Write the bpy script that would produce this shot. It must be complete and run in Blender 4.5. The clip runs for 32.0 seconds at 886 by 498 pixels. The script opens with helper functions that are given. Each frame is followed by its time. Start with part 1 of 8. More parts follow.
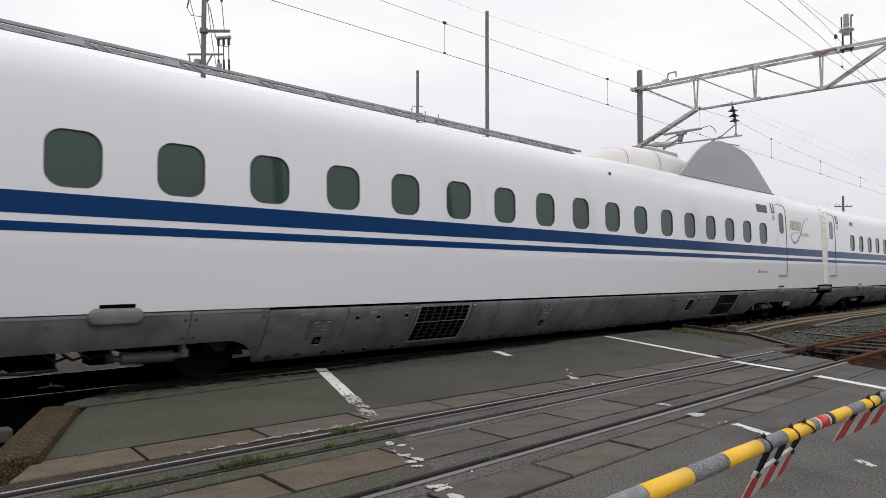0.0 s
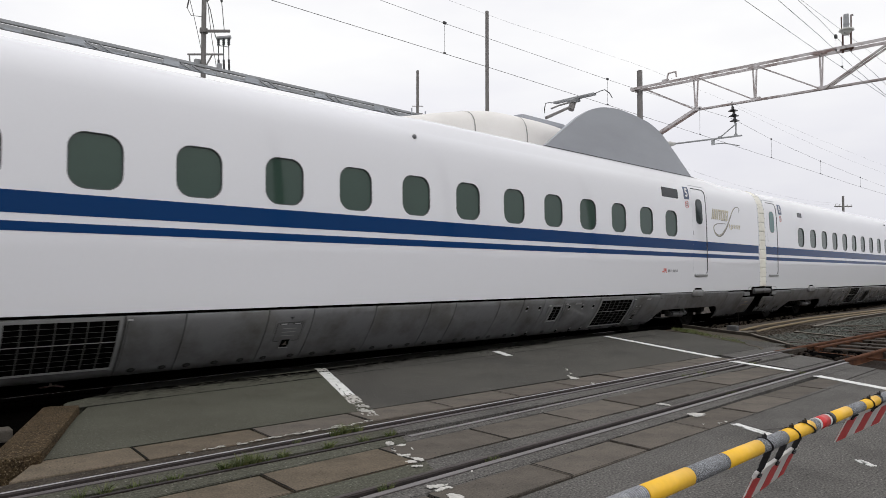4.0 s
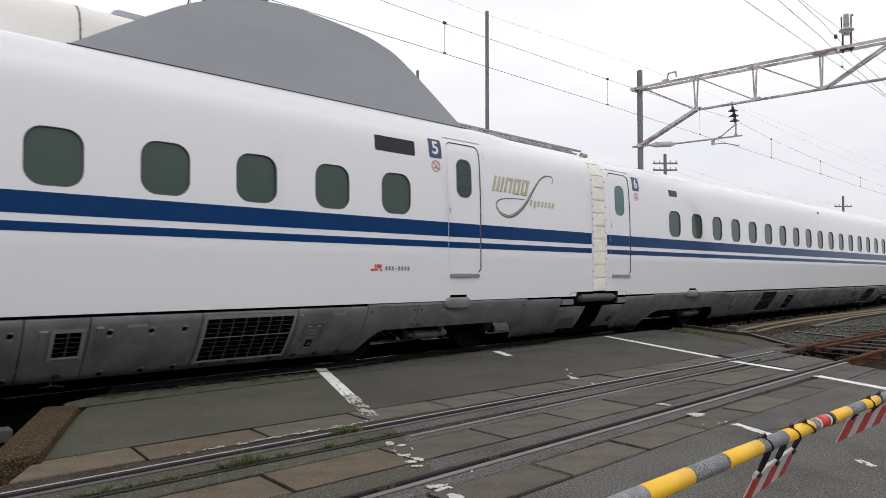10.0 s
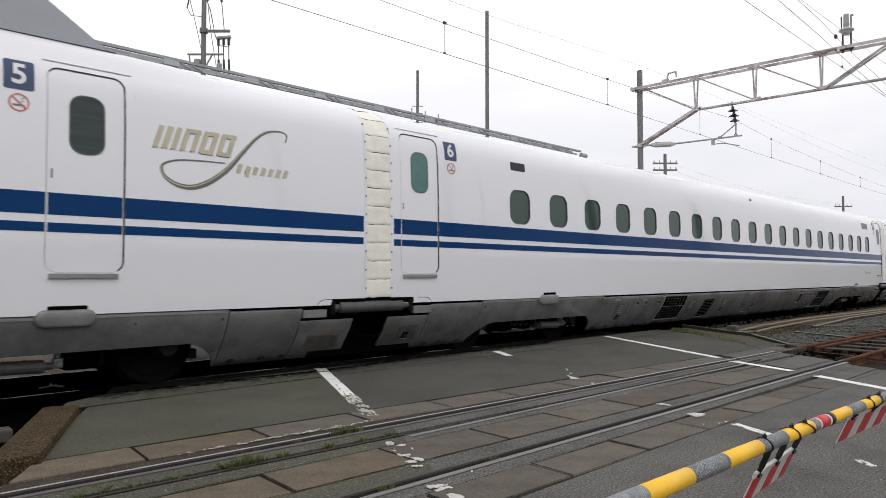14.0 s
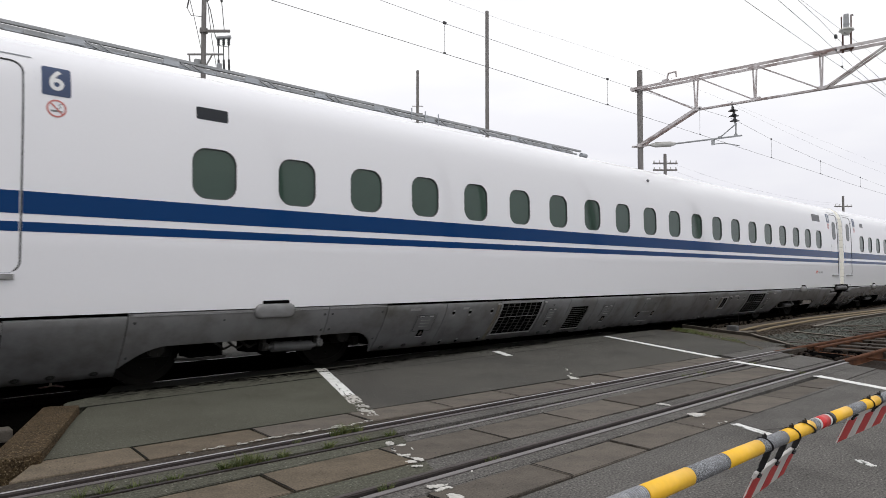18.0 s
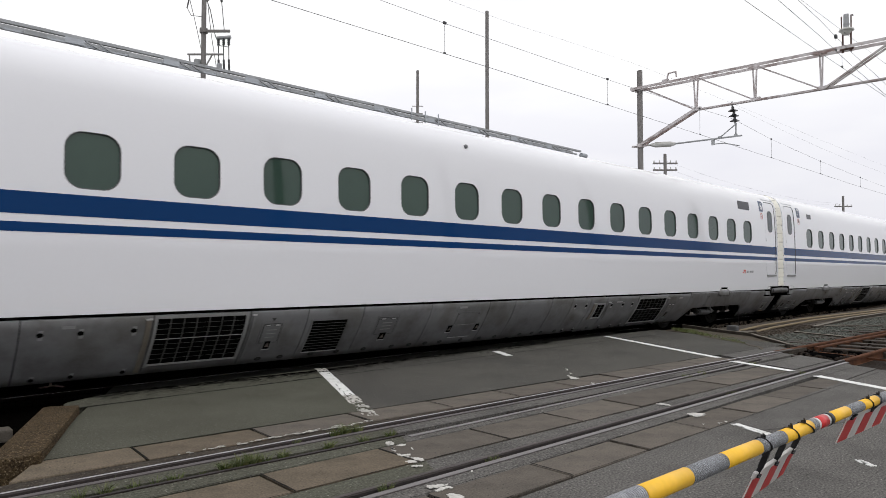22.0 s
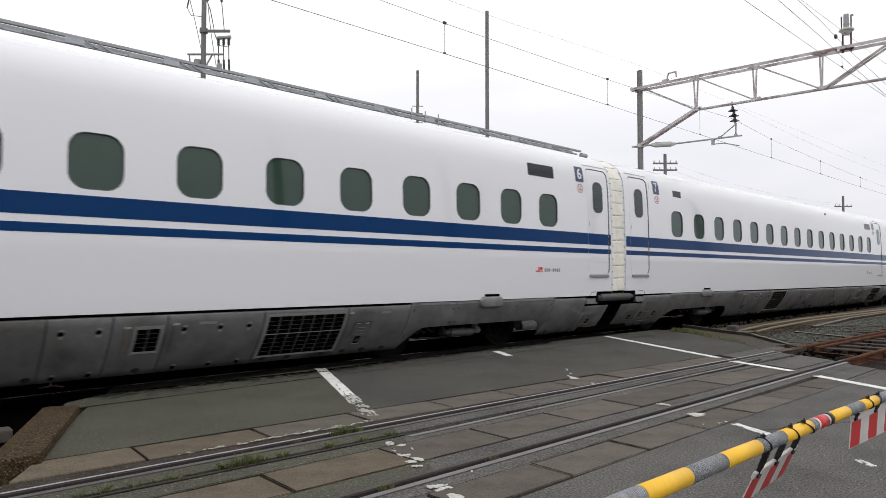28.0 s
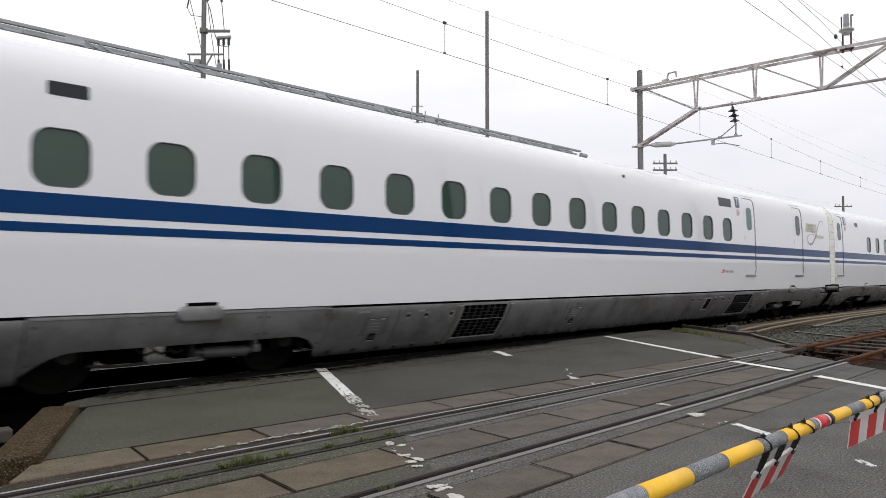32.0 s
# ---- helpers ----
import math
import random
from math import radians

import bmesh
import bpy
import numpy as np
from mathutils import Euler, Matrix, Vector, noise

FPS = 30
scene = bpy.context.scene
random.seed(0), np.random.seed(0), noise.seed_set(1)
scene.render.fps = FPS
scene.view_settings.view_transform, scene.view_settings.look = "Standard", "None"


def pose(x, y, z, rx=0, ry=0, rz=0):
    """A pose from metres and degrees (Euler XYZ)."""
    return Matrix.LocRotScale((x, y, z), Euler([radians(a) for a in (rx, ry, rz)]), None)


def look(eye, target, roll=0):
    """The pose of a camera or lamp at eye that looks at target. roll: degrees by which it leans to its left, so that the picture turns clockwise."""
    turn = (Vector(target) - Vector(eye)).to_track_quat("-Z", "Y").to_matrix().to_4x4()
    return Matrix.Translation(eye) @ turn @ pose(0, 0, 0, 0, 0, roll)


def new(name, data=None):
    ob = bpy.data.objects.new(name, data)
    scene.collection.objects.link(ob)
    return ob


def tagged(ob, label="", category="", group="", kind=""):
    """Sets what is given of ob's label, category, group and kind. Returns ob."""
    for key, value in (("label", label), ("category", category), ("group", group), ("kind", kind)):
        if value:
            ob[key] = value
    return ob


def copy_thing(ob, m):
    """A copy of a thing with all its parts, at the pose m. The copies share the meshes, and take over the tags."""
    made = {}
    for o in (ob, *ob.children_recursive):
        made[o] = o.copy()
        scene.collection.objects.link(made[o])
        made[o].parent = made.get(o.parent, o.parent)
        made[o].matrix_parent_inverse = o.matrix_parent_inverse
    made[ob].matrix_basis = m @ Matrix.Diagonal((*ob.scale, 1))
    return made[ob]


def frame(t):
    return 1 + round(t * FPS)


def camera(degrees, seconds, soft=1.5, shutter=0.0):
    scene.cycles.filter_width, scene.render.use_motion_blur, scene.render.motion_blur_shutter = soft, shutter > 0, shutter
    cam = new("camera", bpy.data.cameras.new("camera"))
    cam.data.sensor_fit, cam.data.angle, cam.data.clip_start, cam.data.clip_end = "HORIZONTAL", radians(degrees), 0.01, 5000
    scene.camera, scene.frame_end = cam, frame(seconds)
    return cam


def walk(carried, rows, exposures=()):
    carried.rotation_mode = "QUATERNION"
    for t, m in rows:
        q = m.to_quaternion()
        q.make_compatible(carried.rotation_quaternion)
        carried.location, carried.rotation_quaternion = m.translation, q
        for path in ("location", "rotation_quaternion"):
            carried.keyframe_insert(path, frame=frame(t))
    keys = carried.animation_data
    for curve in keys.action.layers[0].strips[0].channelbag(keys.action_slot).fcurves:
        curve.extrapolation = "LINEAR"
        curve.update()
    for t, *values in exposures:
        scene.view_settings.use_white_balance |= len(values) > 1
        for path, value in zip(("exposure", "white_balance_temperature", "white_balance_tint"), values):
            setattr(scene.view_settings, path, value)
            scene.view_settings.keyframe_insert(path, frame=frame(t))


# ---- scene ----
EYE_Z = 1.235
PSI = math.atan2(1247, 1180)          # angle between the lens axis and the tracks
PITCH = math.atan(41 / 1180)
cam = camera(67.2, 32.0, soft=0.85, shutter=0.5)
_t = (10 * math.cos(PSI), 10 * math.sin(PSI), EYE_Z + 10 * math.tan(PITCH))
walk(cam, [(0.0, look((0, 0, EYE_Z), _t)), (32.0, look((0, 0, EYE_Z), _t))],
     exposures=[(0, -0.13), (3, -0.12), (6, -0.08), (10, -0.05), (14, 0.0), (32, 0.0)])

# ---- light: bright overcast sky ----
SUN_EL, SUN_AZ = 58.0, 200.0
world = bpy.data.worlds.new("overcast_sky")
scene.world = world
world.use_nodes = True
wn = world.node_tree.nodes
wl = world.node_tree.links
bg = wn["Background"]
sky = wn.new("ShaderNodeTexSky")
sky.sky_type = "NISHITA"
sky.sun_disc = False
sky.sun_elevation = radians(SUN_EL)
sky.sun_rotation = radians(SUN_AZ)
sky.dust_density = 6.0
hs = wn.new("ShaderNodeHueSaturation")
hs.inputs["Saturation"].default_value = 0.12
wl.new(sky.outputs[0], hs.inputs["Color"])
tc = wn.new("ShaderNodeTexCoord")
mp = wn.new("ShaderNodeMapping")
mp.inputs["Scale"].default_value = (1.2, 1.2, 4.0)
wl.new(tc.outputs["Generated"], mp.inputs["Vector"])
cl = wn.new("ShaderNodeTexNoise")
cl.inputs["Scale"].default_value = 2.2
cl.inputs["Detail"].default_value = 5.0
wl.new(mp.outputs[0], cl.inputs["Vector"])
cr = wn.new("ShaderNodeValToRGB")
cr.color_ramp.elements[0].position, cr.color_ramp.elements[0].color = 0.36, (13.0, 13.0, 13.6, 1)
cr.color_ramp.elements[1].position, cr.color_ramp.elements[1].color = 0.60, (14.4, 14.4, 14.5, 1)
wl.new(cl.outputs["Fac"], cr.inputs["Fac"])
mx = wn.new("ShaderNodeMix")
mx.data_type = "RGBA"
mx.inputs[0].default_value = 0.85
wl.new(hs.outputs[0], mx.inputs[6])
wl.new(cr.outputs[0], mx.inputs[7])
sep = wn.new("ShaderNodeSeparateXYZ")
wl.new(tc.outputs["Generated"], sep.inputs[0])
up = wn.new("ShaderNodeMapRange")
up.interpolation_type = "SMOOTHSTEP"
up.inputs["From Min"].default_value, up.inputs["From Max"].default_value = 0.02, 0.30
wl.new(sep.outputs["Z"], up.inputs["Value"])
dim = wn.new("ShaderNodeMix")
dim.data_type = "RGBA"
dim.inputs[6].default_value = (0.80, 0.80, 0.85, 1)
dim.inputs[7].default_value = (1.03, 1.03, 1.03, 1)
wl.new(up.outputs[0], dim.inputs[0])
mul_sky = wn.new("ShaderNodeMix")
mul_sky.data_type = "RGBA"
mul_sky.blend_type = "MULTIPLY"
mul_sky.inputs[0].default_value = 1.0
wl.new(mx.outputs[2], mul_sky.inputs[6])
wl.new(dim.outputs[2], mul_sky.inputs[7])
wl.new(mul_sky.outputs[2], bg.inputs["Color"])
bg.inputs["Strength"].default_value = 0.0825

sun = new("sun", bpy.data.lights.new("sun", "SUN"))
sun.data.energy = 0.5
sun.data.angle = radians(25)
sun.data.color = (1.0, 0.97, 0.93)
_az = radians(-125)
_el = radians(SUN_EL)
sun.matrix_world = look((30 * math.cos(_az) * math.cos(_el), 30 * math.sin(_az) * math.cos(_el), 30 * math.sin(_el)), (0, 0, 0))


# ---- materials ----
def material(name, color, rough=0.5, metal=0.0, grain=0.06, grain_scale=60.0, stain=0.12, stain_scale=1.5, stain_color=None,
             bump=0.05, bump_scale=80.0, coat=0.0, spec=0.5, stretch=(1, 1, 1), per_piece=0.0, trans=0.0, bump_dist=0.01, speck=None, speck_scale=90.0, speck_at=0.66, speck_soft=0.06):
    m = bpy.data.materials.new(name)
    m.use_nodes = True
    nt = m.node_tree
    n, l = nt.nodes, nt.links
    b = n["Principled BSDF"]
    b.inputs["Roughness"].default_value = rough
    b.inputs["Metallic"].default_value = metal
    b.inputs["Coat Weight"].default_value = coat
    b.inputs["Coat Roughness"].default_value = 0.03
    b.inputs["Specular IOR Level"].default_value = spec
    b.inputs["Transmission Weight"].default_value = trans
    co = n.new("ShaderNodeTexCoord")
    mpn = n.new("ShaderNodeMapping")
    mpn.inputs["Scale"].default_value = stretch
    l.new(co.outputs["Object"], mpn.inputs["Vector"])
    big = n.new("ShaderNodeTexNoise")
    big.inputs["Scale"].default_value = stain_scale
    big.inputs["Detail"].default_value = 6
    big.inputs["Roughness"].default_value = 0.62
    l.new(mpn.outputs[0], big.inputs["Vector"])
    small = n.new("ShaderNodeTexNoise")
    small.inputs["Scale"].default_value = grain_scale
    small.inputs["Detail"].default_value = 4
    l.new(co.outputs["Object"], small.inputs["Vector"])
    r1 = n.new("ShaderNodeMapRange")
    r1.inputs["From Min"].default_value, r1.inputs["From Max"].default_value = 0.42, 0.72
    l.new(big.outputs["Fac"], r1.inputs["Value"])
    mul = n.new("ShaderNodeMath")
    mul.operation = "MULTIPLY"
    mul.inputs[1].default_value = stain
    l.new(r1.outputs[0], mul.inputs[0])
    mixs = n.new("ShaderNodeMix")
    mixs.data_type = "RGBA"
    sc = stain_color or tuple(c * 0.45 for c in color)
    mixs.inputs[6].default_value = (*color, 1)
    mixs.inputs[7].default_value = (*sc, 1)
    l.new(mul.outputs[0], mixs.inputs[0])
    r2 = n.new("ShaderNodeMapRange")
    r2.inputs["From Min"].default_value, r2.inputs["From Max"].default_value = 0.25, 0.75
    r2.inputs["To Min"].default_value, r2.inputs["To Max"].default_value = 1 - grain, 1 + grain
    l.new(small.outputs["Fac"], r2.inputs["Value"])
    val = n.new("ShaderNodeHueSaturation")
    tone = mixs.outputs[2]
    if speck:
        sp = n.new("ShaderNodeTexNoise")
        sp.inputs["Scale"].default_value = speck_scale
        sp.inputs["Detail"].default_value = 2
        l.new(co.outputs["Object"], sp.inputs["Vector"])
        rs = n.new("ShaderNodeMapRange")
        rs.inputs["From Min"].default_value, rs.inputs["From Max"].default_value = speck_at, speck_at + speck_soft
        l.new(sp.outputs["Fac"], rs.inputs["Value"])
        ms = n.new("ShaderNodeMix")
        ms.data_type = "RGBA"
        ms.inputs[7].default_value = (*speck, 1)
        l.new(rs.outputs[0], ms.inputs[0])
        l.new(tone, ms.inputs[6])
        tone = ms.outputs[2]
    l.new(tone, val.inputs["Color"])
    out = r2.outputs[0]
    if per_piece:
        oi = n.new("ShaderNodeObjectInfo")
        r3 = n.new("ShaderNodeMapRange")
        r3.inputs["To Min"].default_value, r3.inputs["To Max"].default_value = 1 - per_piece, 1 + per_piece
        l.new(oi.outputs["Random"], r3.inputs["Value"])
        mm = n.new("ShaderNodeMath")
        mm.operation = "MULTIPLY"
        l.new(out, mm.inputs[0])
        l.new(r3.outputs[0], mm.inputs[1])
        out = mm.outputs[0]
    l.new(out, val.inputs["Value"])
    l.new(val.outputs[0], b.inputs["Base Color"])
    if bump:
        bt = n.new("ShaderNodeTexNoise")
        bt.inputs["Scale"].default_value = bump_scale
        bt.inputs["Detail"].default_value = 5
        l.new(co.outputs["Object"], bt.inputs["Vector"])
        bp = n.new("ShaderNodeBump")
        bp.inputs["Strength"].default_value = bump
        bp.inputs["Distance"].default_value = bump_dist
        l.new(bt.outputs["Fac"], bp.inputs["Height"])
        l.new(bp.outputs[0], b.inputs["Normal"])
        rr = n.new("ShaderNodeMapRange")
        rr.inputs["To Min"].default_value, rr.inputs["To Max"].default_value = rough * 0.85, min(1, rough * 1.15)
        l.new(big.outputs["Fac"], rr.inputs["Value"])
        l.new(rr.outputs[0], b.inputs["Roughness"])
    return m


M_WHITE = material("white_car_paint", (0.768, 0.769, 0.805), 0.36, grain=0.006, grain_scale=30, stain=0.07, stain_scale=0.6, stain_color=(0.64, 0.64, 0.66), bump=0.0, coat=1.0, stretch=(0.3, 1, 1))
M_BLUE = material("blue_stripe_paint", (0.0016, 0.037, 0.140), 0.10, grain=0.02, stain=0.1, stain_scale=0.8, bump=0.0, spec=0.10, stretch=(0.3, 1, 1))
M_SKIRT = material("grey_skirt_paint", (0.178, 0.179, 0.185), 0.22, grain=0.03, grain_scale=40, stain=0.85, stain_scale=2.0, stain_color=(0.088, 0.084, 0.075), bump=0.02, bump_scale=6, per_piece=0.07, spec=0.75, speck=(0.125, 0.12, 0.11), speck_scale=1.7, speck_at=0.60, speck_soft=0.25)
M_SKIRT_L = material("pale_grey_frame_paint", (0.24, 0.24, 0.243), 0.45, grain=0.06, stain=0.5, stain_scale=3, stain_color=(0.14, 0.135, 0.125), bump=0.04)
M_SKIRT_D = material("stained_grey_paint", (0.105, 0.103, 0.098), 0.35, grain=0.12, stain=0.8, stain_scale=7, stain_color=(0.05, 0.044, 0.036), bump=0.05)
M_LIP = material("worn_bright_edge", (0.42, 0.42, 0.42), 0.4, grain=0.1, stain=0.4, stain_scale=9, stain_color=(0.2, 0.19, 0.18), bump=0.03)
M_TAN = material("dusty_tan_strip", (0.16, 0.142, 0.117), 0.6, grain=0.1, stain=0.5, stain_scale=6, stain_color=(0.10, 0.088, 0.07), bump=0.05)
M_WHEEL = material("brown_dusted_wheel_steel", (0.009, 0.008, 0.007), 0.6, grain=0.2, stain=0.6, stain_scale=3, stain_color=(0.004, 0.0036, 0.003), bump=0.08, spec=0.08)
M_GRILLE = material("grey_grille_wire", (0.085, 0.085, 0.083), 0.5, grain=0.1, stain=0.5, stain_scale=4, stain_color=(0.05, 0.048, 0.044), bump=0.05, spec=0.3)
M_SHIELD = material("grey_shield_paint", (0.33, 0.345, 0.38), 0.4, grain=0.03, stain=0.35, stain_scale=1.1, stain_color=(0.24, 0.25, 0.28), bump=0.03, bump_scale=3, stretch=(0.4, 1, 1.6))
M_DOME = material("cream_white_cover", (0.80, 0.775, 0.75), 0.5, grain=0.03, stain=0.3, stain_scale=1.0, stain_color=(0.55, 0.52, 0.47), bump=0.03)
# black of real parts, and of panels that stand for shade
M_BLACK = material("black_parts_and_shade", (0.0025, 0.0025, 0.0025), 0.85, grain=0.2, stain=0.3, stain_color=(0.006, 0.005, 0.0045), bump=0.2, bump_scale=30, spec=0.0)
M_BOGIE = material("bogie_grey_steel", (0.009, 0.008, 0.0075), 0.65, grain=0.15, stain=0.6, stain_scale=4, stain_color=(0.004, 0.0035, 0.003), bump=0.1, spec=0.06)
M_DAMPER_L = material("dark_grey_damper_paint", (0.075, 0.075, 0.076), 0.45, grain=0.1, stain=0.5, stain_scale=4, stain_color=(0.04, 0.039, 0.037), bump=0.04, spec=0.35)
M_DAMPER = material("dusty_grey_damper", (0.03, 0.029, 0.027), 0.55, grain=0.1, stain=0.6, stain_scale=6, stain_color=(0.012, 0.011, 0.01), bump=0.05, spec=0.12)
M_ALU = material("dull_light_metal", (0.17, 0.17, 0.168), 0.5, metal=0.3, grain=0.08, stain=0.3, stain_scale=5)
M_LATCH = material("rusty_latch_plate", (0.11, 0.085, 0.075), 0.5, grain=0.2, stain=0.6, stain_scale=30, stain_color=(0.05, 0.03, 0.025), bump=0.05)
M_RUBBER = material("dark_rubber", (0.02, 0.021, 0.022), 0.6, bump=0.05)
M_SEAM = material("grey_seam_rubber", (0.07, 0.072, 0.075), 0.6, bump=0.05)
M_GLASS = material("tinted_window_glass", (0.038, 0.074, 0.056), 0.04, grain=0.02, stain=0.2, stain_scale=2, bump=0.0, spec=0.42, trans=0.12)
M_DOORGLASS = material("dark_door_glass", (0.016, 0.030, 0.030), 0.04, grain=0.02, stain=0.5, stain_scale=5, stain_color=(0.05, 0.07, 0.07), bump=0.0, spec=0.4, trans=0.1, stretch=(0.3, 1, 4))
M_TEAL = material("teal_door_glass", (0.085, 0.20, 0.195), 0.05, grain=0.02, stain=0.3, stain_scale=3, bump=0.0, spec=0.4, trans=0.1)
M_BELLOWS = material("cream_bellows_cloth", (0.83, 0.81, 0.735), 0.75, grain=0.05, stain=0.45, stain_scale=3, stain_color=(0.60, 0.56, 0.46), bump=0.3, bump_scale=22, stretch=(1, 1, 2))
M_NAVY = material("navy_sign", (0.03, 0.055, 0.13), 0.35, bump=0.02)
M_SIGNWHITE = material("white_print", (0.75, 0.75, 0.76), 0.4, bump=0.02)
M_DISPLAY = material("dark_display_glass", (0.012, 0.015, 0.021), 0.12, spec=0.3, coat=0.0, bump=0.0)
M_REDPRINT = material("red_print", (0.55, 0.06, 0.035), 0.4, bump=0.02)
M_PINK = material("faded_red_print", (0.55, 0.17, 0.15), 0.4, bump=0.02)
M_GREYPRINT = material("grey_print", (0.16, 0.165, 0.17), 0.4, bump=0.02)
M_SCRAP = material("faded_pink_scrap", (0.30, 0.21, 0.19), 0.8, grain=0.2, stain=0.5, stain_scale=20, bump=0.1)
M_GOLD = material("pale_gold_print", (0.50, 0.455, 0.33), 0.35, metal=0.25, bump=0.02, stain=0.3, stain_scale=6)
M_GREYLINE = material("dark_grey_print", (0.13, 0.125, 0.11), 0.35, bump=0.02)
M_ORANGE = material("orange_print", (0.20, 0.13, 0.065), 0.5, bump=0.02)

M_ASPHALT = material("worn_asphalt", (0.071, 0.0675, 0.0585), 0.9, grain=0.7, grain_scale=70, stain=0.85, stain_scale=0.8, stain_color=(0.043, 0.041, 0.038), bump=0.9, bump_scale=90, bump_dist=0.008, spec=0.2, speck=(0.20, 0.197, 0.18), speck_scale=85, speck_at=0.60)
M_ASPHALT_L = material("mossy_worn_asphalt", (0.080, 0.080, 0.061), 0.9, grain=0.6, grain_scale=75, stain=0.8, stain_scale=1.0, stain_color=(0.056, 0.053, 0.040), bump=0.9, bump_scale=90, bump_dist=0.008, spec=0.2, speck=(0.21, 0.205, 0.175), speck_scale=60, speck_at=0.645)
M_SLAB_MOSS = material("mossy_brown_slab", (0.134, 0.107, 0.078), 0.93, grain=0.35, grain_scale=80, stain=0.8, stain_scale=4, stain_color=(0.072, 0.063, 0.047), bump=0.7, bump_scale=60, per_piece=0.1, bump_dist=0.006, spec=0.2, speck=(0.06, 0.052, 0.036), speck_scale=34, speck_at=0.66)
M_ASPHALT2 = material("dark_smooth_asphalt", (0.112, 0.106, 0.099), 0.9, grain=0.8, grain_scale=75, stain=0.7, stain_scale=1.6, stain_color=(0.060, 0.057, 0.053), bump=0.8, bump_scale=130, bump_dist=0.006, spec=0.22, speck=(0.27, 0.26, 0.24), speck_scale=60, speck_at=0.665)
M_SLAB = material("worn_concrete_slab", (0.114, 0.098, 0.082), 0.92, grain=0.3, grain_scale=90, stain=0.75, stain_scale=3.2, stain_color=(0.056, 0.052, 0.046), bump=0.6, bump_scale=70, per_piece=0.17, bump_dist=0.006, spec=0.25, speck=(0.05, 0.045, 0.039), speck_scale=38, speck_at=0.655)
M_KERB = material("exposed_gravel_concrete", (0.072, 0.050, 0.027), 0.95, grain=0.8, grain_scale=70, stain=0.7, stain_scale=7, stain_color=(0.030, 0.021, 0.012), bump=1.0, bump_scale=70, bump_dist=0.03, spec=0.15, speck=(0.20, 0.150, 0.095), speck_scale=95, speck_at=0.56, speck_soft=0.10)
M_CRACK = material("dark_joint_dirt", (0.012, 0.012, 0.010), 0.95, bump=0.3, spec=0.1)
M_GROOVE = material("brown_groove_dirt", (0.016, 0.012, 0.011), 0.95, grain=0.5, grain_scale=60, stain=0.7, stain_scale=4, stain_color=(0.008, 0.006, 0.006), bump=0.6, bump_scale=60, spec=0.1)
M_LINE = material("worn_white_road_paint", (0.78, 0.78, 0.76), 0.75, grain=0.12, grain_scale=60, stain=0.35, stain_scale=7, stain_color=(0.25, 0.25, 0.23), bump=0.2)
M_FLAKE = material("flaked_white_road_paint", (0.52, 0.505, 0.475), 0.8, grain=0.2, grain_scale=50, stain=0.6, stain_scale=14, stain_color=(0.30, 0.29, 0.26), bump=0.3)
M_LINE_OLD = material("dirty_flaked_road_paint", (0.50, 0.485, 0.45), 0.8, grain=0.2, grain_scale=50, stain=0.6, stain_scale=9, stain_color=(0.2, 0.19, 0.17), bump=0.3)
M_RAILTOP = material("brown_worn_rail_steel", (0.062, 0.050, 0.047), 0.5, metal=0.1, grain=0.08, grain_scale=120, stain=0.55, stain_scale=5, stain_color=(0.035, 0.028, 0.026), bump=0.04, stretch=(0.25, 12, 1), spec=0.3)
M_RAILSHINE = material("bright_wheel_track", (0.55, 0.53, 0.55), 0.3, metal=0.5, grain=0.06, stain=0.3, stain_scale=4, bump=0.02, stretch=(0.2, 6, 1))
M_RAILMIRROR = material("mirror_polished_rail", (0.20, 0.195, 0.19), 0.25, metal=1.0, grain=0.04, stain=0.2, stain_scale=3, bump=0.0, stretch=(0.2, 6, 1))
M_RAILPALE = material("pale_worn_steel", (0.205, 0.19, 0.19), 0.5, metal=0.2, grain=0.1, grain_scale=120, stain=0.6, stain_scale=4, stain_color=(0.12, 0.105, 0.10), bump=0.05, stretch=(0.3, 8, 1))
M_RAILDULL = material("dull_worn_steel", (0.12, 0.106, 0.107), 0.5, metal=0.2, grain=0.1, grain_scale=120, stain=0.7, stain_scale=5, stain_color=(0.075, 0.063, 0.06), bump=0.05, stretch=(0.3, 12, 1))
M_RAILSIDE = material("rusty_rail_steel", (0.028, 0.022, 0.021), 0.8, grain=0.2, stain=0.5, stain_scale=5, stain_color=(0.02, 0.017, 0.015), bump=0.2)
M_RUSTED = material("rust_streaked_steel", (0.33, 0.27, 0.255), 0.7, grain=0.1, stain=1.0, stain_scale=5.0, stain_color=(0.13, 0.06, 0.05), bump=0.1)
M_RUST_DARK = material("dark_brown_rusted_steel", (0.09, 0.045, 0.035), 0.75, grain=0.2, stain=0.6, stain_scale=9, stain_color=(0.03, 0.02, 0.018), bump=0.15)
M_RUST = material("brown_rusted_rail", (0.105, 0.042, 0.020), 0.85, grain=0.2, stain=0.7, stain_scale=4, stain_color=(0.03, 0.018, 0.014), bump=0.15, spec=0.15)
M_BALLAST = material("grey_ballast_stone", (0.092, 0.102, 0.090), 0.9, grain=0.3, grain_scale=25, stain=0.8, stain_scale=3, stain_color=(0.09, 0.07, 0.05), bump=0.4, bump_scale=40)
M_BALLAST_BED = material("brown_ballast_bed", (0.062, 0.046, 0.032), 0.95, grain=0.6, grain_scale=38, stain=0.6, stain_scale=1.2, stain_color=(0.05, 0.042, 0.032), bump=1.0, bump_scale=35, bump_dist=0.03)
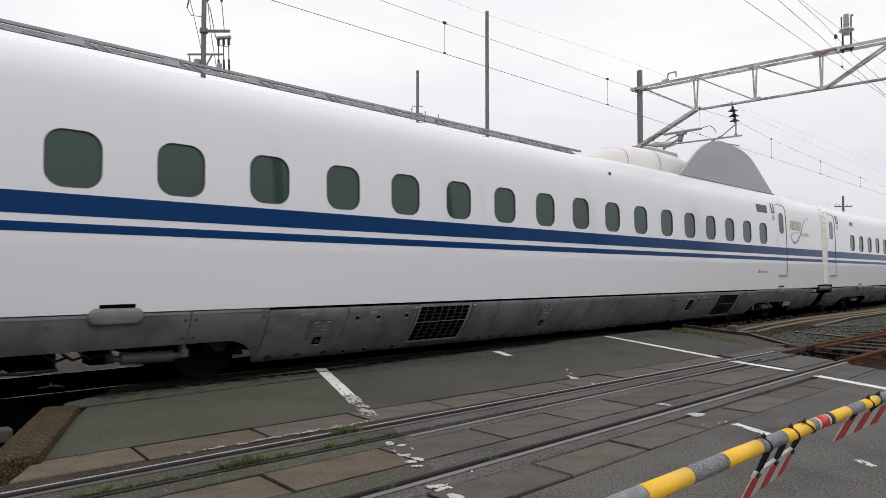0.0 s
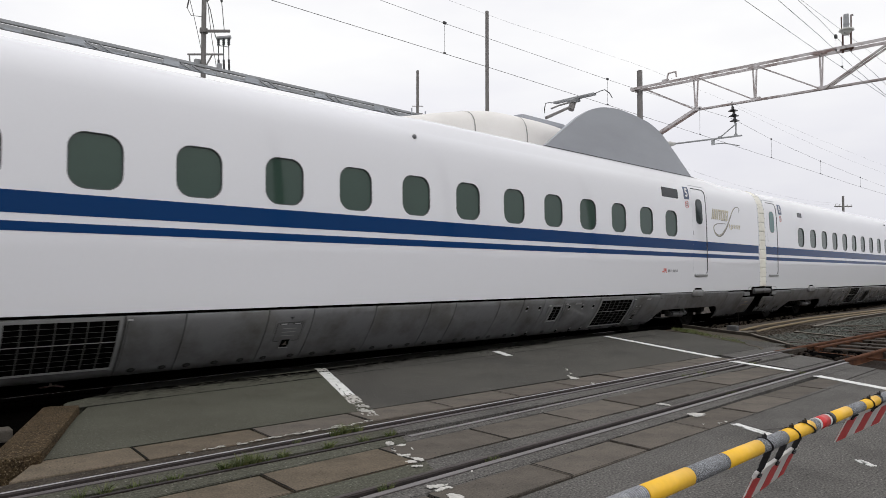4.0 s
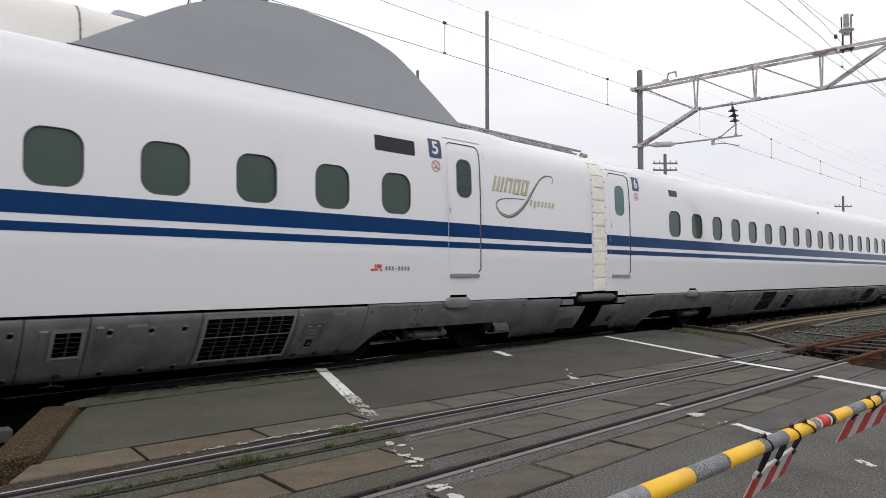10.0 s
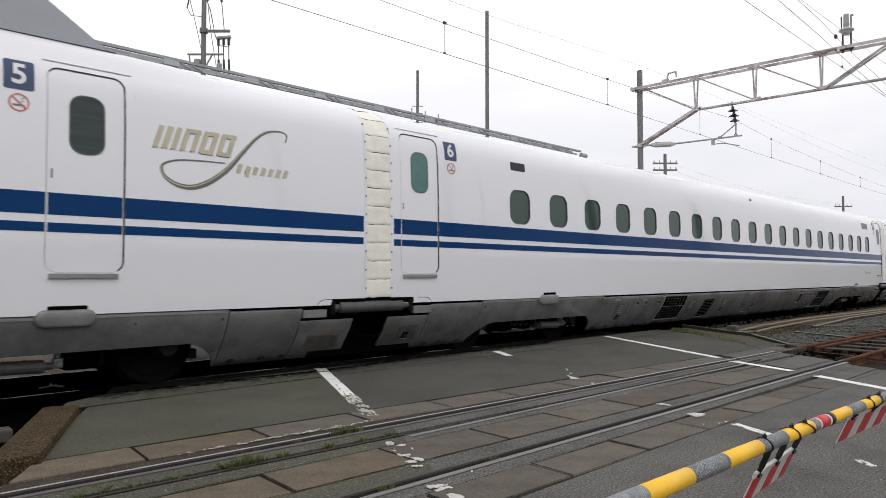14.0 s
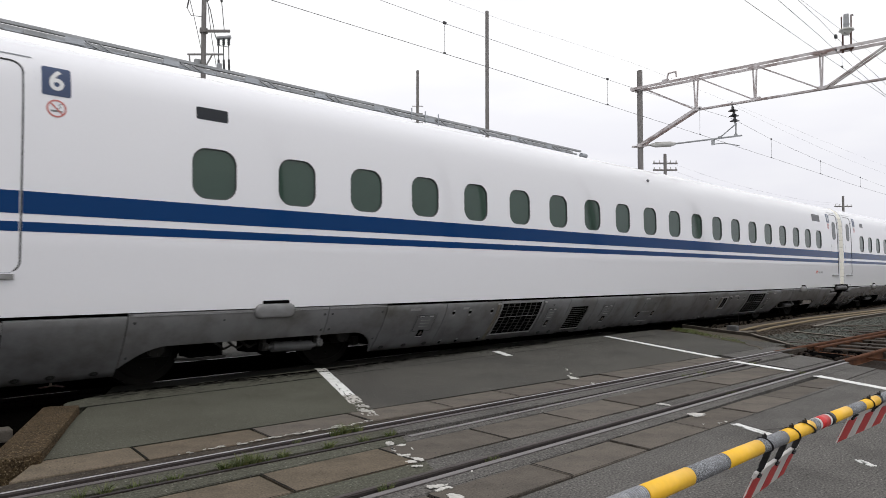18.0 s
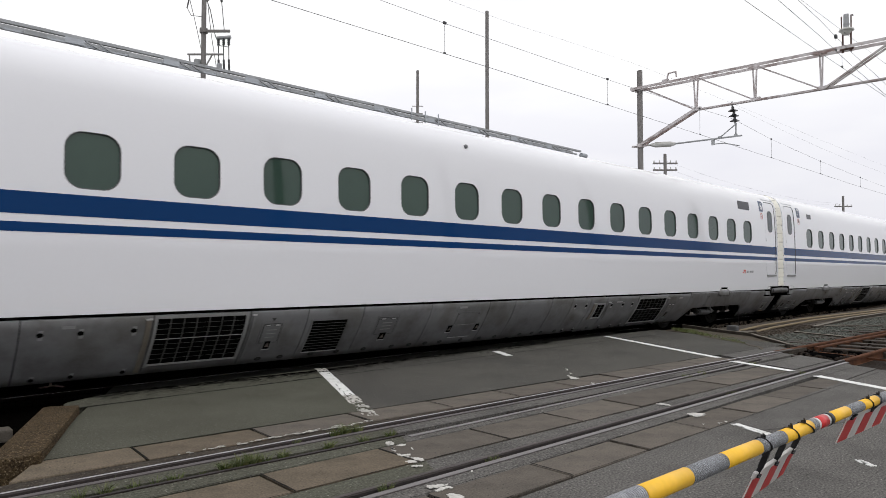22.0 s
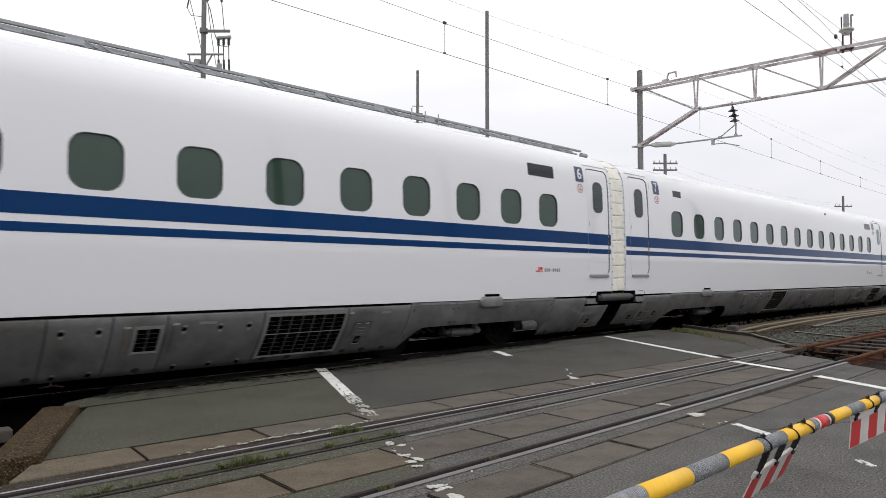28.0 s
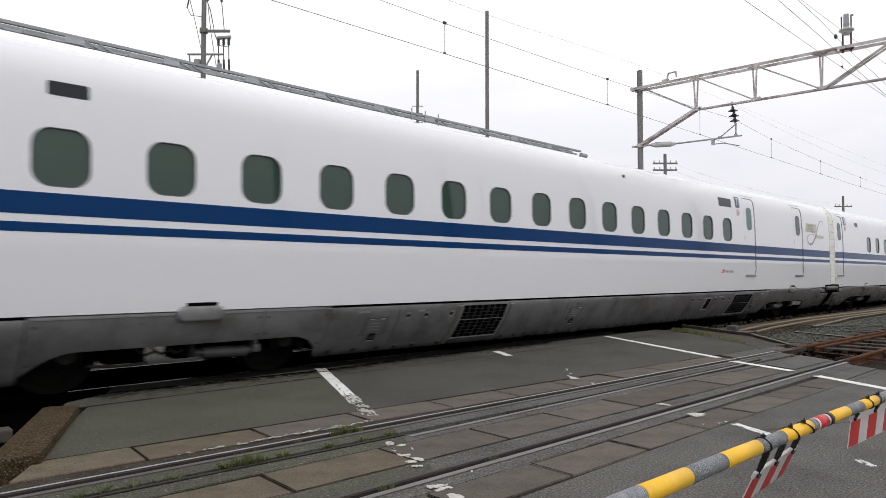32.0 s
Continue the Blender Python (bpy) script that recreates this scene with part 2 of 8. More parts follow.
M_VERGE = material("brown_crumbly_soil", (0.066, 0.046, 0.030), 0.95, grain=0.6, grain_scale=40, stain=0.9, stain_scale=2.6, stain_color=(0.045, 0.046, 0.024), bump=1.0, bump_scale=45, bump_dist=0.02, speck=(0.21, 0.18, 0.15), speck_scale=60, speck_at=0.66)
M_DARKBED = material("dark_greasy_track_bed", (0.022, 0.015, 0.011), 0.92, grain=0.6, grain_scale=30, stain=0.7, stain_scale=2.5, stain_color=(0.007, 0.006, 0.005), bump=1.0, bump_scale=30, bump_dist=0.03, spec=0.12)
# near-black that stands for the shade under and beside the train
M_SHADEBLACK = material("shade_black_ground", (0.003, 0.0027, 0.0024), 0.9, grain=0.5, grain_scale=38, stain=0.5, stain_scale=2, bump=1.0, bump_scale=35, bump_dist=0.03, spec=0.0)
M_DIRT = material("brown_packed_dirt", (0.058, 0.049, 0.040), 0.95, grain=0.5, grain_scale=70, stain=0.8, stain_scale=5, stain_color=(0.022, 0.017, 0.013), bump=0.8, bump_scale=70, spec=0.12, speck=(0.13, 0.12, 0.10), speck_scale=70, speck_at=0.66)
# dark asphalt tone for the shade painted along the deck edge
M_SHADEGREY = material("shade_dark_asphalt", (0.034, 0.033, 0.028), 0.9, grain=0.5, grain_scale=70, stain=0.5, stain_scale=2, bump=0.6, bump_scale=90, spec=0.1)
M_EARTH = material("dull_grassy_earth", (0.10, 0.11, 0.07), 0.95, grain=0.4, grain_scale=6, stain=0.6, stain_scale=0.2, stain_color=(0.05, 0.07, 0.03), bump=0.5, bump_scale=8)
M_CONC = material("pale_weathered_concrete", (0.165, 0.145, 0.118), 0.9, grain=0.15, stain=0.5, stain_scale=2.0, stain_color=(0.09, 0.078, 0.06), bump=0.3, bump_scale=50)
M_TIMBER = material("weathered_timber", (0.032, 0.022, 0.015), 0.9, grain=0.25, stain=0.5, stain_scale=3, bump=0.4, stretch=(6, 1, 1))
M_PIPE = material("tan_cable_conduit", (0.20, 0.15, 0.08), 0.7, grain=0.1, stain=0.5, stain_scale=2, stain_color=(0.12, 0.09, 0.06), bump=0.1)
M_POLE = material("grey_weathered_pole", (0.20, 0.19, 0.185), 0.8, grain=0.15, stain=0.4, stain_scale=1.5, stain_color=(0.10, 0.09, 0.088), bump=0.15)
M_TRUSS = material("painted_steel_truss", (0.56, 0.53, 0.535), 0.6, grain=0.1, stain=0.9, stain_scale=3.5, stain_color=(0.17, 0.10, 0.085), bump=0.1)
M_GALV = material("galvanised_steel", (0.34, 0.35, 0.36), 0.5, metal=0.3, grain=0.08, stain=0.5, stain_scale=1.4, stain_color=(0.15, 0.15, 0.155), bump=0.06)
M_GALV_L = material("pale_galvanised_plate", (0.40, 0.42, 0.45), 0.55, metal=0.2, grain=0.06, stain=0.3, stain_scale=2, bump=0.05)
M_WIRE = material("dark_copper_wire", (0.11, 0.108, 0.11), 0.6, bump=0)
M_PORCELAIN = material("dark_porcelain", (0.035, 0.035, 0.04), 0.25, bump=0)
M_PORC_W = material("white_porcelain", (0.5, 0.5, 0.48), 0.3, bump=0)
M_YELLOW = material("yellow_reflective_wrap", (0.90, 0.52, 0.034), 0.45, grain=0.03, stain=0.15, stain_scale=8, bump=0.03, bump_scale=60)
M_GREYWRAP = material("grey_scuffed_wrap", (0.085, 0.087, 0.093), 0.6, grain=0.45, grain_scale=300, stain=0.5, stain_scale=60, stain_color=(0.03, 0.03, 0.032), bump=0.5, bump_scale=250, stretch=(1, 1, 1), bump_dist=0.002, speck=(0.31, 0.325, 0.35), speck_scale=420, speck_at=0.46, speck_soft=0.12)
M_CORD = material("grey_wound_cord", (0.30, 0.31, 0.33), 0.6, grain=0.3, grain_scale=200, stain=0.5, stain_scale=40, stain_color=(0.10, 0.10, 0.11), bump=0.2)
M_REDBAND = material("red_reflective_band", (0.56, 0.028, 0.03), 0.4, bump=0.03)
M_PLATEWHITE = material("white_plastic_plate", (0.62, 0.60, 0.58), 0.5, grain=0.03, stain=0.25, stain_scale=12, bump=0.05)
M_STRAP = material("black_plastic_strap", (0.012, 0.012, 0.014), 0.5, bump=0.05)
M_GRASS = material("green_weed_blades", (0.075, 0.105, 0.028), 0.7, grain=0.35, grain_scale=20, stain=0.7, stain_scale=14, stain_color=(0.17, 0.14, 0.05), bump=0)
M_WALL = material("dull_rendered_wall", (0.16, 0.16, 0.155), 0.9, grain=0.08, stain=0.3, stain_scale=0.6)


# ---- mesh helpers ----
def mesh_obj(name, verts, faces, mat, parent=None, label="", smooth=False, mats=None, idx=None):
    me = bpy.data.meshes.new(name)
    me.from_pydata([tuple(v) for v in verts], [], faces)
    me.validate()
    for m in (mats or [mat]):
        me.materials.append(m)
    if idx is not None:
        me.polygons.foreach_set("material_index", idx)
    if smooth:
        me.polygons.foreach_set("use_smooth", [True] * len(me.polygons))
    me.update()
    ob = new(name, me)
    if parent is not None:
        ob.parent = parent
    if label:
        ob["label"] = label
    return ob


def part(name, bm, mat, parent, label="", smooth=False):
    me = bpy.data.meshes.new(name)
    bm.to_mesh(me)
    bm.free()
    me.materials.append(mat)
    if smooth:
        me.polygons.foreach_set("use_smooth", [True] * len(me.polygons))
    ob = new(name, me)
    if parent is not None:
        ob.parent = parent
    if label:
        ob["label"] = label
    return ob


def add_box(bm, c, s, rot=None, bevel=0.0):
    g = bmesh.ops.create_cube(bm, size=1.0)
    vs = g["verts"]
    bmesh.ops.scale(bm, vec=s, verts=vs)
    if bevel:
        es = list({e for v in vs for e in v.link_edges})
        r = bmesh.ops.bevel(bm, geom=es, offset=bevel, segments=2, affect="EDGES", profile=0.6)
        vs = list({v for f in r["faces"] for v in f.verts} | {v for v in vs if v.is_valid})
    if rot is not None:
        bmesh.ops.rotate(bm, cent=(0, 0, 0), matrix=rot, verts=vs)
    bmesh.ops.translate(bm, vec=c, verts=vs)
    return vs


def add_tube(bm, a, b, r, r2=None, n=10):
    a, b = Vector(a), Vector(b)
    d = b - a
    g = bmesh.ops.create_cone(bm, cap_ends=True, segments=n, radius1=r, radius2=r if r2 is None else r2, depth=d.length)
    bmesh.ops.transform(bm, matrix=Matrix.Translation((a + b) / 2) @ d.to_track_quat("Z", "Y").to_matrix().to_4x4(), verts=g["verts"])
    return g["verts"]


def add_beam(bm, a, b, w, h):
    a, b = Vector(a), Vector(b)
    d = b - a
    g = bmesh.ops.create_cube(bm, size=1.0)
    bmesh.ops.scale(bm, vec=(w, h, d.length), verts=g["verts"])
    bmesh.ops.transform(bm, matrix=Matrix.Translation((a + b) / 2) @ d.to_track_quat("Z", "Y").to_matrix().to_4x4(), verts=g["verts"])


def tube_part(name, pts, r, mat, parent, label="", n=8):
    """One bent tube through the points."""
    bm = bmesh.new()
    for p, q in zip(pts, pts[1:]):
        add_tube(bm, p, q, r, n=n)
    return part(name, bm, mat, parent, label, smooth=False)


def box_part(name, c, s, mat, parent, label="", bevel=0.0, rot=None):
    bm = bmesh.new()
    add_box(bm, c, s, rot, bevel)
    return part(name, bm, mat, parent, label)


def empty(name, at=(0, 0, 0)):
    ob = new(name)
    ob.location = at
    return ob


# ---- ground ----
ROAD_DX = 0.485       # the road leans this far along the track for each metre across it
Y_TC = 8.80           # centre line of the train's track


def road_x(x0, y):
    return x0 + ROAD_DX * y


def grid_sheet(name, x0, x1, y0, y1, z, mat, nx=1, ny=1, skew=0.0):
    vs = [(x0 + (x1 - x0) * i / nx + skew * (y0 + (y1 - y0) * j / ny), y0 + (y1 - y0) * j / ny, z) for j in range(ny + 1) for i in range(nx + 1)]
    fs = [(j * (nx + 1) + i, j * (nx + 1) + i + 1, (j + 1) * (nx + 1) + i + 1, (j + 1) * (nx + 1) + i) for j in range(ny) for i in range(nx)]
    return mesh_obj(name, vs, fs, mat)


ground = tagged(grid_sheet("ground", -1500, 1500, -1500, 1500, -0.30, M_EARTH), "dull grassy earth round the rail yard", "ground", kind="structure")
bed = tagged(grid_sheet("ballast_bed", -60, 260, 1.6, 26.0, -0.17, M_BALLAST_BED), "brown dusty ballast bed under the tracks", "ground", kind="structure")

# shade round the train is put into these sheets' near-black colour
tagged(grid_sheet("shade_bed", -60, 260, 7.3, 10.1, -0.155, M_SHADEBLACK), "ballast under the train, near-black to stand for its shade", "ground", kind="structure")
tagged(grid_sheet("shade_pit", -60, 2.3, 4.6, 7.3, -0.15, M_SHADEBLACK), "ballast beside the crossing, near-black to stand for shade", "ground", kind="structure")
XL, XR = -1.48, 9.75     # road edges at y = 0
XE = 8.84               # edge of the paving between the near rails


def road_piece(name, ya, yb, z, mat, label, xl=XL, xr=XR, thick=0.28, ka=0.0, kb=0.0):
    """A slab of the road between two lines that run nearly along the track; ka and kb are their slopes, from x = 2 on."""
    def corner(x, y, k):
        px = road_x(x, y)
        return (px, y + k * (px - 2.0))
    pts = [corner(xl, ya, ka), corner(xr, ya, ka), corner(xr, yb, kb), corner(xl, yb, kb)]
    vs = [(x, y, z) for x, y in pts] + [(x, y, z - thick) for x, y in pts]
    fs = [(0, 1, 2, 3), (4, 7, 6, 5), (0, 4, 5, 1), (1, 5, 6, 2), (2, 6, 7, 3), (3, 7, 4, 0)]
    return tagged(mesh_obj(name, vs, fs, mat), label, "road", kind="structure")


road_piece("road", -14.0, 2.40, 0.0, M_ASPHALT2, "dark worn asphalt approach to the level crossing", xl=-3.6, xr=8.72)
# slopes of the near track's upper rail, its check rail and the slab rows
K_A, K_C, K_2, K_3 = -0.038, -0.042, -0.030, -0.065
K_N = -0.012          # slope of the near track's lower rail
road_piece("crossing_asphalt_near", 2.78, 2.952, -0.006, M_ASPHALT2, "asphalt strip outside the near rail", xr=XE, kb=K_N)
road_piece("crossing_asphalt_inner", 3.114, 3.325, -0.004, M_ASPHALT_L, "mossy asphalt strip inside the near rail", ka=K_N, kb=K_2, xr=1.35)
road_piece("crossing_asphalt_inner", 3.114, 3.325, -0.004, M_ASPHALT2, "asphalt strip inside the near rail", ka=K_N, kb=K_2, xl=1.35, xr=XE)
for _xl, _xr, _m, _l in ((XL, 1.35, M_ASPHALT_L, "mossy asphalt"), (1.35, XE, M_ASPHALT2, "worn asphalt")):
    road_piece("crossing_asphalt_middle", 3.775, 3.965, -0.004, _m, _l + " strip between the rails", ka=K_2, kb=K_C, xl=_xl, xr=_xr)
    road_piece("crossing_asphalt_groove", 4.075, 4.236, -0.008, _m, _l + " filling beside the rail", ka=K_C, kb=K_A, xl=_xl, xr=_xr)
# past the painted edge line the strips are plain asphalt
road_piece("crossing_asphalt_end", 2.425, 2.775, 0.0, M_ASPHALT2, "plain asphalt at the crossing's edge", xl=7.49, xr=8.76)
road_piece("crossing_asphalt_end", 3.335, 3.765, 0.0, M_ASPHALT2, "plain asphalt at the crossing's edge", xl=7.49, ka=K_2, kb=K_2, xr=XE)
road_piece("crossing_asphalt_end", 4.555, 4.945, 0.0, M_ASPHALT2, "plain asphalt at the crossing's edge", xl=7.49, ka=K_3, kb=K_3, xr=9.3)
road_piece("groove_dirt", 3.010, 3.070, -0.024, M_CRACK, "black dirt packed in the rail groove", thick=0.02, ka=K_N, kb=K_N, xr=XE)
road_piece("groove_dirt", 4.288, 4.362, -0.010, M_GROOVE, "brown dirt packed in the rail groove", thick=0.02, ka=K_A, kb=K_A, xr=XE)
road_piece("groove_dirt", 3.890, 3.935, 0.0005, M_GROOVE, "brown dirt along the guard edge", thick=0.02, ka=-0.0137, kb=-0.0137, xl=2.55, xr=7.9)
road_piece("crossing_asphalt_outer", 4.412, 4.545, -0.010, M_DIRT, "rough asphalt filling between rail and slabs", ka=K_A, kb=K_3)
road_piece("crossing_asphalt_between", 4.955, 6.706, 0.0, M_ASPHALT_L, "mossy worn asphalt between the two tracks", xl=-1.385, xr=1.29, ka=K_3)
road_piece("crossing_asphalt_between", 4.955, 6.706, 0.0, M_ASPHALT, "worn grey asphalt between the two tracks", xl=1.29, ka=K_3)
deck = [(1.765, 6.728), (4.553, 6.728), (4.86, 7.34), (2.28, 7.34), (2.08, 7.27), (1.93, 7.17), (1.80, 7.10), (1.745, 7.02), (1.74, 6.86)]
tagged(mesh_obj("crossing_concrete_far", [(x, y, z) for z in (-0.004, -0.264) for x, y in deck],
                [tuple(range(9)), tuple(range(17, 8, -1))] + [(i, 9 + i, 9 + (i + 1) % 9, (i + 1) % 9) for i in range(9)], M_ASPHALT_L), "mossy crossing deck with a crumbled corner beside the far track", "road", kind="structure")
road_piece("crossing_concrete_far", 6.728, 7.34, -0.004, M_ASPHALT, "grey crossing deck beside the far track", thick=0.26, xl=1.29)
# the next two strips carry the train's shade as black colour
road_piece("crossing_deck_edge", 7.34, 7.97, -0.06, M_SHADEBLACK, "crossing deck beside the far rail, blackened as shade under the train", thick=0.26)
road_piece("crossing_deck_inner", 8.20, 9.44, -0.07, M_SHADEBLACK, "crossing deck inside the far track, blackened as shade under the train")
road_piece("crossing_deck_outer", 9.64, 12.4, -0.06, M_ASPHALT, "dusty grey crossing deck beyond the far rail")
road_piece("crossing_deck_beyond", 12.4, 16.0, 0.0, M_ASPHALT, "asphalt road beyond the far track")
# dirt filling under the joints
tagged(grid_sheet("joint_filling", -1.40, 8.70, 2.42, 8.0, -0.05, M_CRACK, skew=ROAD_DX), "dark dirt in the crossing joints", "ground", kind="structure")


def slab_row(ya, yb, x_first, pitch, n, label, first=None, k=0.0, raised=-1):
    row = tagged(empty("slab_row", (2.0, ya, 0)), label, "paving", kind="structure")
    row.rotation_euler = (0, 0, math.atan(k))
    w, d = pitch - 0.017, yb - ya
    shared = []
    rng = random.Random(int(ya * 100))
    for v in range(4):
        bm = bmesh.new()
        add_box(bm, (w / 2, d / 2, -0.06), (w, d, 0.12), bevel=0.008)
        for vert in bm.verts:
            if vert.co.z > -0.03:
                vert.co.z += rng.uniform(-0.0025, 0.0025)
        me = bpy.data.meshes.new("slab")
        bm.to_mesh(me)
        bm.free()
        me.materials.append(M_SLAB)
        shared.append(me)
    if first:
        bm = bmesh.new()
        add_box(bm, (w / 2, d / 2, -0.06), (w, d, 0.12), bevel=0.01)
        for vert in bm.verts:
            if vert.co.x < w / 2:
                vert.co.x += first[0] + (first[1] - first[0]) * vert.co.y / d
        me = bpy.data.meshes.new("slab")
        bm.to_mesh(me)
        bm.free()
        me.materials.append(M_SLAB)
        shared[0] = me
    mossy = []
    for me in shared:
        me = me.copy()
        me.materials[0] = M_SLAB_MOSS
        mossy.append(me)
    for i in range(n):
        moss = (x_first + i * pitch) < 2.45 and ya > 3.0
        ob = new("slab", (mossy if moss else shared)[0 if i == 0 else (1 + i % 3)])
        ob.parent = row
        ob.location = (x_first - 2.0 + i * pitch, 0.0, rng.uniform(-0.006, 0.003) + (0.009 if i == raised else 0.0))
        ob.rotation_euler = (rng.uniform(-0.006, 0.006), rng.uniform(-0.004, 0.004), rng.uniform(-0.004, 0.004))
    vs, fs = [], []
    for i in range(1, n):
        x = x_first - 2.0 + i * pitch - 0.0085
        b = len(vs)
        for j in range(9):
            wl, wr = rng.uniform(0.003, 0.010), rng.uniform(0.003, 0.010)
            vs += [(x - wl, d * j / 8, 0.0036), (x + wr, d * j / 8, 0.0036)]
        fs += [(b + 2 * j, b + 2 * j + 1, b + 2 * j + 3, b + 2 * j + 2) for j in range(8)]
    mesh_obj("joint_dirt", vs, fs, M_CRACK, row, "dark dirt in the slab joints")
    return row


slab_row(2.465, 2.80, 3.405 - 5 * 0.886, 0.886, 11, "worn concrete crossing slabs outside the near rail", k=-0.018)
slab_row(3.335, 3.765, 2.02 - 3 * 0.888, 0.888, 11, "worn concrete crossing slabs between the rails", k=K_2, raised=7)
slab_row(4.555, 4.945, 2.535 - 2 * 0.885, 0.885, 10, "worn concrete crossing slabs beyond the far rail", first=(0.10, 0.29), k=K_3)


def rail(name, y, x0, x1, label, top=0.0, mat_side=M_RAILSIDE, mat_top=M_RAILTOP, head=0.066, height=0.15, dy=0.0, shine=None, worn=0.013, track=0.007, mat_shine=M_RAILSHINE):
    """A flat-bottomed rail with head, web and foot; its polished top is a part."""
    hw = head / 2
    prof = [(-0.065, -height), (0.065, -height), (0.065, -height + 0.012), (0.010, -height + 0.03), (0.009, -0.045), (hw, -0.032), (hw, -0.006), (hw - 0.008, -0.001),
            (-hw + 0.008, -0.001), (-hw, -0.006), (-hw, -0.032), (-0.009, -0.045), (-0.010, -height + 0.03), (-0.065, -height + 0.012)]
    n = len(prof)
    vs = [(x0, p, q) for p, q in prof] + [(x1, p + dy, q) for p, q in prof]
    fs = [(i, (i + 1) % n, n + (i + 1) % n, n + i) for i in range(n)] + [tuple(range(n))[::-1], tuple(range(n, 2 * n))]
    ob = tagged(mesh_obj(name, vs, fs, mat_side), label, "rail", kind="structure")
    ob.location = (0, y, top)
    k = hw - worn
    box = [(x0, -k, 0), (x1, -k + dy, 0), (x1, k + dy, 0), (x0, k, 0)]
    mesh_obj("rail_head", [(a, b, 0.0015) for a, b, c in box] + [(a, b, -0.004) for a, b, c in box],
             [(0, 1, 2, 3), (7, 6, 5, 4), (0, 4, 5, 1), (1, 5, 6, 2), (2, 6, 7, 3), (3, 7, 4, 0)], mat_top, ob, "worn running surface")
    if shine is not None:
        box = [(x0, shine - track, 0), (x1, shine - track + dy, 0), (x1, shine + track + dy, 0), (x0, shine + track, 0)]
        mesh_obj("wheel_track", [(a, b, 0.0022) for a, b, c in box] + [(a, b, -0.004) for a, b, c in box],
                 [(0, 1, 2, 3), (7, 6, 5, 4), (0, 4, 5, 1), (1, 5, 6, 2), (2, 6, 7, 3), (3, 7, 4, 0)], mat_shine, ob, "bright line worn by wheels")
    return ob


def slope_rail(name, y2, k, x0, x1, label, **more):
    return rail(name, y2 + k * (x0 - 2.0), x0, x1, label, dy=k * (x1 - x0), **more)


slope_rail("near_track_rail", 4.384, K_A, -6, 10.95, "worn steel rail set flush in the crossing", head=0.052, worn=0.008, shine=-0.002, track=0.011)
slope_rail("near_track_rail", 3.090, K_N, -6, 10.6, "worn steel rail set flush in the crossing", head=0.044, worn=0.006)
slope_rail("check_rail", 4.262, K_A, -1.0, 10.9, "dull check rail beside the running rail", top=-0.003, head=0.06, worn=0.008, mat_top=M_RAILDULL)
slope_rail("guard_edge", 3.982, K_C, -1.0, 3.3, "rusty steel guard edge in the asphalt", top=0.001, head=0.05, mat_side=M_GROOVE, mat_top=M_RAILSIDE)
slope_rail("guard_edge", 3.871, -0.0137, 3.3, 9.15, "worn steel guard edge in the asphalt", top=0.001, head=0.05, worn=0.005, mat_top=M_RAILPALE)
slope_rail("check_rail", 2.985, K_N, -1.0, 10.4, "dull check rail beside the running rail", top=-0.003, head=0.058, worn=0.006, mat_top=M_RAILPALE)
slope_rail("yard_rail", 4.392, K_A, 10.95, 60, "brown rusted rail beyond the crossing", mat_side=M_RUST, mat_top=M_RUST)
slope_rail("yard_rail", 3.090, K_N, 10.6, 60, "brown rusted rail beyond the crossing", mat_side=M_RUST, mat_top=M_RUST)
# rail sides coloured black for the shade under the train
rail("far_track_rail", Y_TC - 0.7525, -60, 260, "dull rail under the train", mat_side=M_SHADEBLACK, mat_top=M_SHADEBLACK, top=-0.055, shine=0.0, track=0.009, mat_shine=M_RAILMIRROR)
rail("far_track_rail", Y_TC + 0.7525, -60, 260, "polished rail under the train", mat_side=M_SHADEBLACK, mat_top=M_SHADEBLACK, top=-0.055, shine=0.0, track=0.009, mat_shine=M_RAILMIRROR)

# ---- the train ----
HALF = 1.68
PROF_Z = [0.82, 0.90, 1.0, 1.3, 1.8, 2.1, 2.4, 2.7, 2.9, 3.05, 3.15, 3.25, 3.34, 3.42, 3.48, 3.53, 3.57, 3.60, 3.625, 3.635]
PROF_D = [0.004, 0.001, 0.001, 0.0, 0.0, 0.004, 0.010, 0.022, 0.034, 0.05, 0.07, 0.11, 0.17, 0.255, 0.36, 0.50, 0.70, 0.98, 1.30, 1.68]
SKIRT_Z = [0.79, 0.72, 0.65, 0.575, 0.5, 0.38, 0.25, 0.13]
SKIRT_D = [0.02, 0.038, 0.068, 0.106, 0.15, 0.235, 0.335, 0.445]
RAIL_Z = -0.055       # rail tops of the train's track
STRIPES = [(1.61, 1.70), (1.775, 1.985)]
END = 0.22            # the body's ends stand this far from the coupling line


def side_y(z, out=0.0):
    return -HALF + float(np.interp(z, PROF_Z, PROF_D)) - out


_ang = [math.atan2(b - a, d - c) for a, b, c, d in zip(PROF_D, PROF_D[1:], PROF_Z, PROF_Z[1:])]
PROF_A = [_ang[0]] + [(a + b) / 2 for a, b in zip(_ang, _ang[1:])] + [math.pi / 2]


def side_normal(z):
    """Outward direction of the painted side at that height."""
    a = float(np.interp(z, PROF_Z, PROF_A))
    return (0.0, -math.cos(a), math.sin(a))


def shade_side(ob):
    """Gives the shell the smooth normals of the car's section."""
    me = ob.data
    me.polygons.foreach_set("use_smooth", [True] * len(me.polygons))
    ns = []
    for v in me.vertices:
        n = side_normal(v.co.z)
        ns.append(n if v.co.y < 0 else (0.0, -n[1], n[2]))
    me.normals_split_custom_set_from_vertices(ns)


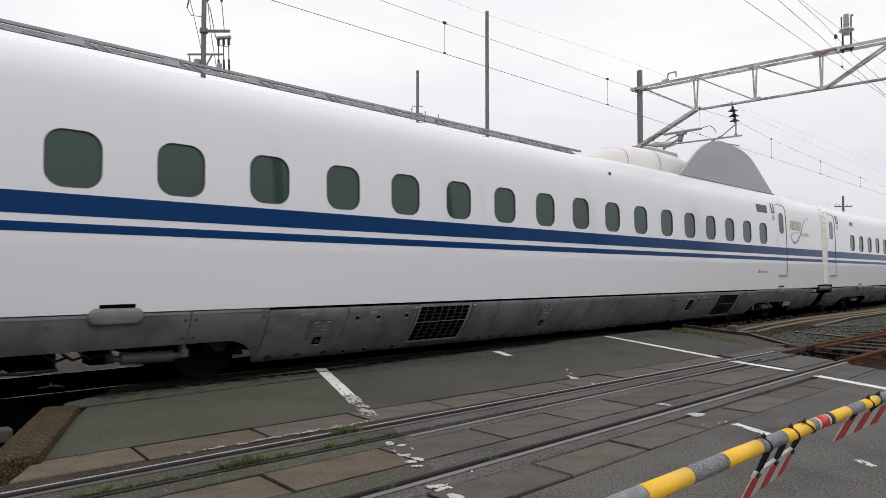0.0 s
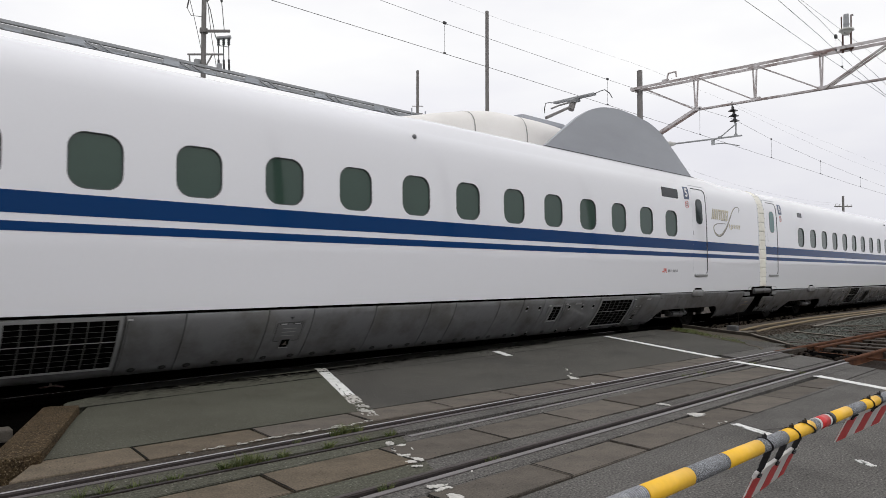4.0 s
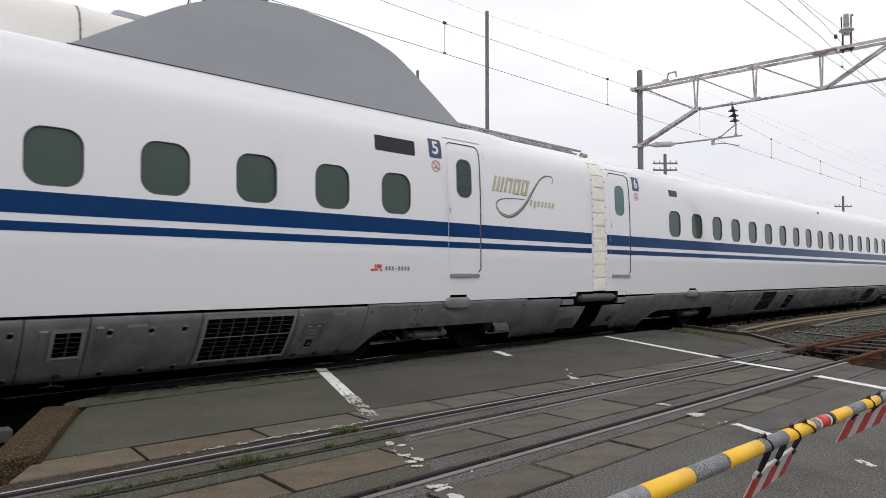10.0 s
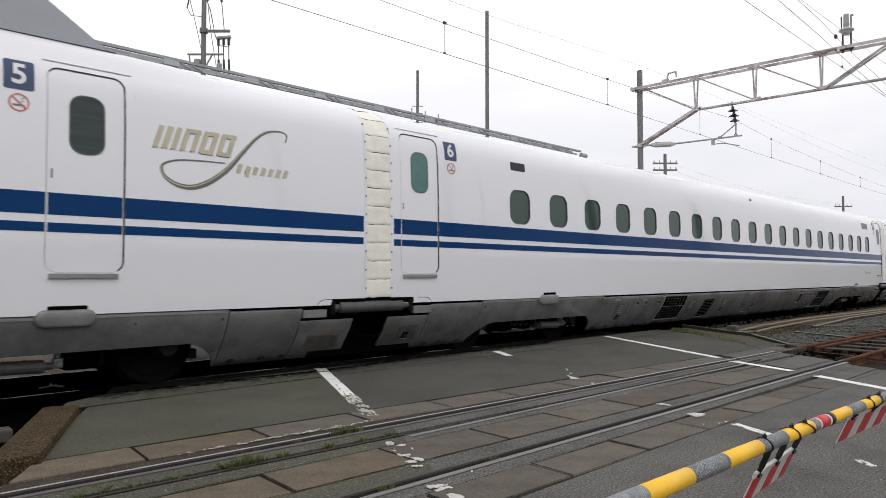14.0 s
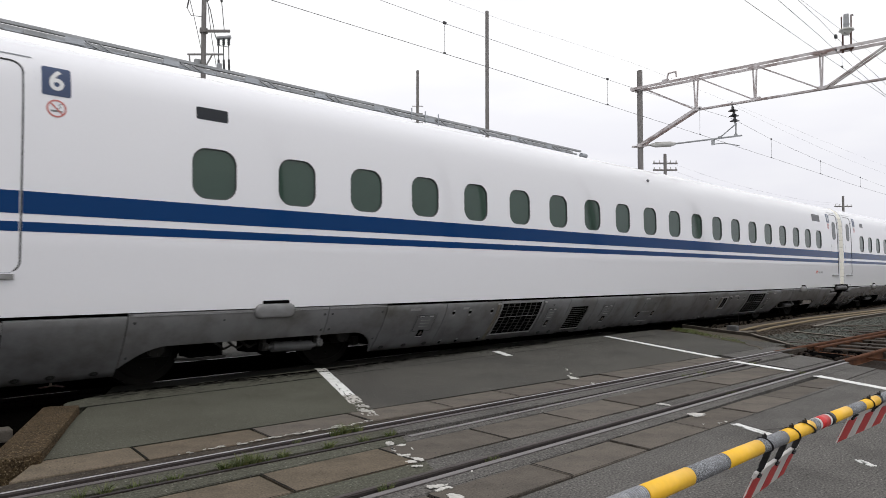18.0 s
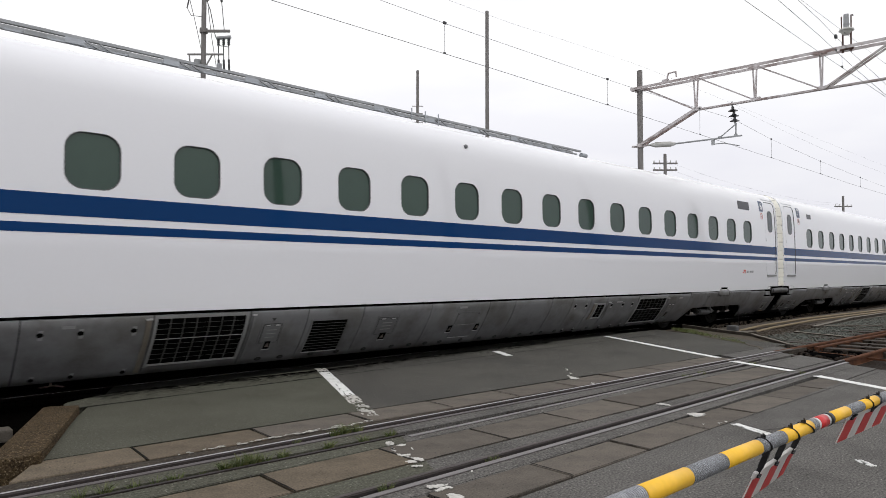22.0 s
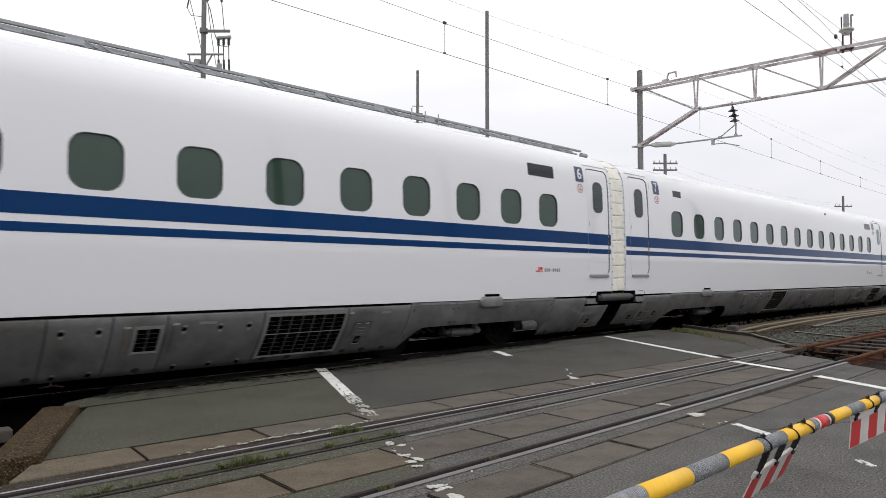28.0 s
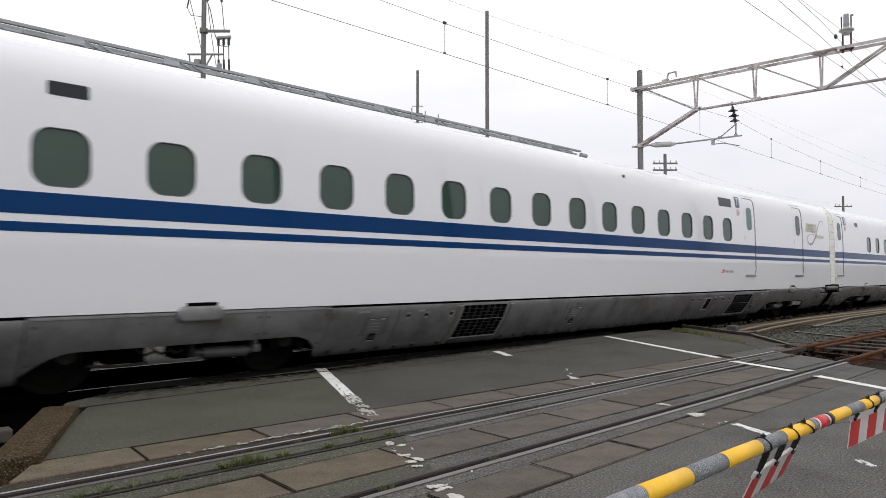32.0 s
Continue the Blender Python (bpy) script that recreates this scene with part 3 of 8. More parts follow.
def skirt_y(z, out=0.0):
    return -HALF + float(np.interp(-z, [-v for v in SKIRT_Z], SKIRT_D)) - out


def rounded_loop(xc, zc, w, h, r, n=6, step=0.16):
    """Points round a rounded rectangle, with points along its straight sides."""
    pts = []
    corners = [(w / 2 - r, h / 2 - r, 0), (-w / 2 + r, h / 2 - r, 90), (-w / 2 + r, -h / 2 + r, 180), (w / 2 - r, -h / 2 + r, 270)]
    for cx, cz, a0 in corners:
        arc = [(cx + r * math.cos(radians(a0 + 90 * i / n)), cz + r * math.sin(radians(a0 + 90 * i / n))) for i in range(n + 1)]
        if pts:
            px, pz = pts[-1]
            k = int(max(abs(arc[0][0] - px), abs(arc[0][1] - pz)) / step)
            pts += [(px + (arc[0][0] - px) * i / (k + 1), pz + (arc[0][1] - pz) * i / (k + 1)) for i in range(1, k + 1)]
        pts += arc
    px, pz = pts[-1]
    k = int(max(abs(pts[0][0] - px), abs(pts[0][1] - pz)) / step)
    pts += [(px + (pts[0][0] - px) * i / (k + 1), pz + (pts[0][1] - pz) * i / (k + 1)) for i in range(1, k + 1)]
    return [(xc + x, zc + z) for x, z in pts]


def side_disc(name, loop, out, mat, parent, label="", thick=0.006, yf=side_y):
    """A thin curved plate on the car's side, bounded by the loop, built in level strips."""
    zs = sorted({round(z, 4) for x, z in loop})
    zs = sorted(set(zs) | {round(zs[0] + (zs[-1] - zs[0]) * i / 12, 4) for i in range(1, 12)} | {z for z in PROF_Z if zs[0] < z < zs[-1]})
    rows = []
    n = len(loop)
    for z in zs:
        xs = []
        for i in range(n):
            (xa, za), (xb, zb) = loop[i], loop[(i + 1) % n]
            if min(za, zb) - 1e-4 <= z <= max(za, zb) + 1e-4:
                if abs(zb - za) < 1e-5:
                    xs += [xa, xb]
                else:
                    k = min(1, max(0, (z - za) / (zb - za)))
                    xs.append(xa + (xb - xa) * k)
        rows.append((min(xs), max(xs), z))
    vs, fs = [], []
    for a, b, z in rows:
        vs += [(a, yf(z, out), z), (b, yf(z, out), z), (a, yf(z, out - thick), z), (b, yf(z, out - thick), z)]
    m = len(rows)
    for i in range(m - 1):
        p, q = 4 * i, 4 * i + 4
        fs += [(p, p + 1, q + 1, q), (p + 2, p, q, q + 2), (p + 1, p + 3, q + 3, q + 1)]
    fs += [(0, 2, 3, 1), (4 * m - 4, 4 * m - 3, 4 * m - 1, 4 * m - 2)]
    ob = mesh_obj(name, vs, fs, mat, parent, label, smooth=False)
    if yf is side_y:
        shade_side(ob)
    return ob


def side_ring(name, outer, inner, out_o, out_i, mat, parent, label="", back=0.03, yf=side_y, keep=None):
    """A flat ring on the side between two loops of equal length, with a rim going inwards."""
    n = len(outer)
    vs = [(x, yf(z, out_o), z) for x, z in outer] + [(x, yf(z, out_i), z) for x, z in inner] + [(x, yf(z, -back), z) for x, z in inner] + [(x, yf(z, -back), z) for x, z in outer]
    fs = []
    for i in range(n):
        j = (i + 1) % n
        if keep and not keep((outer[i][0] + outer[j][0]) / 2, (outer[i][1] + outer[j][1]) / 2):
            continue
        fs += [(i, n + i, n + j, j), (n + i, 2 * n + i, 2 * n + j, n + j), (3 * n + i, i, j, 3 * n + j)]
    return mesh_obj(name, vs, fs, mat, parent, label)


def curve_through(pts, n):
    """Smooth curve through points by Catmull-Rom."""
    out = []
    for i in range(len(pts) - 1):
        p0, p1, p2, p3 = (np.array(pts[max(0, min(len(pts) - 1, i + k))]) for k in (-1, 0, 1, 2))
        for j in range(n):
            t = j / n
            out.append(tuple(0.5 * (2 * p1 + (p2 - p0) * t + (2 * p0 - 5 * p1 + 4 * p2 - p3) * t * t + (3 * p1 - p0 - 3 * p2 + p3) * t ** 3)))
    return out + [tuple(pts[-1])]


def car_body(holes, parent, length=25.0):
    """The painted shell, with its window and door openings cut through the near side."""
    vs, fs, seen = [], [], {}

    def vid(x, y, z):
        key = (round(x, 4), round(y, 4), round(z, 4))
        if key not in seen:
            seen[key] = len(vs)
            vs.append((x, y, z))
        return seen[key]

    xa, xb = END, length - END
    zmark = sorted(set(PROF_Z))
    cells = []
    for xc, zc, w, h, r in holes:
        tall = h > 1.0
        cells.append((xc - w / 2 - 0.09, xc + w / 2 + 0.09, 1.12 if tall else 1.99, 3.25 if tall else 2.68, xc, zc, w, h, r))
    cells.sort()
    cuts = [xa] + [v for c in cells for v in c[:2]] + [xb]

    def strip(x0, x1, zs):
        k = max(1, int((x1 - x0) / 2.0))
        for j in range(k):
            u0, u1 = x0 + (x1 - x0) * j / k, x0 + (x1 - x0) * (j + 1) / k
            for z0, z1 in zip(zs, zs[1:]):
                fs.append((vid(u0, side_y(z0), z0), vid(u1, side_y(z0), z0), vid(u1, side_y(z1), z1), vid(u0, side_y(z1), z1)))

    def zrange(z0, z1):
        return [z0] + [z for z in zmark if z0 + 0.01 < z < z1 - 0.01] + [z1]

    for i in range(0, len(cuts), 2):
        if cuts[i + 1] - cuts[i] > 0.001:
            strip(cuts[i], cuts[i + 1], zmark)
    for x0, x1, z0, z1, xc, zc, w, h, r in cells:
        strip(x0, x1, zrange(0.82, z0))
        strip(x0, x1, zrange(z1, 3.635))
        inner = rounded_loop(xc, zc, w, h, r, step=0.045 if h > 1.0 else 0.16)
        hw, up, dn = (x1 - x0) / 2, z1 - zc, zc - z0
        outer = []
        for x, z in inner:
            dx, dz = x - xc, z - zc
            s = max(abs(dx) / hw, (dz / up) if dz > 0 else (-dz / dn))
            ox, oz = (xc + dx / s, zc + dz / s)
            if abs(abs(ox - xc) - hw) < 1e-6 and abs(dx) > w / 2 - 0.001:
                oz = z
            outer.append((ox, oz))
        # square the ring's corners off
        for cx, cz in ((x0, z0), (x1, z0), (x0, z1), (x1, z1)):
            k = min(range(len(outer)), key=lambda i: (outer[i][0] - cx) ** 2 + (outer[i][1] - cz) ** 2)
            outer[k] = (cx, cz)
        # meet the section's knots on both upright sides
        for sx in (x0, x1):
            for knot in [z for z in zmark if z0 + 0.02 < z < z1 - 0.02]:
                on = [i for i in range(len(outer)) if abs(outer[i][0] - sx) < 1e-6 and z0 + 1e-6 < outer[i][1] < z1 - 1e-6]
                if on:
                    k = min(on, key=lambda i: abs(outer[i][1] - knot))
                    outer[k] = (sx, knot)
        n = len(inner)
        a = [vid(x, side_y(z), z) for x, z in inner]
        b = [vid(x, side_y(z), z) for x, z in outer]
        for i in range(n):
            j = (i + 1) % n
            if b[i] != b[j]:
                fs.append((b[i], b[j], a[j], a[i]))
            else:
                fs.append((b[i], a[j], a[i]))
    # far side, floor and ends
    for z0, z1 in zip(zmark, zmark[1:]):
        fs.append((vid(xb, -side_y(z0), z0), vid(xa, -side_y(z0), z0), vid(xa, -side_y(z1), z1), vid(xb, -side_y(z1), z1)))
    ob = mesh_obj("body", vs, fs, M_WHITE, parent, "glossy white painted car body", smooth=True)
    shade_side(ob)
    lower = side_y(0.82)
    mesh_obj("floor_pan", [(xa, lower, 0.82), (xa, -lower, 0.82), (xb, -lower, 0.82), (xb, lower, 0.82)], [(0, 1, 2, 3)], M_BLACK, ob, "black underside of the car")
    for x in (xa, xb):
        loop = [(x, side_y(z), z) for z in zmark] + [(x, -side_y(z), z) for z in reversed(zmark[:-1])]
        mesh_obj("end_wall", loop, [tuple(range(len(loop)))], M_WHITE, ob, "white end wall of the car")
    return ob


def stripe_piece(x0, x1, z0, z1, parent, out=0.0025):
    zs = [z0 + (z1 - z0) * i / 3 for i in range(4)]
    vs = [(x, side_y(z, out), z) for z in zs for x in (x0, x1)]
    vs += [(x, side_y(z, out - 0.004), z) for z in (z0, z1) for x in (x0, x1)]
    fs = [(2 * i, 2 * i + 1, 2 * i + 3, 2 * i + 2) for i in range(3)] + [(8, 9, 1, 0), (6, 7, 11, 10), (8, 0, 6, 10), (1, 9, 11, 7)]
    ob = mesh_obj("stripe", vs, fs, M_BLUE, parent, "dark blue painted stripe")
    shade_side(ob)
    return ob


def add_window(parent, xc, zc=2.33, w=0.515, h=0.565, r=0.165, mat=None):
    hole = rounded_loop(xc, zc, w, h, r)
    inner = rounded_loop(xc, zc, w - 0.016, h - 0.016, r - 0.007)
    win = side_disc("window", inner, -0.020, mat or M_GLASS, parent, "dark green tinted window pane", thick=0.01)
    side_ring("window_seal", rounded_loop(xc, zc, w + 0.004, h + 0.004, r + 0.002), inner, 0.001, -0.004, M_SEAM, win, "dark rubber window seal")
    return win


def add_door(parent, x0, x1, glass, z0=1.225, z1=3.21):
    xc, w, zc, h, r = (x0 + x1) / 2, x1 - x0, (z0 + z1) / 2, z1 - z0, 0.11
    outer = rounded_loop(xc, zc, w, h, r)
    panel = side_disc("door", rounded_loop(xc, zc, w - 0.008, h - 0.008, r - 0.004, n=6), -0.010, M_WHITE, parent, "closed white sliding passenger door", thick=0.02)
    o_loop, i_loop = rounded_loop(xc, zc, w + 0.004, h + 0.004, r + 0.002), rounded_loop(xc, zc, w - 0.024, h - 0.024, r - 0.011)
    # outline dark right and top, pale elsewhere: the reveal's shade put into colour
    side_ring("door_seal_shaded", o_loop, i_loop, 0.0015, -0.004, M_RUBBER, panel, "dark rubber door seal, right and top, coloured as the shaded reveal", keep=lambda a, b: a > x1 - 0.06 or b > z1 - 0.05)
    t_loop = rounded_loop(xc, zc, w - 0.012, h - 0.012, r - 0.006)
    side_ring("door_seal_pale", o_loop, t_loop, 0.0015, -0.004, M_GALV_L, panel, "pale door edge, left and bottom, coloured as the unshaded side", keep=lambda a, b: not (a > x1 - 0.06 or b > z1 - 0.05))
    for s0, s1 in STRIPES:
        stripe_piece(x0 + 0.02, x1 - 0.02, s0, s1, panel, out=-0.0075)
    wz, wh, ww = 2.675, 0.60, 0.335
    win = side_disc("window", rounded_loop(xc, wz, ww - 0.03, wh - 0.03, 0.12), -0.006, glass, panel, "door window", thick=0.012)
    side_ring("window_seal", rounded_loop(xc, wz, ww - 0.012, wh - 0.012, 0.126), rounded_loop(xc, wz, ww - 0.035, wh - 0.035, 0.118), -0.004, -0.005, M_SEAM, panel, "dark rubber window seal", back=0.012)
    side_disc("handle_recess", rounded_loop(x0 + 0.05, 2.17, 0.016, 0.09, 0.007, n=3), -0.008, M_ALU, panel, thick=0.004)
    bm = bmesh.new()
    add_box(bm, (xc - 0.01, side_y(1.2) - 0.010, 1.193), (w * 0.87, 0.035, 0.048), bevel=0.004)
    part("door_sill", bm, M_SKIRT_L, parent, "grey metal door sill")
    side_disc("drip_rail", [(x0 - 0.03, 3.268), (x1 + 0.07, 3.268), (x1 + 0.07, 3.279), (x0 - 0.03, 3.279)], 0.008, M_GALV_L, parent, "grey drip rail over the door", thick=0.014)
    return panel


def text_on_side(parent, body, x, z, size, mat):
    cu = bpy.data.curves.new("digit", "FONT")
    cu.body, cu.size, cu.extrude, cu.align_x, cu.align_y, cu.offset = body, size, 0.0012, "CENTER", "CENTER", 0.006
    tmp = bpy.data.objects.new("digit", cu)
    scene.collection.objects.link(tmp)
    me = bpy.data.meshes.new_from_object(tmp)
    bpy.data.objects.remove(tmp)
    for v in me.vertices:
        zz = z + v.co.y
        v.co = (x + v.co.x, side_y(zz, 0.0065 + v.co.z), zz)
    me.materials.append(mat)
    ob = new("digit", me)
    ob.parent = parent
    return ob


def arc_strip(name, pts, width, out, mat, parent, label=""):
    """A flat band along points (x, z) on the car's side; width may vary along it."""
    fine = [pts[0]]
    for (xa, za), (xb, zb) in zip(pts, pts[1:]):
        k = max(1, int(abs(zb - za) / 0.03))
        fine += [(xa + (xb - xa) * i / k, za + (zb - za) * i / k) for i in range(1, k + 1)]
    pts = fine
    vs, fs = [], []
    n = len(pts)
    for i, (x, z) in enumerate(pts):
        ax, az = pts[max(0, i - 1)]
        bx, bz = pts[min(n - 1, i + 1)]
        d = math.hypot(bx - ax, bz - az) or 1
        wv = width(i / (n - 1)) if callable(width) else width
        nx, nz = -(bz - az) / d * wv / 2, (bx - ax) / d * wv / 2
        for px, pz in ((x + nx, z + nz), (x - nx, z - nz)):
            vs.append((px, side_y(pz, out), pz))
            vs.append((px, side_y(pz, out - 0.005), pz))
    for i in range(n - 1):
        p = 4 * i
        fs += [(p, p + 2, p + 6, p + 4), (p + 1, p, p + 4, p + 5), (p + 2, p + 3, p + 7, p + 6)]
    return mesh_obj(name, vs, fs, mat, parent, label)


def add_signs(parent, x, number):
    plate = side_disc("number_sign", rounded_loop(x, 3.065, 0.25, 0.285, 0.02, n=3), 0.004, M_NAVY, parent, "navy car number sign")
    text_on_side(plate, number, x, 3.065, 0.27, M_SIGNWHITE)
    ring = [(x + 0.078 * math.cos(i * math.pi / 16), 2.80 + 0.078 * math.sin(i * math.pi / 16)) for i in range(33)]
    mark = arc_strip("no_smoking_sign", ring, 0.016, 0.003, M_PINK, parent, "round red no smoking sign")
    arc_strip("slash", [(x - 0.05, 2.85), (x + 0.05, 2.75)], 0.014, 0.0035, M_PINK, mark)
    arc_strip("cigarette", [(x - 0.05, 2.775), (x + 0.05, 2.775)], 0.018, 0.003, M_GREYPRINT, mark)
    arc_strip("smoke", [(x + 0.01, 2.80), (x + 0.035, 2.815), (x + 0.02, 2.835), (x + 0.045, 2.85)], 0.008, 0.003, M_GREYPRINT, mark)


def add_display(parent, x0, x1, z0, z1):
    xc, zc, w, h = (x0 + x1) / 2, (z0 + z1) / 2, x1 - x0, z1 - z0
    d = side_disc("destination_display", rounded_loop(xc, zc, w, h, 0.02, n=3), 0.002, M_DISPLAY, parent, "unlit dark destination display", thick=0.01)
    return d


def add_operator_marks(parent, x):
    """Small plain red blocks and grey number bars under the stripe."""
    m = arc_strip("red_mark", [(x + 0.005, 1.272), (x + 0.085, 1.272)], 0.026, 0.002, M_REDPRINT, parent, "small red operator mark")
    arc_strip("red_mark", [(x + 0.080, 1.262), (x + 0.080, 1.345)], 0.022, 0.0025, M_REDPRINT, parent)
    arc_strip("red_mark", [(x + 0.112, 1.255), (x + 0.112, 1.345)], 0.022, 0.002, M_REDPRINT, parent)
    arc_strip("red_mark", [(x + 0.125, 1.320), (x + 0.190, 1.320)], 0.05, 0.0025, M_REDPRINT, parent)
    arc_strip("red_mark", [(x + 0.150, 1.290), (x + 0.190, 1.255)], 0.022, 0.003, M_REDPRINT, parent)
    for i in range(8):
        bx = x + 0.27 + i * 0.056
        tall = 0.006 if i == 3 else 0.028
        arc_strip("number_bar", [(bx, 1.293 - tall), (bx, 1.293 + tall)], 0.034, 0.002, M_GREYPRINT, parent)


def add_emblem(parent, x):
    """Emblem of plain slanted gold blocks and one long grey swash."""
    path = curve_through([(x + 0.80, 2.462), (x + 0.50, 2.455), (x + 0.24, 2.43), (x + 0.10, 2.365), (x + 0.115, 2.26), (x + 0.24, 2.175), (x + 0.42, 2.155), (x + 0.62, 2.235), (x + 0.83, 2.40),
                          (x + 1.00, 2.60), (x + 1.18, 2.80), (x + 1.34, 2.90), (x + 1.50, 2.925), (x + 1.585, 2.89), (x + 1.56, 2.80)], 4)
    e = arc_strip("emblem_swash", path, lambda u: 0.014 + 0.036 * math.sin(math.pi * u) ** 4 + 0.012 * math.sin(math.pi * u), 0.003, M_GREYLINE, parent, "grey and gold swash emblem")
    arc_strip("emblem_shine", [(a - 0.012, b + 0.008) for a, b in path[12:44]], 0.012, 0.004, M_GOLD, e, "gold edge of the swash")
    for x0, x1, mid, caps in ((0.0, 0.25, True, ()), (0.285, 0.46, False, (1.0,)), (0.495, 0.665, False, (0.0, 1.0)), (0.70, 0.87, False, (0.0, 1.0))):
        bars = [(x0 + 0.02, 0.05), (x1 - 0.04, 0.05)] + ([((x0 + x1) / 2 - 0.01, 0.06)] if mid else [])
        for bx, w in bars:
            arc_strip("emblem_bar", [(x + bx, 2.545), (x + bx + 0.078, 2.79)], w, 0.006, M_GOLD, e)
            arc_strip("bar_shade", [(x + bx - w * 0.42, 2.536), (x + bx + 0.073 - w * 0.42, 2.768)], 0.016, 0.0045, M_GREYLINE, e)
        for c in caps:
            zc, sx = 2.56 + 0.212 * c, 0.075 * c
            arc_strip("emblem_bar", [(x + x0 + 0.02 + sx, zc), (x + x1 - 0.01 + sx, zc)], 0.045, 0.0065, M_GOLD, e)
            arc_strip("bar_shade", [(x + x0 + 0.01 + sx, zc - 0.026), (x + x1 - 0.02 + sx, zc - 0.026)], 0.012, 0.0045, M_GREYLINE, e)
    for i in range(7):
        bx = x + 0.955 + i * 0.099
        top = 2.46 if i else 2.475
        arc_strip("emblem_bar", [(bx, 2.365 if i != 1 else 2.33), (bx + 0.035, top)], 0.055 if i % 2 else 0.045, 0.003, M_GOLD, e)
        arc_strip("bar_shade", [(bx - 0.022, 2.362), (bx + 0.008, top - 0.01)], 0.012, 0.0025, M_GREYLINE, e)


def skirt_panel(parent, x0, x1, ztop=0.79, zbot=0.13, cut=None, name="skirt_panel", mat=None):
    """A curved grey panel with a rounded top lip; cut(x) gives its lower edge where a bogie shows."""
    n = 1 if cut is None else 30
    xs = [x0 + 0.006 + (x1 - x0 - 0.012) * i / n for i in range(n + 1)]
    rows = 11
    vs, fs = [], []
    for x in xs:
        lo = zbot if cut is None else cut(x)
        zs = [ztop, ztop - 0.006] + [ztop - 0.014 + (lo - ztop + 0.014) * j / (rows - 2) for j in range(rows - 1)]
        lip = [0.022, 0.006] + [0.0] * (rows - 1)
        vs += [(x, skirt_y(z, -e), z) for z, e in zip(zs, lip)]
        vs += [(x, skirt_y(z, -0.03), z) for z in zs]
    k = 2 * (rows + 1)
    for i in range(n):
        a, b = i * k, (i + 1) * k
        for j in range(rows):
            fs.append((a + j + 1, b + j + 1, b + j, a + j))
        fs.append((a, b, b + rows + 1, a + rows + 1))
        fs.append((a + rows, a + k - 1, b + k - 1, b + rows))
    for e in (0, n * k):
        for j in range(rows):
            f = (e + j, e + j + 1, e + rows + 2 + j, e + rows + 1 + j)
            fs.append(f if e else f[::-1])
    ob = mesh_obj(name, vs, fs, mat or M_SKIRT, parent, "", smooth=True)
    ob.data.set_sharp_from_angle(angle=radians(48))
    return ob


def on_skirt_box(name, x0, x1, z0, z1, out, mat, parent, thick=0.012, label="", rows=5):
    zs = [z0 + (z1 - z0) * i / rows for i in range(rows + 1)]
    vs = []
    for z in zs:
        vs += [(x0, skirt_y(z, out), z), (x1, skirt_y(z, out), z), (x0, skirt_y(z, out - thick), z), (x1, skirt_y(z, out - thick), z)]
    fs = []
    for i in range(rows):
        p, q = 4 * i, 4 * i + 4
        fs += [(p, p + 1, q + 1, q), (p + 2, p, q, q + 2), (p + 1, p + 3, q + 3, q + 1)]
    m = 4 * rows
    fs += [(0, 2, 3, 1), (m, m + 1, m + 3, m + 2)]
    return mesh_obj(name, vs, fs, mat, parent, label)


def skirt_disc(name, xc, zc, rx, rz, out, mat, parent, label="", n=10):
    """A small oval plate on the skirt."""
    ring = [(xc + rx * math.cos(2 * math.pi * i / n), zc + rz * math.sin(2 * math.pi * i / n)) for i in range(n)]
    vs = [(x, skirt_y(z, out), z) for x, z in ring] + [(x, skirt_y(z, -0.004), z) for x, z in ring]
    fs = [tuple(range(n))] + [(i, n + i, n + (i + 1) % n, (i + 1) % n) for i in range(n)]
    return mesh_obj(name, vs, fs, mat, parent, label)


def grille(parent, x0, x1, z0, z1, nx, nz, guides=()):
    """A wire grille or louver in a raised frame; guides are upright cover strips beside it."""
    louver = nx == 1
    m_frame = M_SKIRT if louver else M_SKIRT_L
    fw = 0.022 if louver else 0.034
    g = on_skirt_box("grille", x0, x1, z0, z1, 0.002, M_BLACK, parent, label="black ventilation louver" if louver else "black ventilation grille opening", rows=8)
    for a, b in ((x0 - fw, x0), (x1, x1 + fw)):
        on_skirt_box("grille_frame", a, b, z0 - fw, z1 + fw, 0.014, m_frame, g, rows=8)
    on_skirt_box("grille_frame", x0, x1, z0 - fw * 0.6, z0, 0.020, M_LIP, g, rows=1, thick=0.02)
    on_skirt_box("grille_frame", x0, x1, z1, z1 + fw, 0.014, m_frame, g, rows=1)
    for i in range(1, nx):
        x = x0 + (x1 - x0) * i / nx
        on_skirt_box("grille_bar", x - 0.005, x + 0.005, z0, z1, 0.010, M_GRILLE, g, rows=8)
    for i in range(1, nz):
        z = z0 + (z1 - z0) * i / nz
        bright = i == nz // 2 + 1 and nx > 3
        h = 0.006 if louver else (0.008 if bright else 0.004)
        on_skirt_box("louver_slat" if louver else "grille_bar", x0, x1, z - h / 2, z + h / 2, 0.009, M_LIP if bright else M_GRILLE, g, rows=1)
    for x, za, zb, w, mat in guides:
        s = on_skirt_box("guide_strip", x - w / 2, x + w / 2, za, zb, 0.022, mat, g, rows=8, thick=0.024)
        on_skirt_box("strip_cap", x - w / 2 - 0.004, x + w / 2 + 0.012, zb, zb + 0.018, 0.024, M_LIP, s, rows=1, thick=0.024)


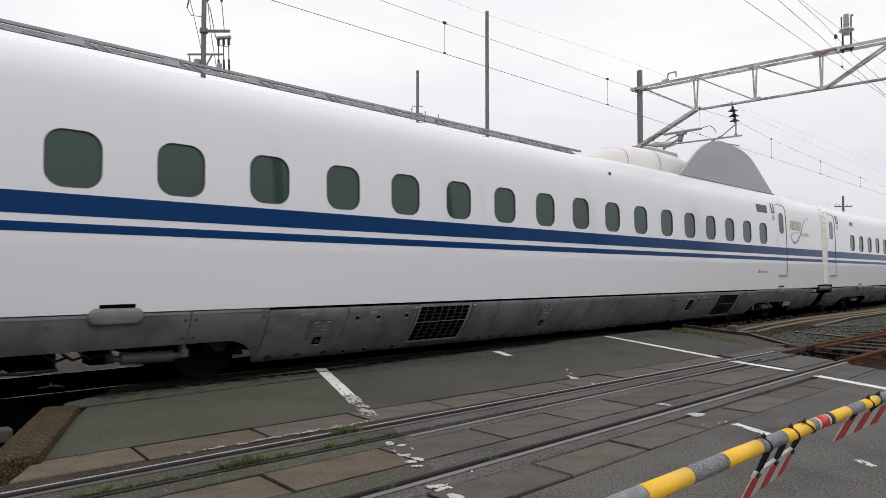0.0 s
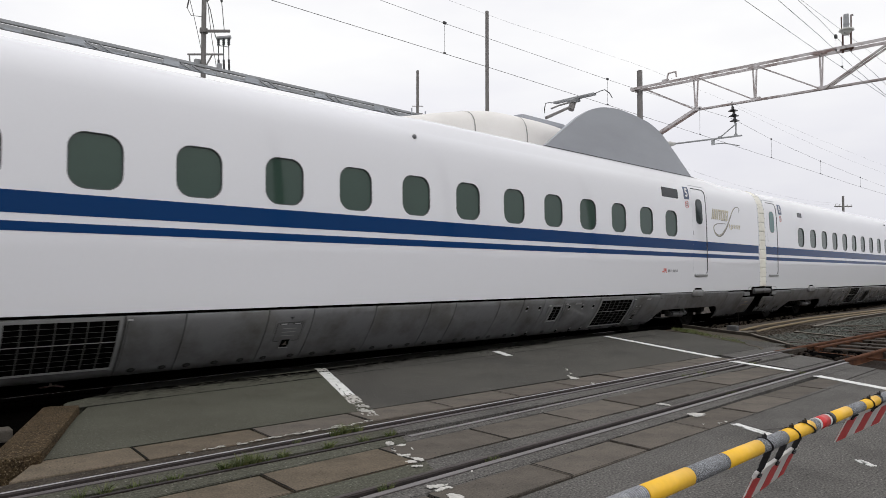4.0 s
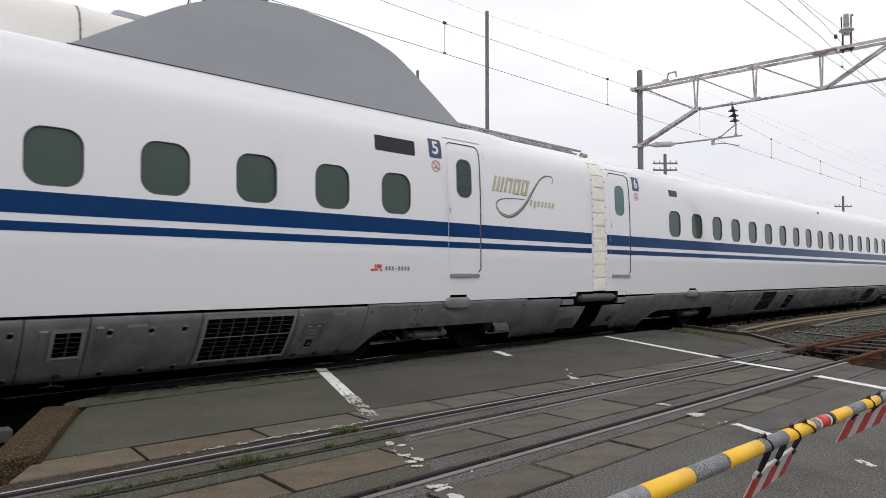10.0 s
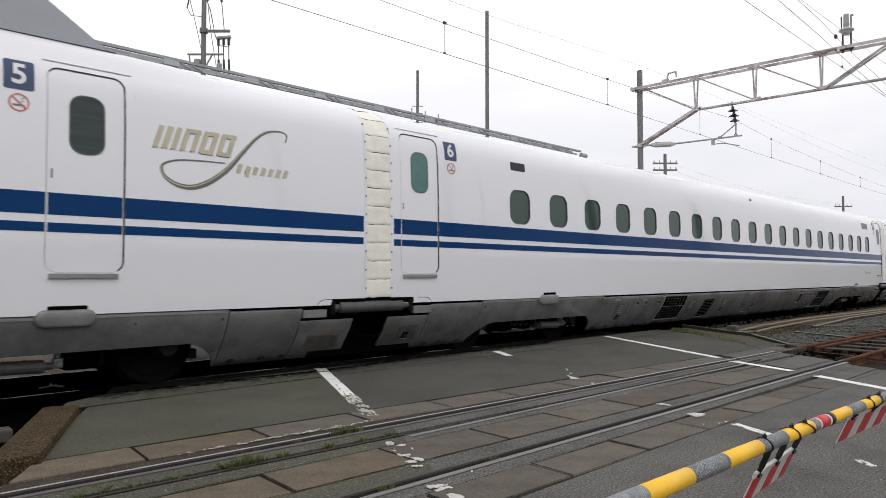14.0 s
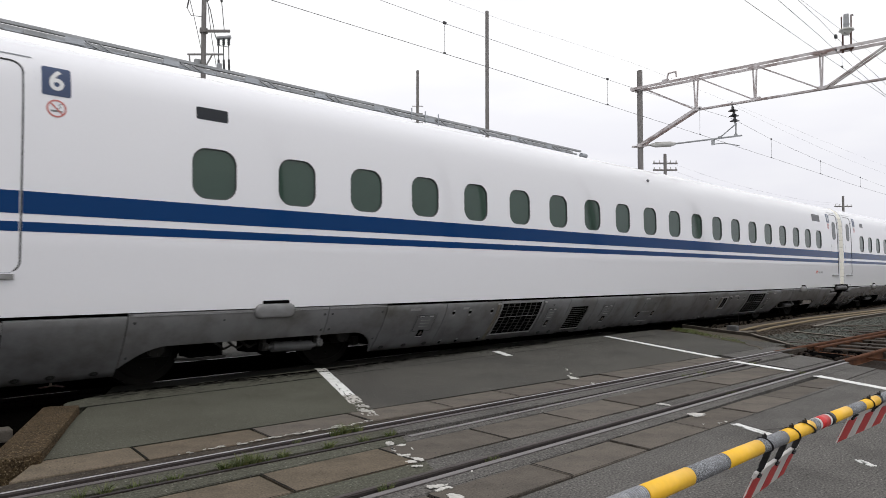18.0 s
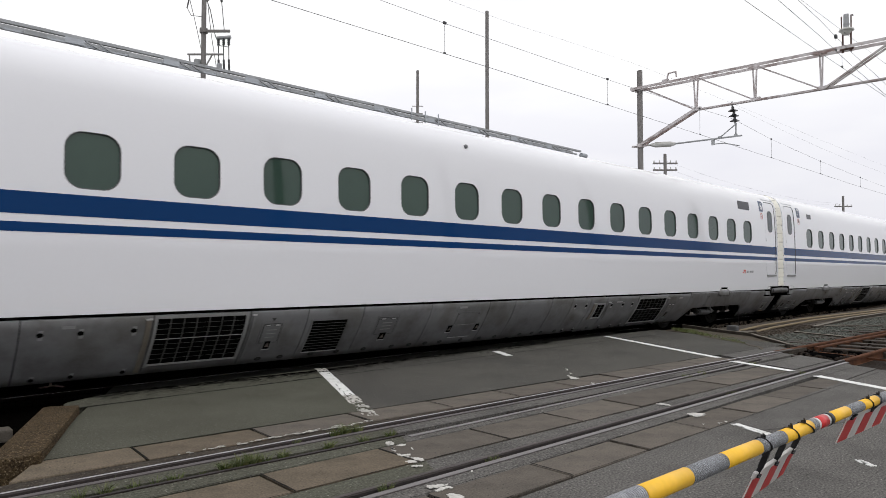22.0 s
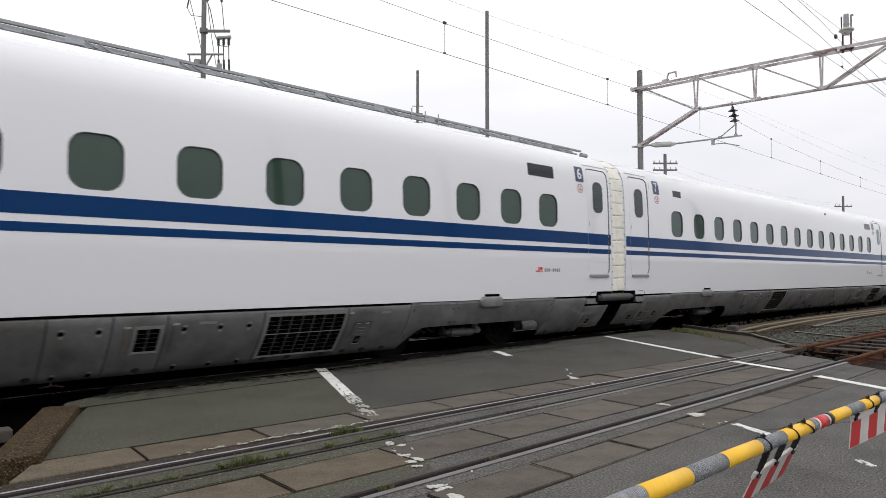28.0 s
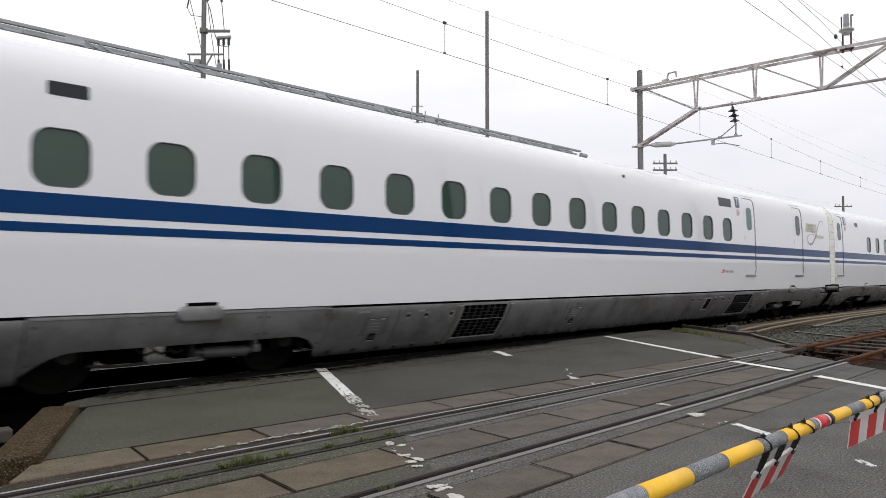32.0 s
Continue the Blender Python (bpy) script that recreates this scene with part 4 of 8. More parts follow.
def lock(parent, xm, z0, z1, w=0.10):
    """Recessed latch: dark pocket, pale catch and a bright lower lip."""
    p = on_skirt_box("latch_frame", xm - w / 2 - 0.025, xm + w / 2 + 0.025, z0 - 0.025, z1 + 0.012, 0.006, M_SKIRT, parent, rows=2)
    on_skirt_box("latch", xm - w / 2, xm + w / 2, z0, z1, 0.009, M_BLACK, p, rows=2)
    zc = (z0 + z1) / 2
    vs = [(xm + a, skirt_y(zc + b, o), zc + b) for o in (0.016, 0.008) for a, b in ((-0.026, -0.026), (0.03, -0.022), (0.004, 0.03))]
    mesh_obj("latch_plate", vs, [(0, 1, 2), (0, 3, 4, 1), (1, 4, 5, 2), (2, 5, 3, 0)], M_LATCH, p)
    on_skirt_box("latch_lip", xm - w / 2 - 0.008, xm + w / 2 + 0.004, z0 - 0.012, z0 - 0.002, 0.016, M_LIP, p, rows=1, thick=0.014)


def hatch(parent, x0, x1, z0=0.395, z1=0.62, arrow=False, note=True):
    """Hinged flap in a shallow raised surround, with a latch pocket below it."""
    h = on_skirt_box("hatch", x0, x1, z0, z1, 0.005, M_SKIRT, parent, thick=0.010, label="grey access hatch")
    w = x1 - x0
    e = 0.035
    for a, b, c, d in ((x0 - e, x0 - e + 0.010, z0 - 0.02, z1 + e), (x1 + e - 0.010, x1 + e, z0 - 0.02, z1 + e), (x0 - e, x1 + e, z1 + e - 0.006, z1 + e)):
        on_skirt_box("hatch_surround", a, b, c, d, 0.006, M_SKIRT, h, rows=3, thick=0.008)
    for a, b, c, d in ((x0 - 0.010, x0, z0, z1), (x1, x1 + 0.010, z0, z1), (x0, x1, z1, z1 + 0.008), (x0, x1, z0 - 0.009, z0)):
        on_skirt_box("hatch_joint", a, b, c, d, 0.003, M_RUBBER, h, rows=3, thick=0.005)
    xm = (x0 + x1) / 2
    lock(h, xm, z0 - 0.085, z0 + 0.012, min(0.11, 0.34 * w))
    for s in (-1, 1):
        xh = xm + s * 0.27 * w
        skirt_disc("hinge_shadow", xh, z1 - 0.014, 0.19 * w, 0.014, 0.008, M_RUBBER, h)
        on_skirt_box("hinge", xh - 0.11 * w, xh + 0.11 * w, z1 - 0.021, z1 - 0.006, 0.014, M_LIP, h, rows=1)
    if note:
        for k in range(3):
            on_skirt_box("note_bar", xm - 0.27 * w, xm + 0.27 * w, z1 - 0.075 - 0.045 * k, z1 - 0.067 - 0.045 * k, 0.0065, M_SKIRT_L, h, rows=1, thick=0.004)
    if arrow:
        za = z1 + 0.062
        vs = [(xm + a, skirt_y(za + b, o), za + b) for o in (0.004, -0.004) for a, b in ((-0.03, 0.012), (0.0, -0.024), (0.03, 0.012))]
        mesh_obj("arrow_mark", vs, [(0, 1, 2), (0, 3, 4, 1), (1, 4, 5, 2), (2, 5, 3, 0)], M_RUBBER, h)


def side_hatch(parent, x0, x1, z0=0.245, z1=0.63):
    h = on_skirt_box("hatch", x0, x1, z0, z1, 0.005, M_SKIRT, parent, thick=0.010, rows=7, label="grey access hatch with side latches")
    for a, b, c, d in ((x0 - 0.008, x0, z0, z1), (x1, x1 + 0.008, z0, z1), (x0, x1, z1, z1 + 0.006), (x0, x1, z0 - 0.008, z0)):
        on_skirt_box("hatch_joint", a, b, c, d, 0.003, M_SEAM, h, rows=4, thick=0.005)
    on_skirt_box("fold_line", x0 + 0.01, x1 - 0.01, 0.438, 0.443, 0.0075, M_SKIRT_L, h, rows=1, thick=0.004)
    on_skirt_box("hatch_surround", x0 - 0.05, x1 + 0.05, z1 + 0.028, z1 + 0.036, 0.006, M_SKIRT, h, rows=1, thick=0.008)
    on_skirt_box("hatch_edge", x0, x1, z0 - 0.010, z0 - 0.002, 0.010, M_LIP, h, rows=1, thick=0.008)
    for x in (x0 + 0.015, x1 - 0.015):
        skirt_disc("bolt", x, z1 - 0.02, 0.012, 0.012, 0.008, M_RUBBER, h)
    for x in (x0 - 0.065, x1 + 0.065):
        lock(h, x, 0.335, 0.44, 0.085)


def studs(parent, xs, z, r=0.016, mat=None, name="bolt"):
    for x in xs:
        skirt_disc(name, x, z, r, r, 0.005, mat or M_RUBBER, parent)


def sockets(parent, xs, z=0.635, low=0.187):
    """Fixing holes in pale upright plates, each with a small stud near the lower edge."""
    for x in xs:
        p = on_skirt_box("bolt_plate", x - 0.014, x + 0.026, z - 0.052, z + 0.044, 0.003, M_SKIRT_L, parent, rows=2, thick=0.006)
        skirt_disc("bolt_hole", x, z, 0.030, 0.024, 0.006, M_BLACK, p)
        q = on_skirt_box("bolt_plate", x - 0.010, x + 0.026, low - 0.012, low + 0.026, 0.004, M_SKIRT_L, parent, rows=1, thick=0.006)
        skirt_disc("bolt_hole", x, low - 0.012, 0.026, 0.020, 0.006, M_BLACK, q)


def fasteners(parent, xs, z=0.183):
    for x in xs:
        d = skirt_disc("fastener", x, z, 0.046, 0.025, 0.003, M_DAMPER, parent)
        skirt_disc("fastener_core", x + 0.006, z - 0.003, 0.020, 0.012, 0.006, M_RUBBER, d)


def notice(parent, x0, x1, z):
    on_skirt_box("notice_bar", x0, x1, z - 0.016, z + 0.016, 0.0025, M_SKIRT_L, parent, rows=1, thick=0.005)


def bogie(parent, xc, right=False):
    """Frame, axle boxes, dampers, hanging gear and two turning wheelsets; returns the wheelsets."""
    b = box_part("bogie_frame", (xc, 0, 0.66), (3.0, 2.1, 0.24), M_BLACK, parent, "dark bogie frame", bevel=0.02)
    sets = []
    zc = RAIL_Z + 0.4305
    for dx in (-1.25, 1.25):
        bm = bmesh.new()
        for y in (-0.74, 0.74):
            s = 1 if y > 0 else -1
            add_tube(bm, (0, y - 0.065, 0), (0, y + 0.065, 0), 0.43, n=40)
            add_tube(bm, (0, y + s * 0.060, 0), (0, y + s * 0.078, 0), 0.36, 0.34, n=32)
            add_tube(bm, (0, y - 0.10, 0), (0, y + 0.10, 0), 0.13, n=20)
            add_tube(bm, (0, y - s * 0.06, 0), (0, y - s * 0.085, 0), 0.455, n=40)
            for k in range(9):
                a = k * 2 * math.pi / 9
                add_tube(bm, (0.25 * math.cos(a), y + s * 0.07, 0.25 * math.sin(a)), (0.25 * math.cos(a), y + s * 0.10, 0.25 * math.sin(a)), 0.024, n=8)
        add_tube(bm, (0, -0.95, 0), (0, 0.95, 0), 0.09, n=12)
        w = part("wheelset", bm, M_WHEEL, parent, "dark steel wheels on an axle")
        w.location = (xc + dx, 0, zc)
        sets.append(w)
        ab = box_part("axle_box", (xc + dx, -1.08, zc + 0.06), (0.36, 0.24, 0.30), M_BOGIE, parent, "dark axle box", bevel=0.05)
        bm = bmesh.new()
        add_tube(bm, (xc + dx, -1.20, zc + 0.02), (xc + dx, -1.235, zc + 0.02), 0.10, n=18)
        for k in range(5):
            a = k * 2 * math.pi / 5
            add_tube(bm, (xc + dx + 0.075 * math.cos(a), -1.23, zc + 0.02 + 0.075 * math.sin(a)), (xc + dx + 0.075 * math.cos(a), -1.25, zc + 0.02 + 0.075 * math.sin(a)), 0.012, n=6)
        part("axle_cap", bm, M_DAMPER, ab, "grey bolted axle cap")
        for e in (-0.20, 0.20):
            bm = bmesh.new()
            add_tube(bm, (xc + dx + e, -1.02, zc + 0.15), (xc + dx + e, -1.02, zc + 0.34), 0.075, n=14)
            part("axle_spring", bm, M_BOGIE, parent, "dark axle spring")
        box_part("brake_caliper", (xc + dx * 0.62, -0.62, zc + 0.10), (0.30, 0.26, 0.26), M_BOGIE, parent, "dark brake caliper", bevel=0.05)
    # hanging boxes, dampers and small gear along the near side
    if right:
        # this bogie gets more boxes, added to keep daylight out
        cyl, ends, boxes = (-0.47, 0.0), (-0.62, 0.12), ((-1.05, -0.66, 0.24, 0.62), (-0.40, 0.10, 0.40, 0.62), (0.22, 0.60, 0.22, 0.60), (0.66, 0.95, 0.30, 0.62))
    else:
        cyl, ends, boxes = (0.13, 0.68), (0.02, 0.80), ((-0.86, -0.44, 0.245, 0.62), (-0.13, 0.07, 0.25, 0.62))
    y = -1.30
    bm = bmesh.new()
    add_tube(bm, (xc + cyl[0], y, 0.315), (xc + cyl[1], y, 0.30), 0.066, n=20)
    add_tube(bm, (xc + cyl[0] + 0.30, y, 0.311), (xc + cyl[0] + 0.325, y, 0.311), 0.071, n=20)
    add_tube(bm, (xc + cyl[0] - 0.10, y, 0.317), (xc + cyl[0], y, 0.315), 0.032, n=12)
    add_tube(bm, (xc + cyl[1], y, 0.30), (xc + cyl[1] + 0.08, y, 0.30), 0.036, n=12)
    part("damper", bm, M_DAMPER_L, parent, "grey yaw damper cylinder")
    for e, m in ((ends[0], M_DAMPER), (ends[1], M_ALU)):
        bm = bmesh.new()
        add_box(bm, (xc + e, y, 0.325), (0.085, 0.11, 0.10), bevel=0.02)
        add_box(bm, (xc + e, y + 0.02, 0.42), (0.05, 0.09, 0.16), bevel=0.012)
        add_tube(bm, (xc + e, y - 0.06, 0.325), (xc + e, y - 0.085, 0.325), 0.026, n=6)
        part("damper_bracket", bm, m, parent, "grey damper bracket")
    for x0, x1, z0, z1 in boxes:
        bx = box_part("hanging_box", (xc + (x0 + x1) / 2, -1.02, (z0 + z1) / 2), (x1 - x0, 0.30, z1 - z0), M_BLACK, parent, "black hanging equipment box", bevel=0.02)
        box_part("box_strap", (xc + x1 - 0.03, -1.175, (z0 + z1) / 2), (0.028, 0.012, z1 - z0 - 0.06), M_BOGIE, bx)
    # unseen boxes added to stop daylight from the far side
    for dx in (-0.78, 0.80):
        mo = box_part("traction_motor", (xc + dx, 0.05, 0.44), (0.56, 1.15, 0.44), M_BLACK, parent, "black box added in the bogie to block daylight", bevel=0.08)
        box_part("block_rib", (xc + dx, -0.53, 0.44), (0.10, 0.02, 0.36), M_BOGIE, mo)
    for k in range(3):
        add_x = xc + ends[0] - 0.32 - 0.16 * k
        tube_part("hose", [(add_x, -1.22, 0.52), (add_x + 0.05, -1.26, 0.40), (add_x + 0.15, -1.25, 0.33), (add_x + 0.28, -1.18, 0.36)], 0.014, M_DAMPER, parent, "thin dark hose", n=6)
    tube_part("brake_pipe", [(xc - 1.05, -1.25, 0.26), (xc - 0.75, -1.26, 0.235), (xc - 0.45, -1.26, 0.25)], 0.016, M_DAMPER, parent)
    box_part("sand_bracket", (xc + 1.62, -0.95, 0.27), (0.10, 0.12, 0.12), M_DAMPER, parent, bevel=0.02)
    return sets


def arch(x0, x1, x2, x3):
    """Lower edge of the skirt over a bogie: a long sweep up from x0 to x1 and a tight corner from x2 down to x3."""
    def edge(x):
        if x <= x0 or x >= x3:
            return 0.13
        if x < x1:
            k = (x - x0) / (x1 - x0)
            return 0.13 + 0.31 * math.sin(k * math.pi / 2) ** 0.9
        if x > x2:
            k = (x - x2) / (x3 - x2)
            return 0.44 - 0.31 * (1 - math.sqrt(max(0.0, 1 - k * k))) ** 0.9
        return 0.44
    return edge


def make_car(name, label, win, doors, signs, displays, marks, emblems, second_louver, big_hatch, glass_of, lamp_dx=0.0, low_label=False, dx=0.0):
    car = tagged(empty(name), label, "train car", "train cars")
    holes = [(x, 2.33, 0.515, 0.565, 0.165) for x in win]
    holes += [((a + b) / 2, (1.225 + 3.21) / 2, b - a, 3.21 - 1.225, 0.11) for a, b in doors]
    car_body(holes, car)
    # stripes run between the doors
    edges = [END + 0.03]
    for a, b in sorted(doors):
        edges += [a - 0.004, b + 0.004]
    edges.append(25.0 - END - 0.03)
    for i in range(0, len(edges), 2):
        for s0, s1 in STRIPES:
            stripe_piece(edges[i], edges[i + 1], s0, s1, car)
    for x in win:
        add_window(car, x)
    for (a, b), g in zip(doors, glass_of):
        add_door(car, a, b, g)
    # rounded flaps at the body's lower corners
    for m in (lambda x: 25.0 - x, lambda x: x):
        arc_strip("flap_seam", [(m(0.70), 0.893), (m(0.83), 0.893), (m(0.895), 0.882), (m(0.935), 0.855), (m(0.95), 0.828)], 0.008, 0.002, M_SEAM, car, "thin seam round a corner flap")
    for x, num in signs:
        add_signs(car, x, num)
    for d in displays:
        add_display(car, *d)
    for x in marks:
        add_operator_marks(car, x)
    for x in emblems:
        add_emblem(car, x)
    # marker lamp on the shoulder
    bm = bmesh.new()
    bmesh.ops.create_uvsphere(bm, u_segments=12, v_segments=8, radius=0.035)
    bmesh.ops.translate(bm, vec=(12.45 + lamp_dx, side_y(3.19) - 0.01, 3.19), verts=bm.verts)
    part("marker_lamp", bm, M_GREYPRINT, car, "small round marker lamp", smooth=True)
    # lower edge rim, black backing for the gap's shade, underframe that blocks light
    box_part("sill", (12.5, -HALF + 0.16, 0.80), (25 - 2 * END - 1.0, 0.16, 0.09), M_BLACK, car, "black backing put in for the shade of the gap above the skirt")
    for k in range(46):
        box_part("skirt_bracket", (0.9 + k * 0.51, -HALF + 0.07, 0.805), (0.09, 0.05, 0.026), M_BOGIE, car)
    box_part("underframe", (12.5, 0, 0.51), (13.7, 2.36, 0.66), M_BLACK, car, "black underfloor equipment, filled out to block light", bevel=0.05)
    box_part("underframe", (1.0, 0, 0.6), (1.4, 2.1, 0.45), M_BLACK, car, "black underfloor equipment, filled out to block light", bevel=0.05)
    box_part("underframe", (24.0, 0, 0.6), (1.4, 2.1, 0.45), M_BLACK, car, "black underfloor equipment, filled out to block light", bevel=0.05)
    s = dx
    # skirt, end to end
    skirt_panel(car, 0.21, 0.97, ztop=0.635)
    plate = on_skirt_box("latch_panel", 0.50 + s, 0.86 + s, 0.27, 0.49, 0.006, M_SKIRT_D, car, rows=4, label="stained latch panel")
    lock(plate, 0.66 + s, 0.30, 0.39, 0.10)
    box_part("end_cover", (0.80, -HALF + 0.055, 0.72), (0.34, 0.07, 0.11), M_SKIRT, car, "grey cover beside the damper", bevel=0.01)
    skirt_panel(car, 0.97, 2.06 + s)
    if big_hatch == "left":
        side_hatch(car, 1.13 + s, 1.55 + s)
    fasteners(car, [1.15 + s, 1.45 + s, 1.85 + s])
    edge = arch(1.98 + s, 2.52 + s, 4.98 + s, 5.40 + s)
    for a, b in ((2.06, 4.49), (4.49, 5.43)):
        skirt_panel(car, a + s, b + s, ztop=0.817, cut=edge)
        on_skirt_box("panel_lip", a + s + 0.01, b + s - 0.01, 0.776, 0.784, 0.006, M_SKIRT_L, car, rows=1)
    studs(car, (2.13 + s, 4.43 + s, 4.55 + s, 5.36 + s), 0.71)
    studs(car, (3.1 + s,), 0.70, 0.012)
    studs(car, (4.44 + s, 4.56 + s), 0.51)
    studs(car, (2.12 + s, 5.36 + s), 0.33, 0.014)
    skirt_panel(car, 5.43 + s, 6.57 + s)
    hatch(car, 6.04 + s, 6.38 + s)
    notice(car, 5.86 + s, 6.06 + s, 0.715)
    fasteners(car, [5.60 + s, 6.02 + s, 6.42 + s])
    skirt_panel(car, 6.57 + s, 7.775 + s)
    sockets(car, (6.74 + s, 7.09 + s, 7.59 + s))
    notice(car, 6.92 + s, 7.04 + s, 0.70)
    skirt_panel(car, 7.775 + s, 8.875 + s)
    grille(car, 7.815 + s, 8.815 + s, 0.24, 0.745, 7, 9, [(7.725 + s, 0.15, 0.735, 0.05, M_TAN), (8.915 + s, 0.20, 0.735, 0.03, M_SKIRT)])
    if second_louver:
        skirt_panel(car, 8.875 + s, 9.65 + s)
        hatch(car, 9.075 + s, 9.30 + s, arrow=True)
        skirt_panel(car, 9.65 + s, 10.50 + s)
        grille(car, 9.735 + s, 10.26 + s, 0.22, 0.63, 1, 11)
        skirt_panel(car, 10.50 + s, 11.72 + s)
        hatch(car, 10.80 + s, 11.11 + s)
        skirt_panel(car, 11.72 + s, 12.96 + s)
        side_hatch(car, 12.305 + s, 12.77 + s)
        notice(car, 12.30 + s, 12.46 + s, 0.715)
        fasteners(car, [9.15 + s, 9.45 + s, 9.9 + s, 10.3 + s, 10.75 + s, 11.25 + s, 11.58 + s, 11.9 + s, 12.2 + s, 12.65 + s, 13.08 + s, 13.45 + s])
        joints = (12.96, 13.58, 14.57, 15.17, 15.76)
    else:
        skirt_panel(car, 8.875 + s, 9.50 + s)
        skirt_panel(car, 9.50 + s, 10.49 + s)
        skirt_panel(car, 10.49 + s, 11.11 + s)
        hatch(car, 10.64 + s, 10.98 + s, arrow=True)
        fasteners(car, [9.05 + s, 9.38 + s, 9.65 + s, 9.98 + s, 10.30 + s, 10.60 + s] + [10.98 + s + 0.325 * k for k in range(10)])
        joints = (11.11, 12.08, 13.08, 13.59, 14.58, 15.17, 15.74)
    for a, b in zip(joints, joints[1:]):
        skirt_panel(car, a + s, b + s)
    fasteners(car, [14.10 + s, 14.43 + s, 14.68 + s, 15.08 + s])
    sockets(car, (15.30 + s, 15.64 + s))
    skirt_panel(car, 15.74 + s + (0.02 if second_louver else 0.0), 16.31 + s)
    grille(car, 16.005 + s, 16.245 + s, 0.395, 0.64, 2, 5, [(15.905 + s, 0.36, 0.655, 0.05, M_TAN if second_louver else M_SKIRT), (16.40 + s, 0.36, 0.67, 0.045, M_SKIRT)])
    skirt_panel(car, 16.31 + s, 17.44 + s)
    sockets(car, (16.50 + s, 16.91 + s, 17.26 + s), 0.62)
    notice(car, 16.66 + s, 16.86 + s, 0.68)
    skirt_panel(car, 17.44 + s, 18.64 + s)
    grille(car, 17.50 + s, 18.59 + s, 0.22, 0.71, 7, 9, [(18.685 + s, 0.16, 0.70, 0.03, M_SKIRT)])
    skirt_panel(car, 18.64 + s, 19.70 + s)
    hatch(car, 18.79 + s, 19.05 + s, 0.37, 0.575)
    notice(car, 19.18 + s, 19.34 + s, 0.70)
    fasteners(car, [16.1 + s, 17.6 + s, 17.95 + s, 18.45 + s, 18.78 + s, 19.1 + s, 19.45 + s])
    edge2 = arch(19.74 + s, 20.12 + s, 22.58 + s, 22.98 + s)
    for a, b in ((19.70, 20.60), (20.60, 23.01)):
        skirt_panel(car, a + s, b + s, ztop=0.817, cut=edge2)
        on_skirt_box("panel_lip", a + s + 0.01, b + s - 0.01, 0.776, 0.784, 0.006, M_SKIRT_L, car, rows=1)
    studs(car, (19.77 + s, 20.54 + s, 20.66 + s, 22.94 + s), 0.705)
    studs(car, (20.55 + s, 20.67 + s), 0.495)
    studs(car, (19.76 + s, 22.92 + s), 0.33, 0.014)
    studs(car, (22.0 + s,), 0.70, 0.012)
    skirt_panel(car, 23.01 + s, 23.96 + s)
    fasteners(car, [23.2 + s, 23.6 + s, 23.88 + s])
    skirt_panel(car, 23.96 + s, 24.76 + s, ztop=0.635)
    if low_label:
        plate = on_skirt_box("latch_panel", 24.10 + s, 24.46 + s, 0.25, 0.46, 0.006, M_SKIRT_D, car, rows=4, label="stained latch panel")
        lock(plate, 24.30 + s, 0.29, 0.37, 0.09)
        on_skirt_box("warning_label", 24.34 + s, 24.58 + s, 0.205, 0.228, 0.006, M_ORANGE, car, thick=0.007, rows=1)
    else:
        eh = on_skirt_box("end_hatch", 24.14 + s, 24.62 + s, 0.22, 0.425, 0.004, M_SKIRT_D, car, thick=0.008, label="grey access hatch", rows=4)
        on_skirt_box("hatch_joint", 24.14 + s, 24.62 + s, 0.425, 0.433, 0.004, M_ORANGE, eh, thick=0.006, rows=1)
        on_skirt_box("warning_label", 24.25 + s, 24.44 + s, 0.485, 0.515, 0.004, M_ORANGE, car, thick=0.005, rows=1)
        on_skirt_box("label_print", 24.26 + s, 24.43 + s, 0.494, 0.504, 0.0055, M_GREYPRINT, car, thick=0.004, rows=1)
    box_part("end_cover", (24.14 + s, -HALF + 0.055, 0.72), (0.34, 0.07, 0.10), M_SKIRT, car, "grey cover beside the damper", bevel=0.01)
    # far side: a plain skirt, open over the bogies
    for a, b, lo in ((0.3, 2.2, 0.13), (2.2, 5.3, 0.44), (5.3, 19.8, 0.13), (19.8, 22.9, 0.44), (22.9, 24.7, 0.13)):
        zs = [z for z in SKIRT_Z if z > lo] + [lo]
        kk = len(zs)
        far = [(x, -skirt_y(z), z) for x in (a + s, b + s) for z in zs]
        mesh_obj("far_skirt", far, [(i, i + 1, kk + i + 1, kk + i) for i in range(kk - 1)], M_SKIRT, car, "grey skirt of the far side")
    # lifting covers
    for x in (3.715 + s, 21.35 + s):
        rings = []
        for w, h, r, out in ((0.54, 0.176, 0.08, -0.03), (0.52, 0.168, 0.08, 0.012), (0.48, 0.145, 0.065, 0.028), (0.41, 0.108, 0.05, 0.034)):
            rings.append([(a, -HALF - out, b) for a, b in rounded_loop(x, 0.785, w, h, r, n=6, step=9)])
        k = len(rings[0])
        vs = [p for ring in rings for p in ring]
        fs = [tuple(range(3 * k, 4 * k))]
        for q in range(3):
            fs += [(q * k + i, q * k + (i + 1) % k, q * k + k + (i + 1) % k, q * k + k + i) for i in range(k)]
        ob = mesh_obj("jack_cover", vs, fs, M_SKIRT, car, "rounded grey jacking cover", smooth=True)
        ob.data.set_sharp_from_angle(angle=radians(50))
        side_disc("jack_slot", rounded_loop(x + 0.01, 0.886, 0.35, 0.042, 0.015, n=3), 0.004, M_BLACK, car, "dark slot above the jacking cover", thick=0.02)
    sets = bogie(car, 3.75 + s)
    sets += bogie(car, 21.25 + s, True)
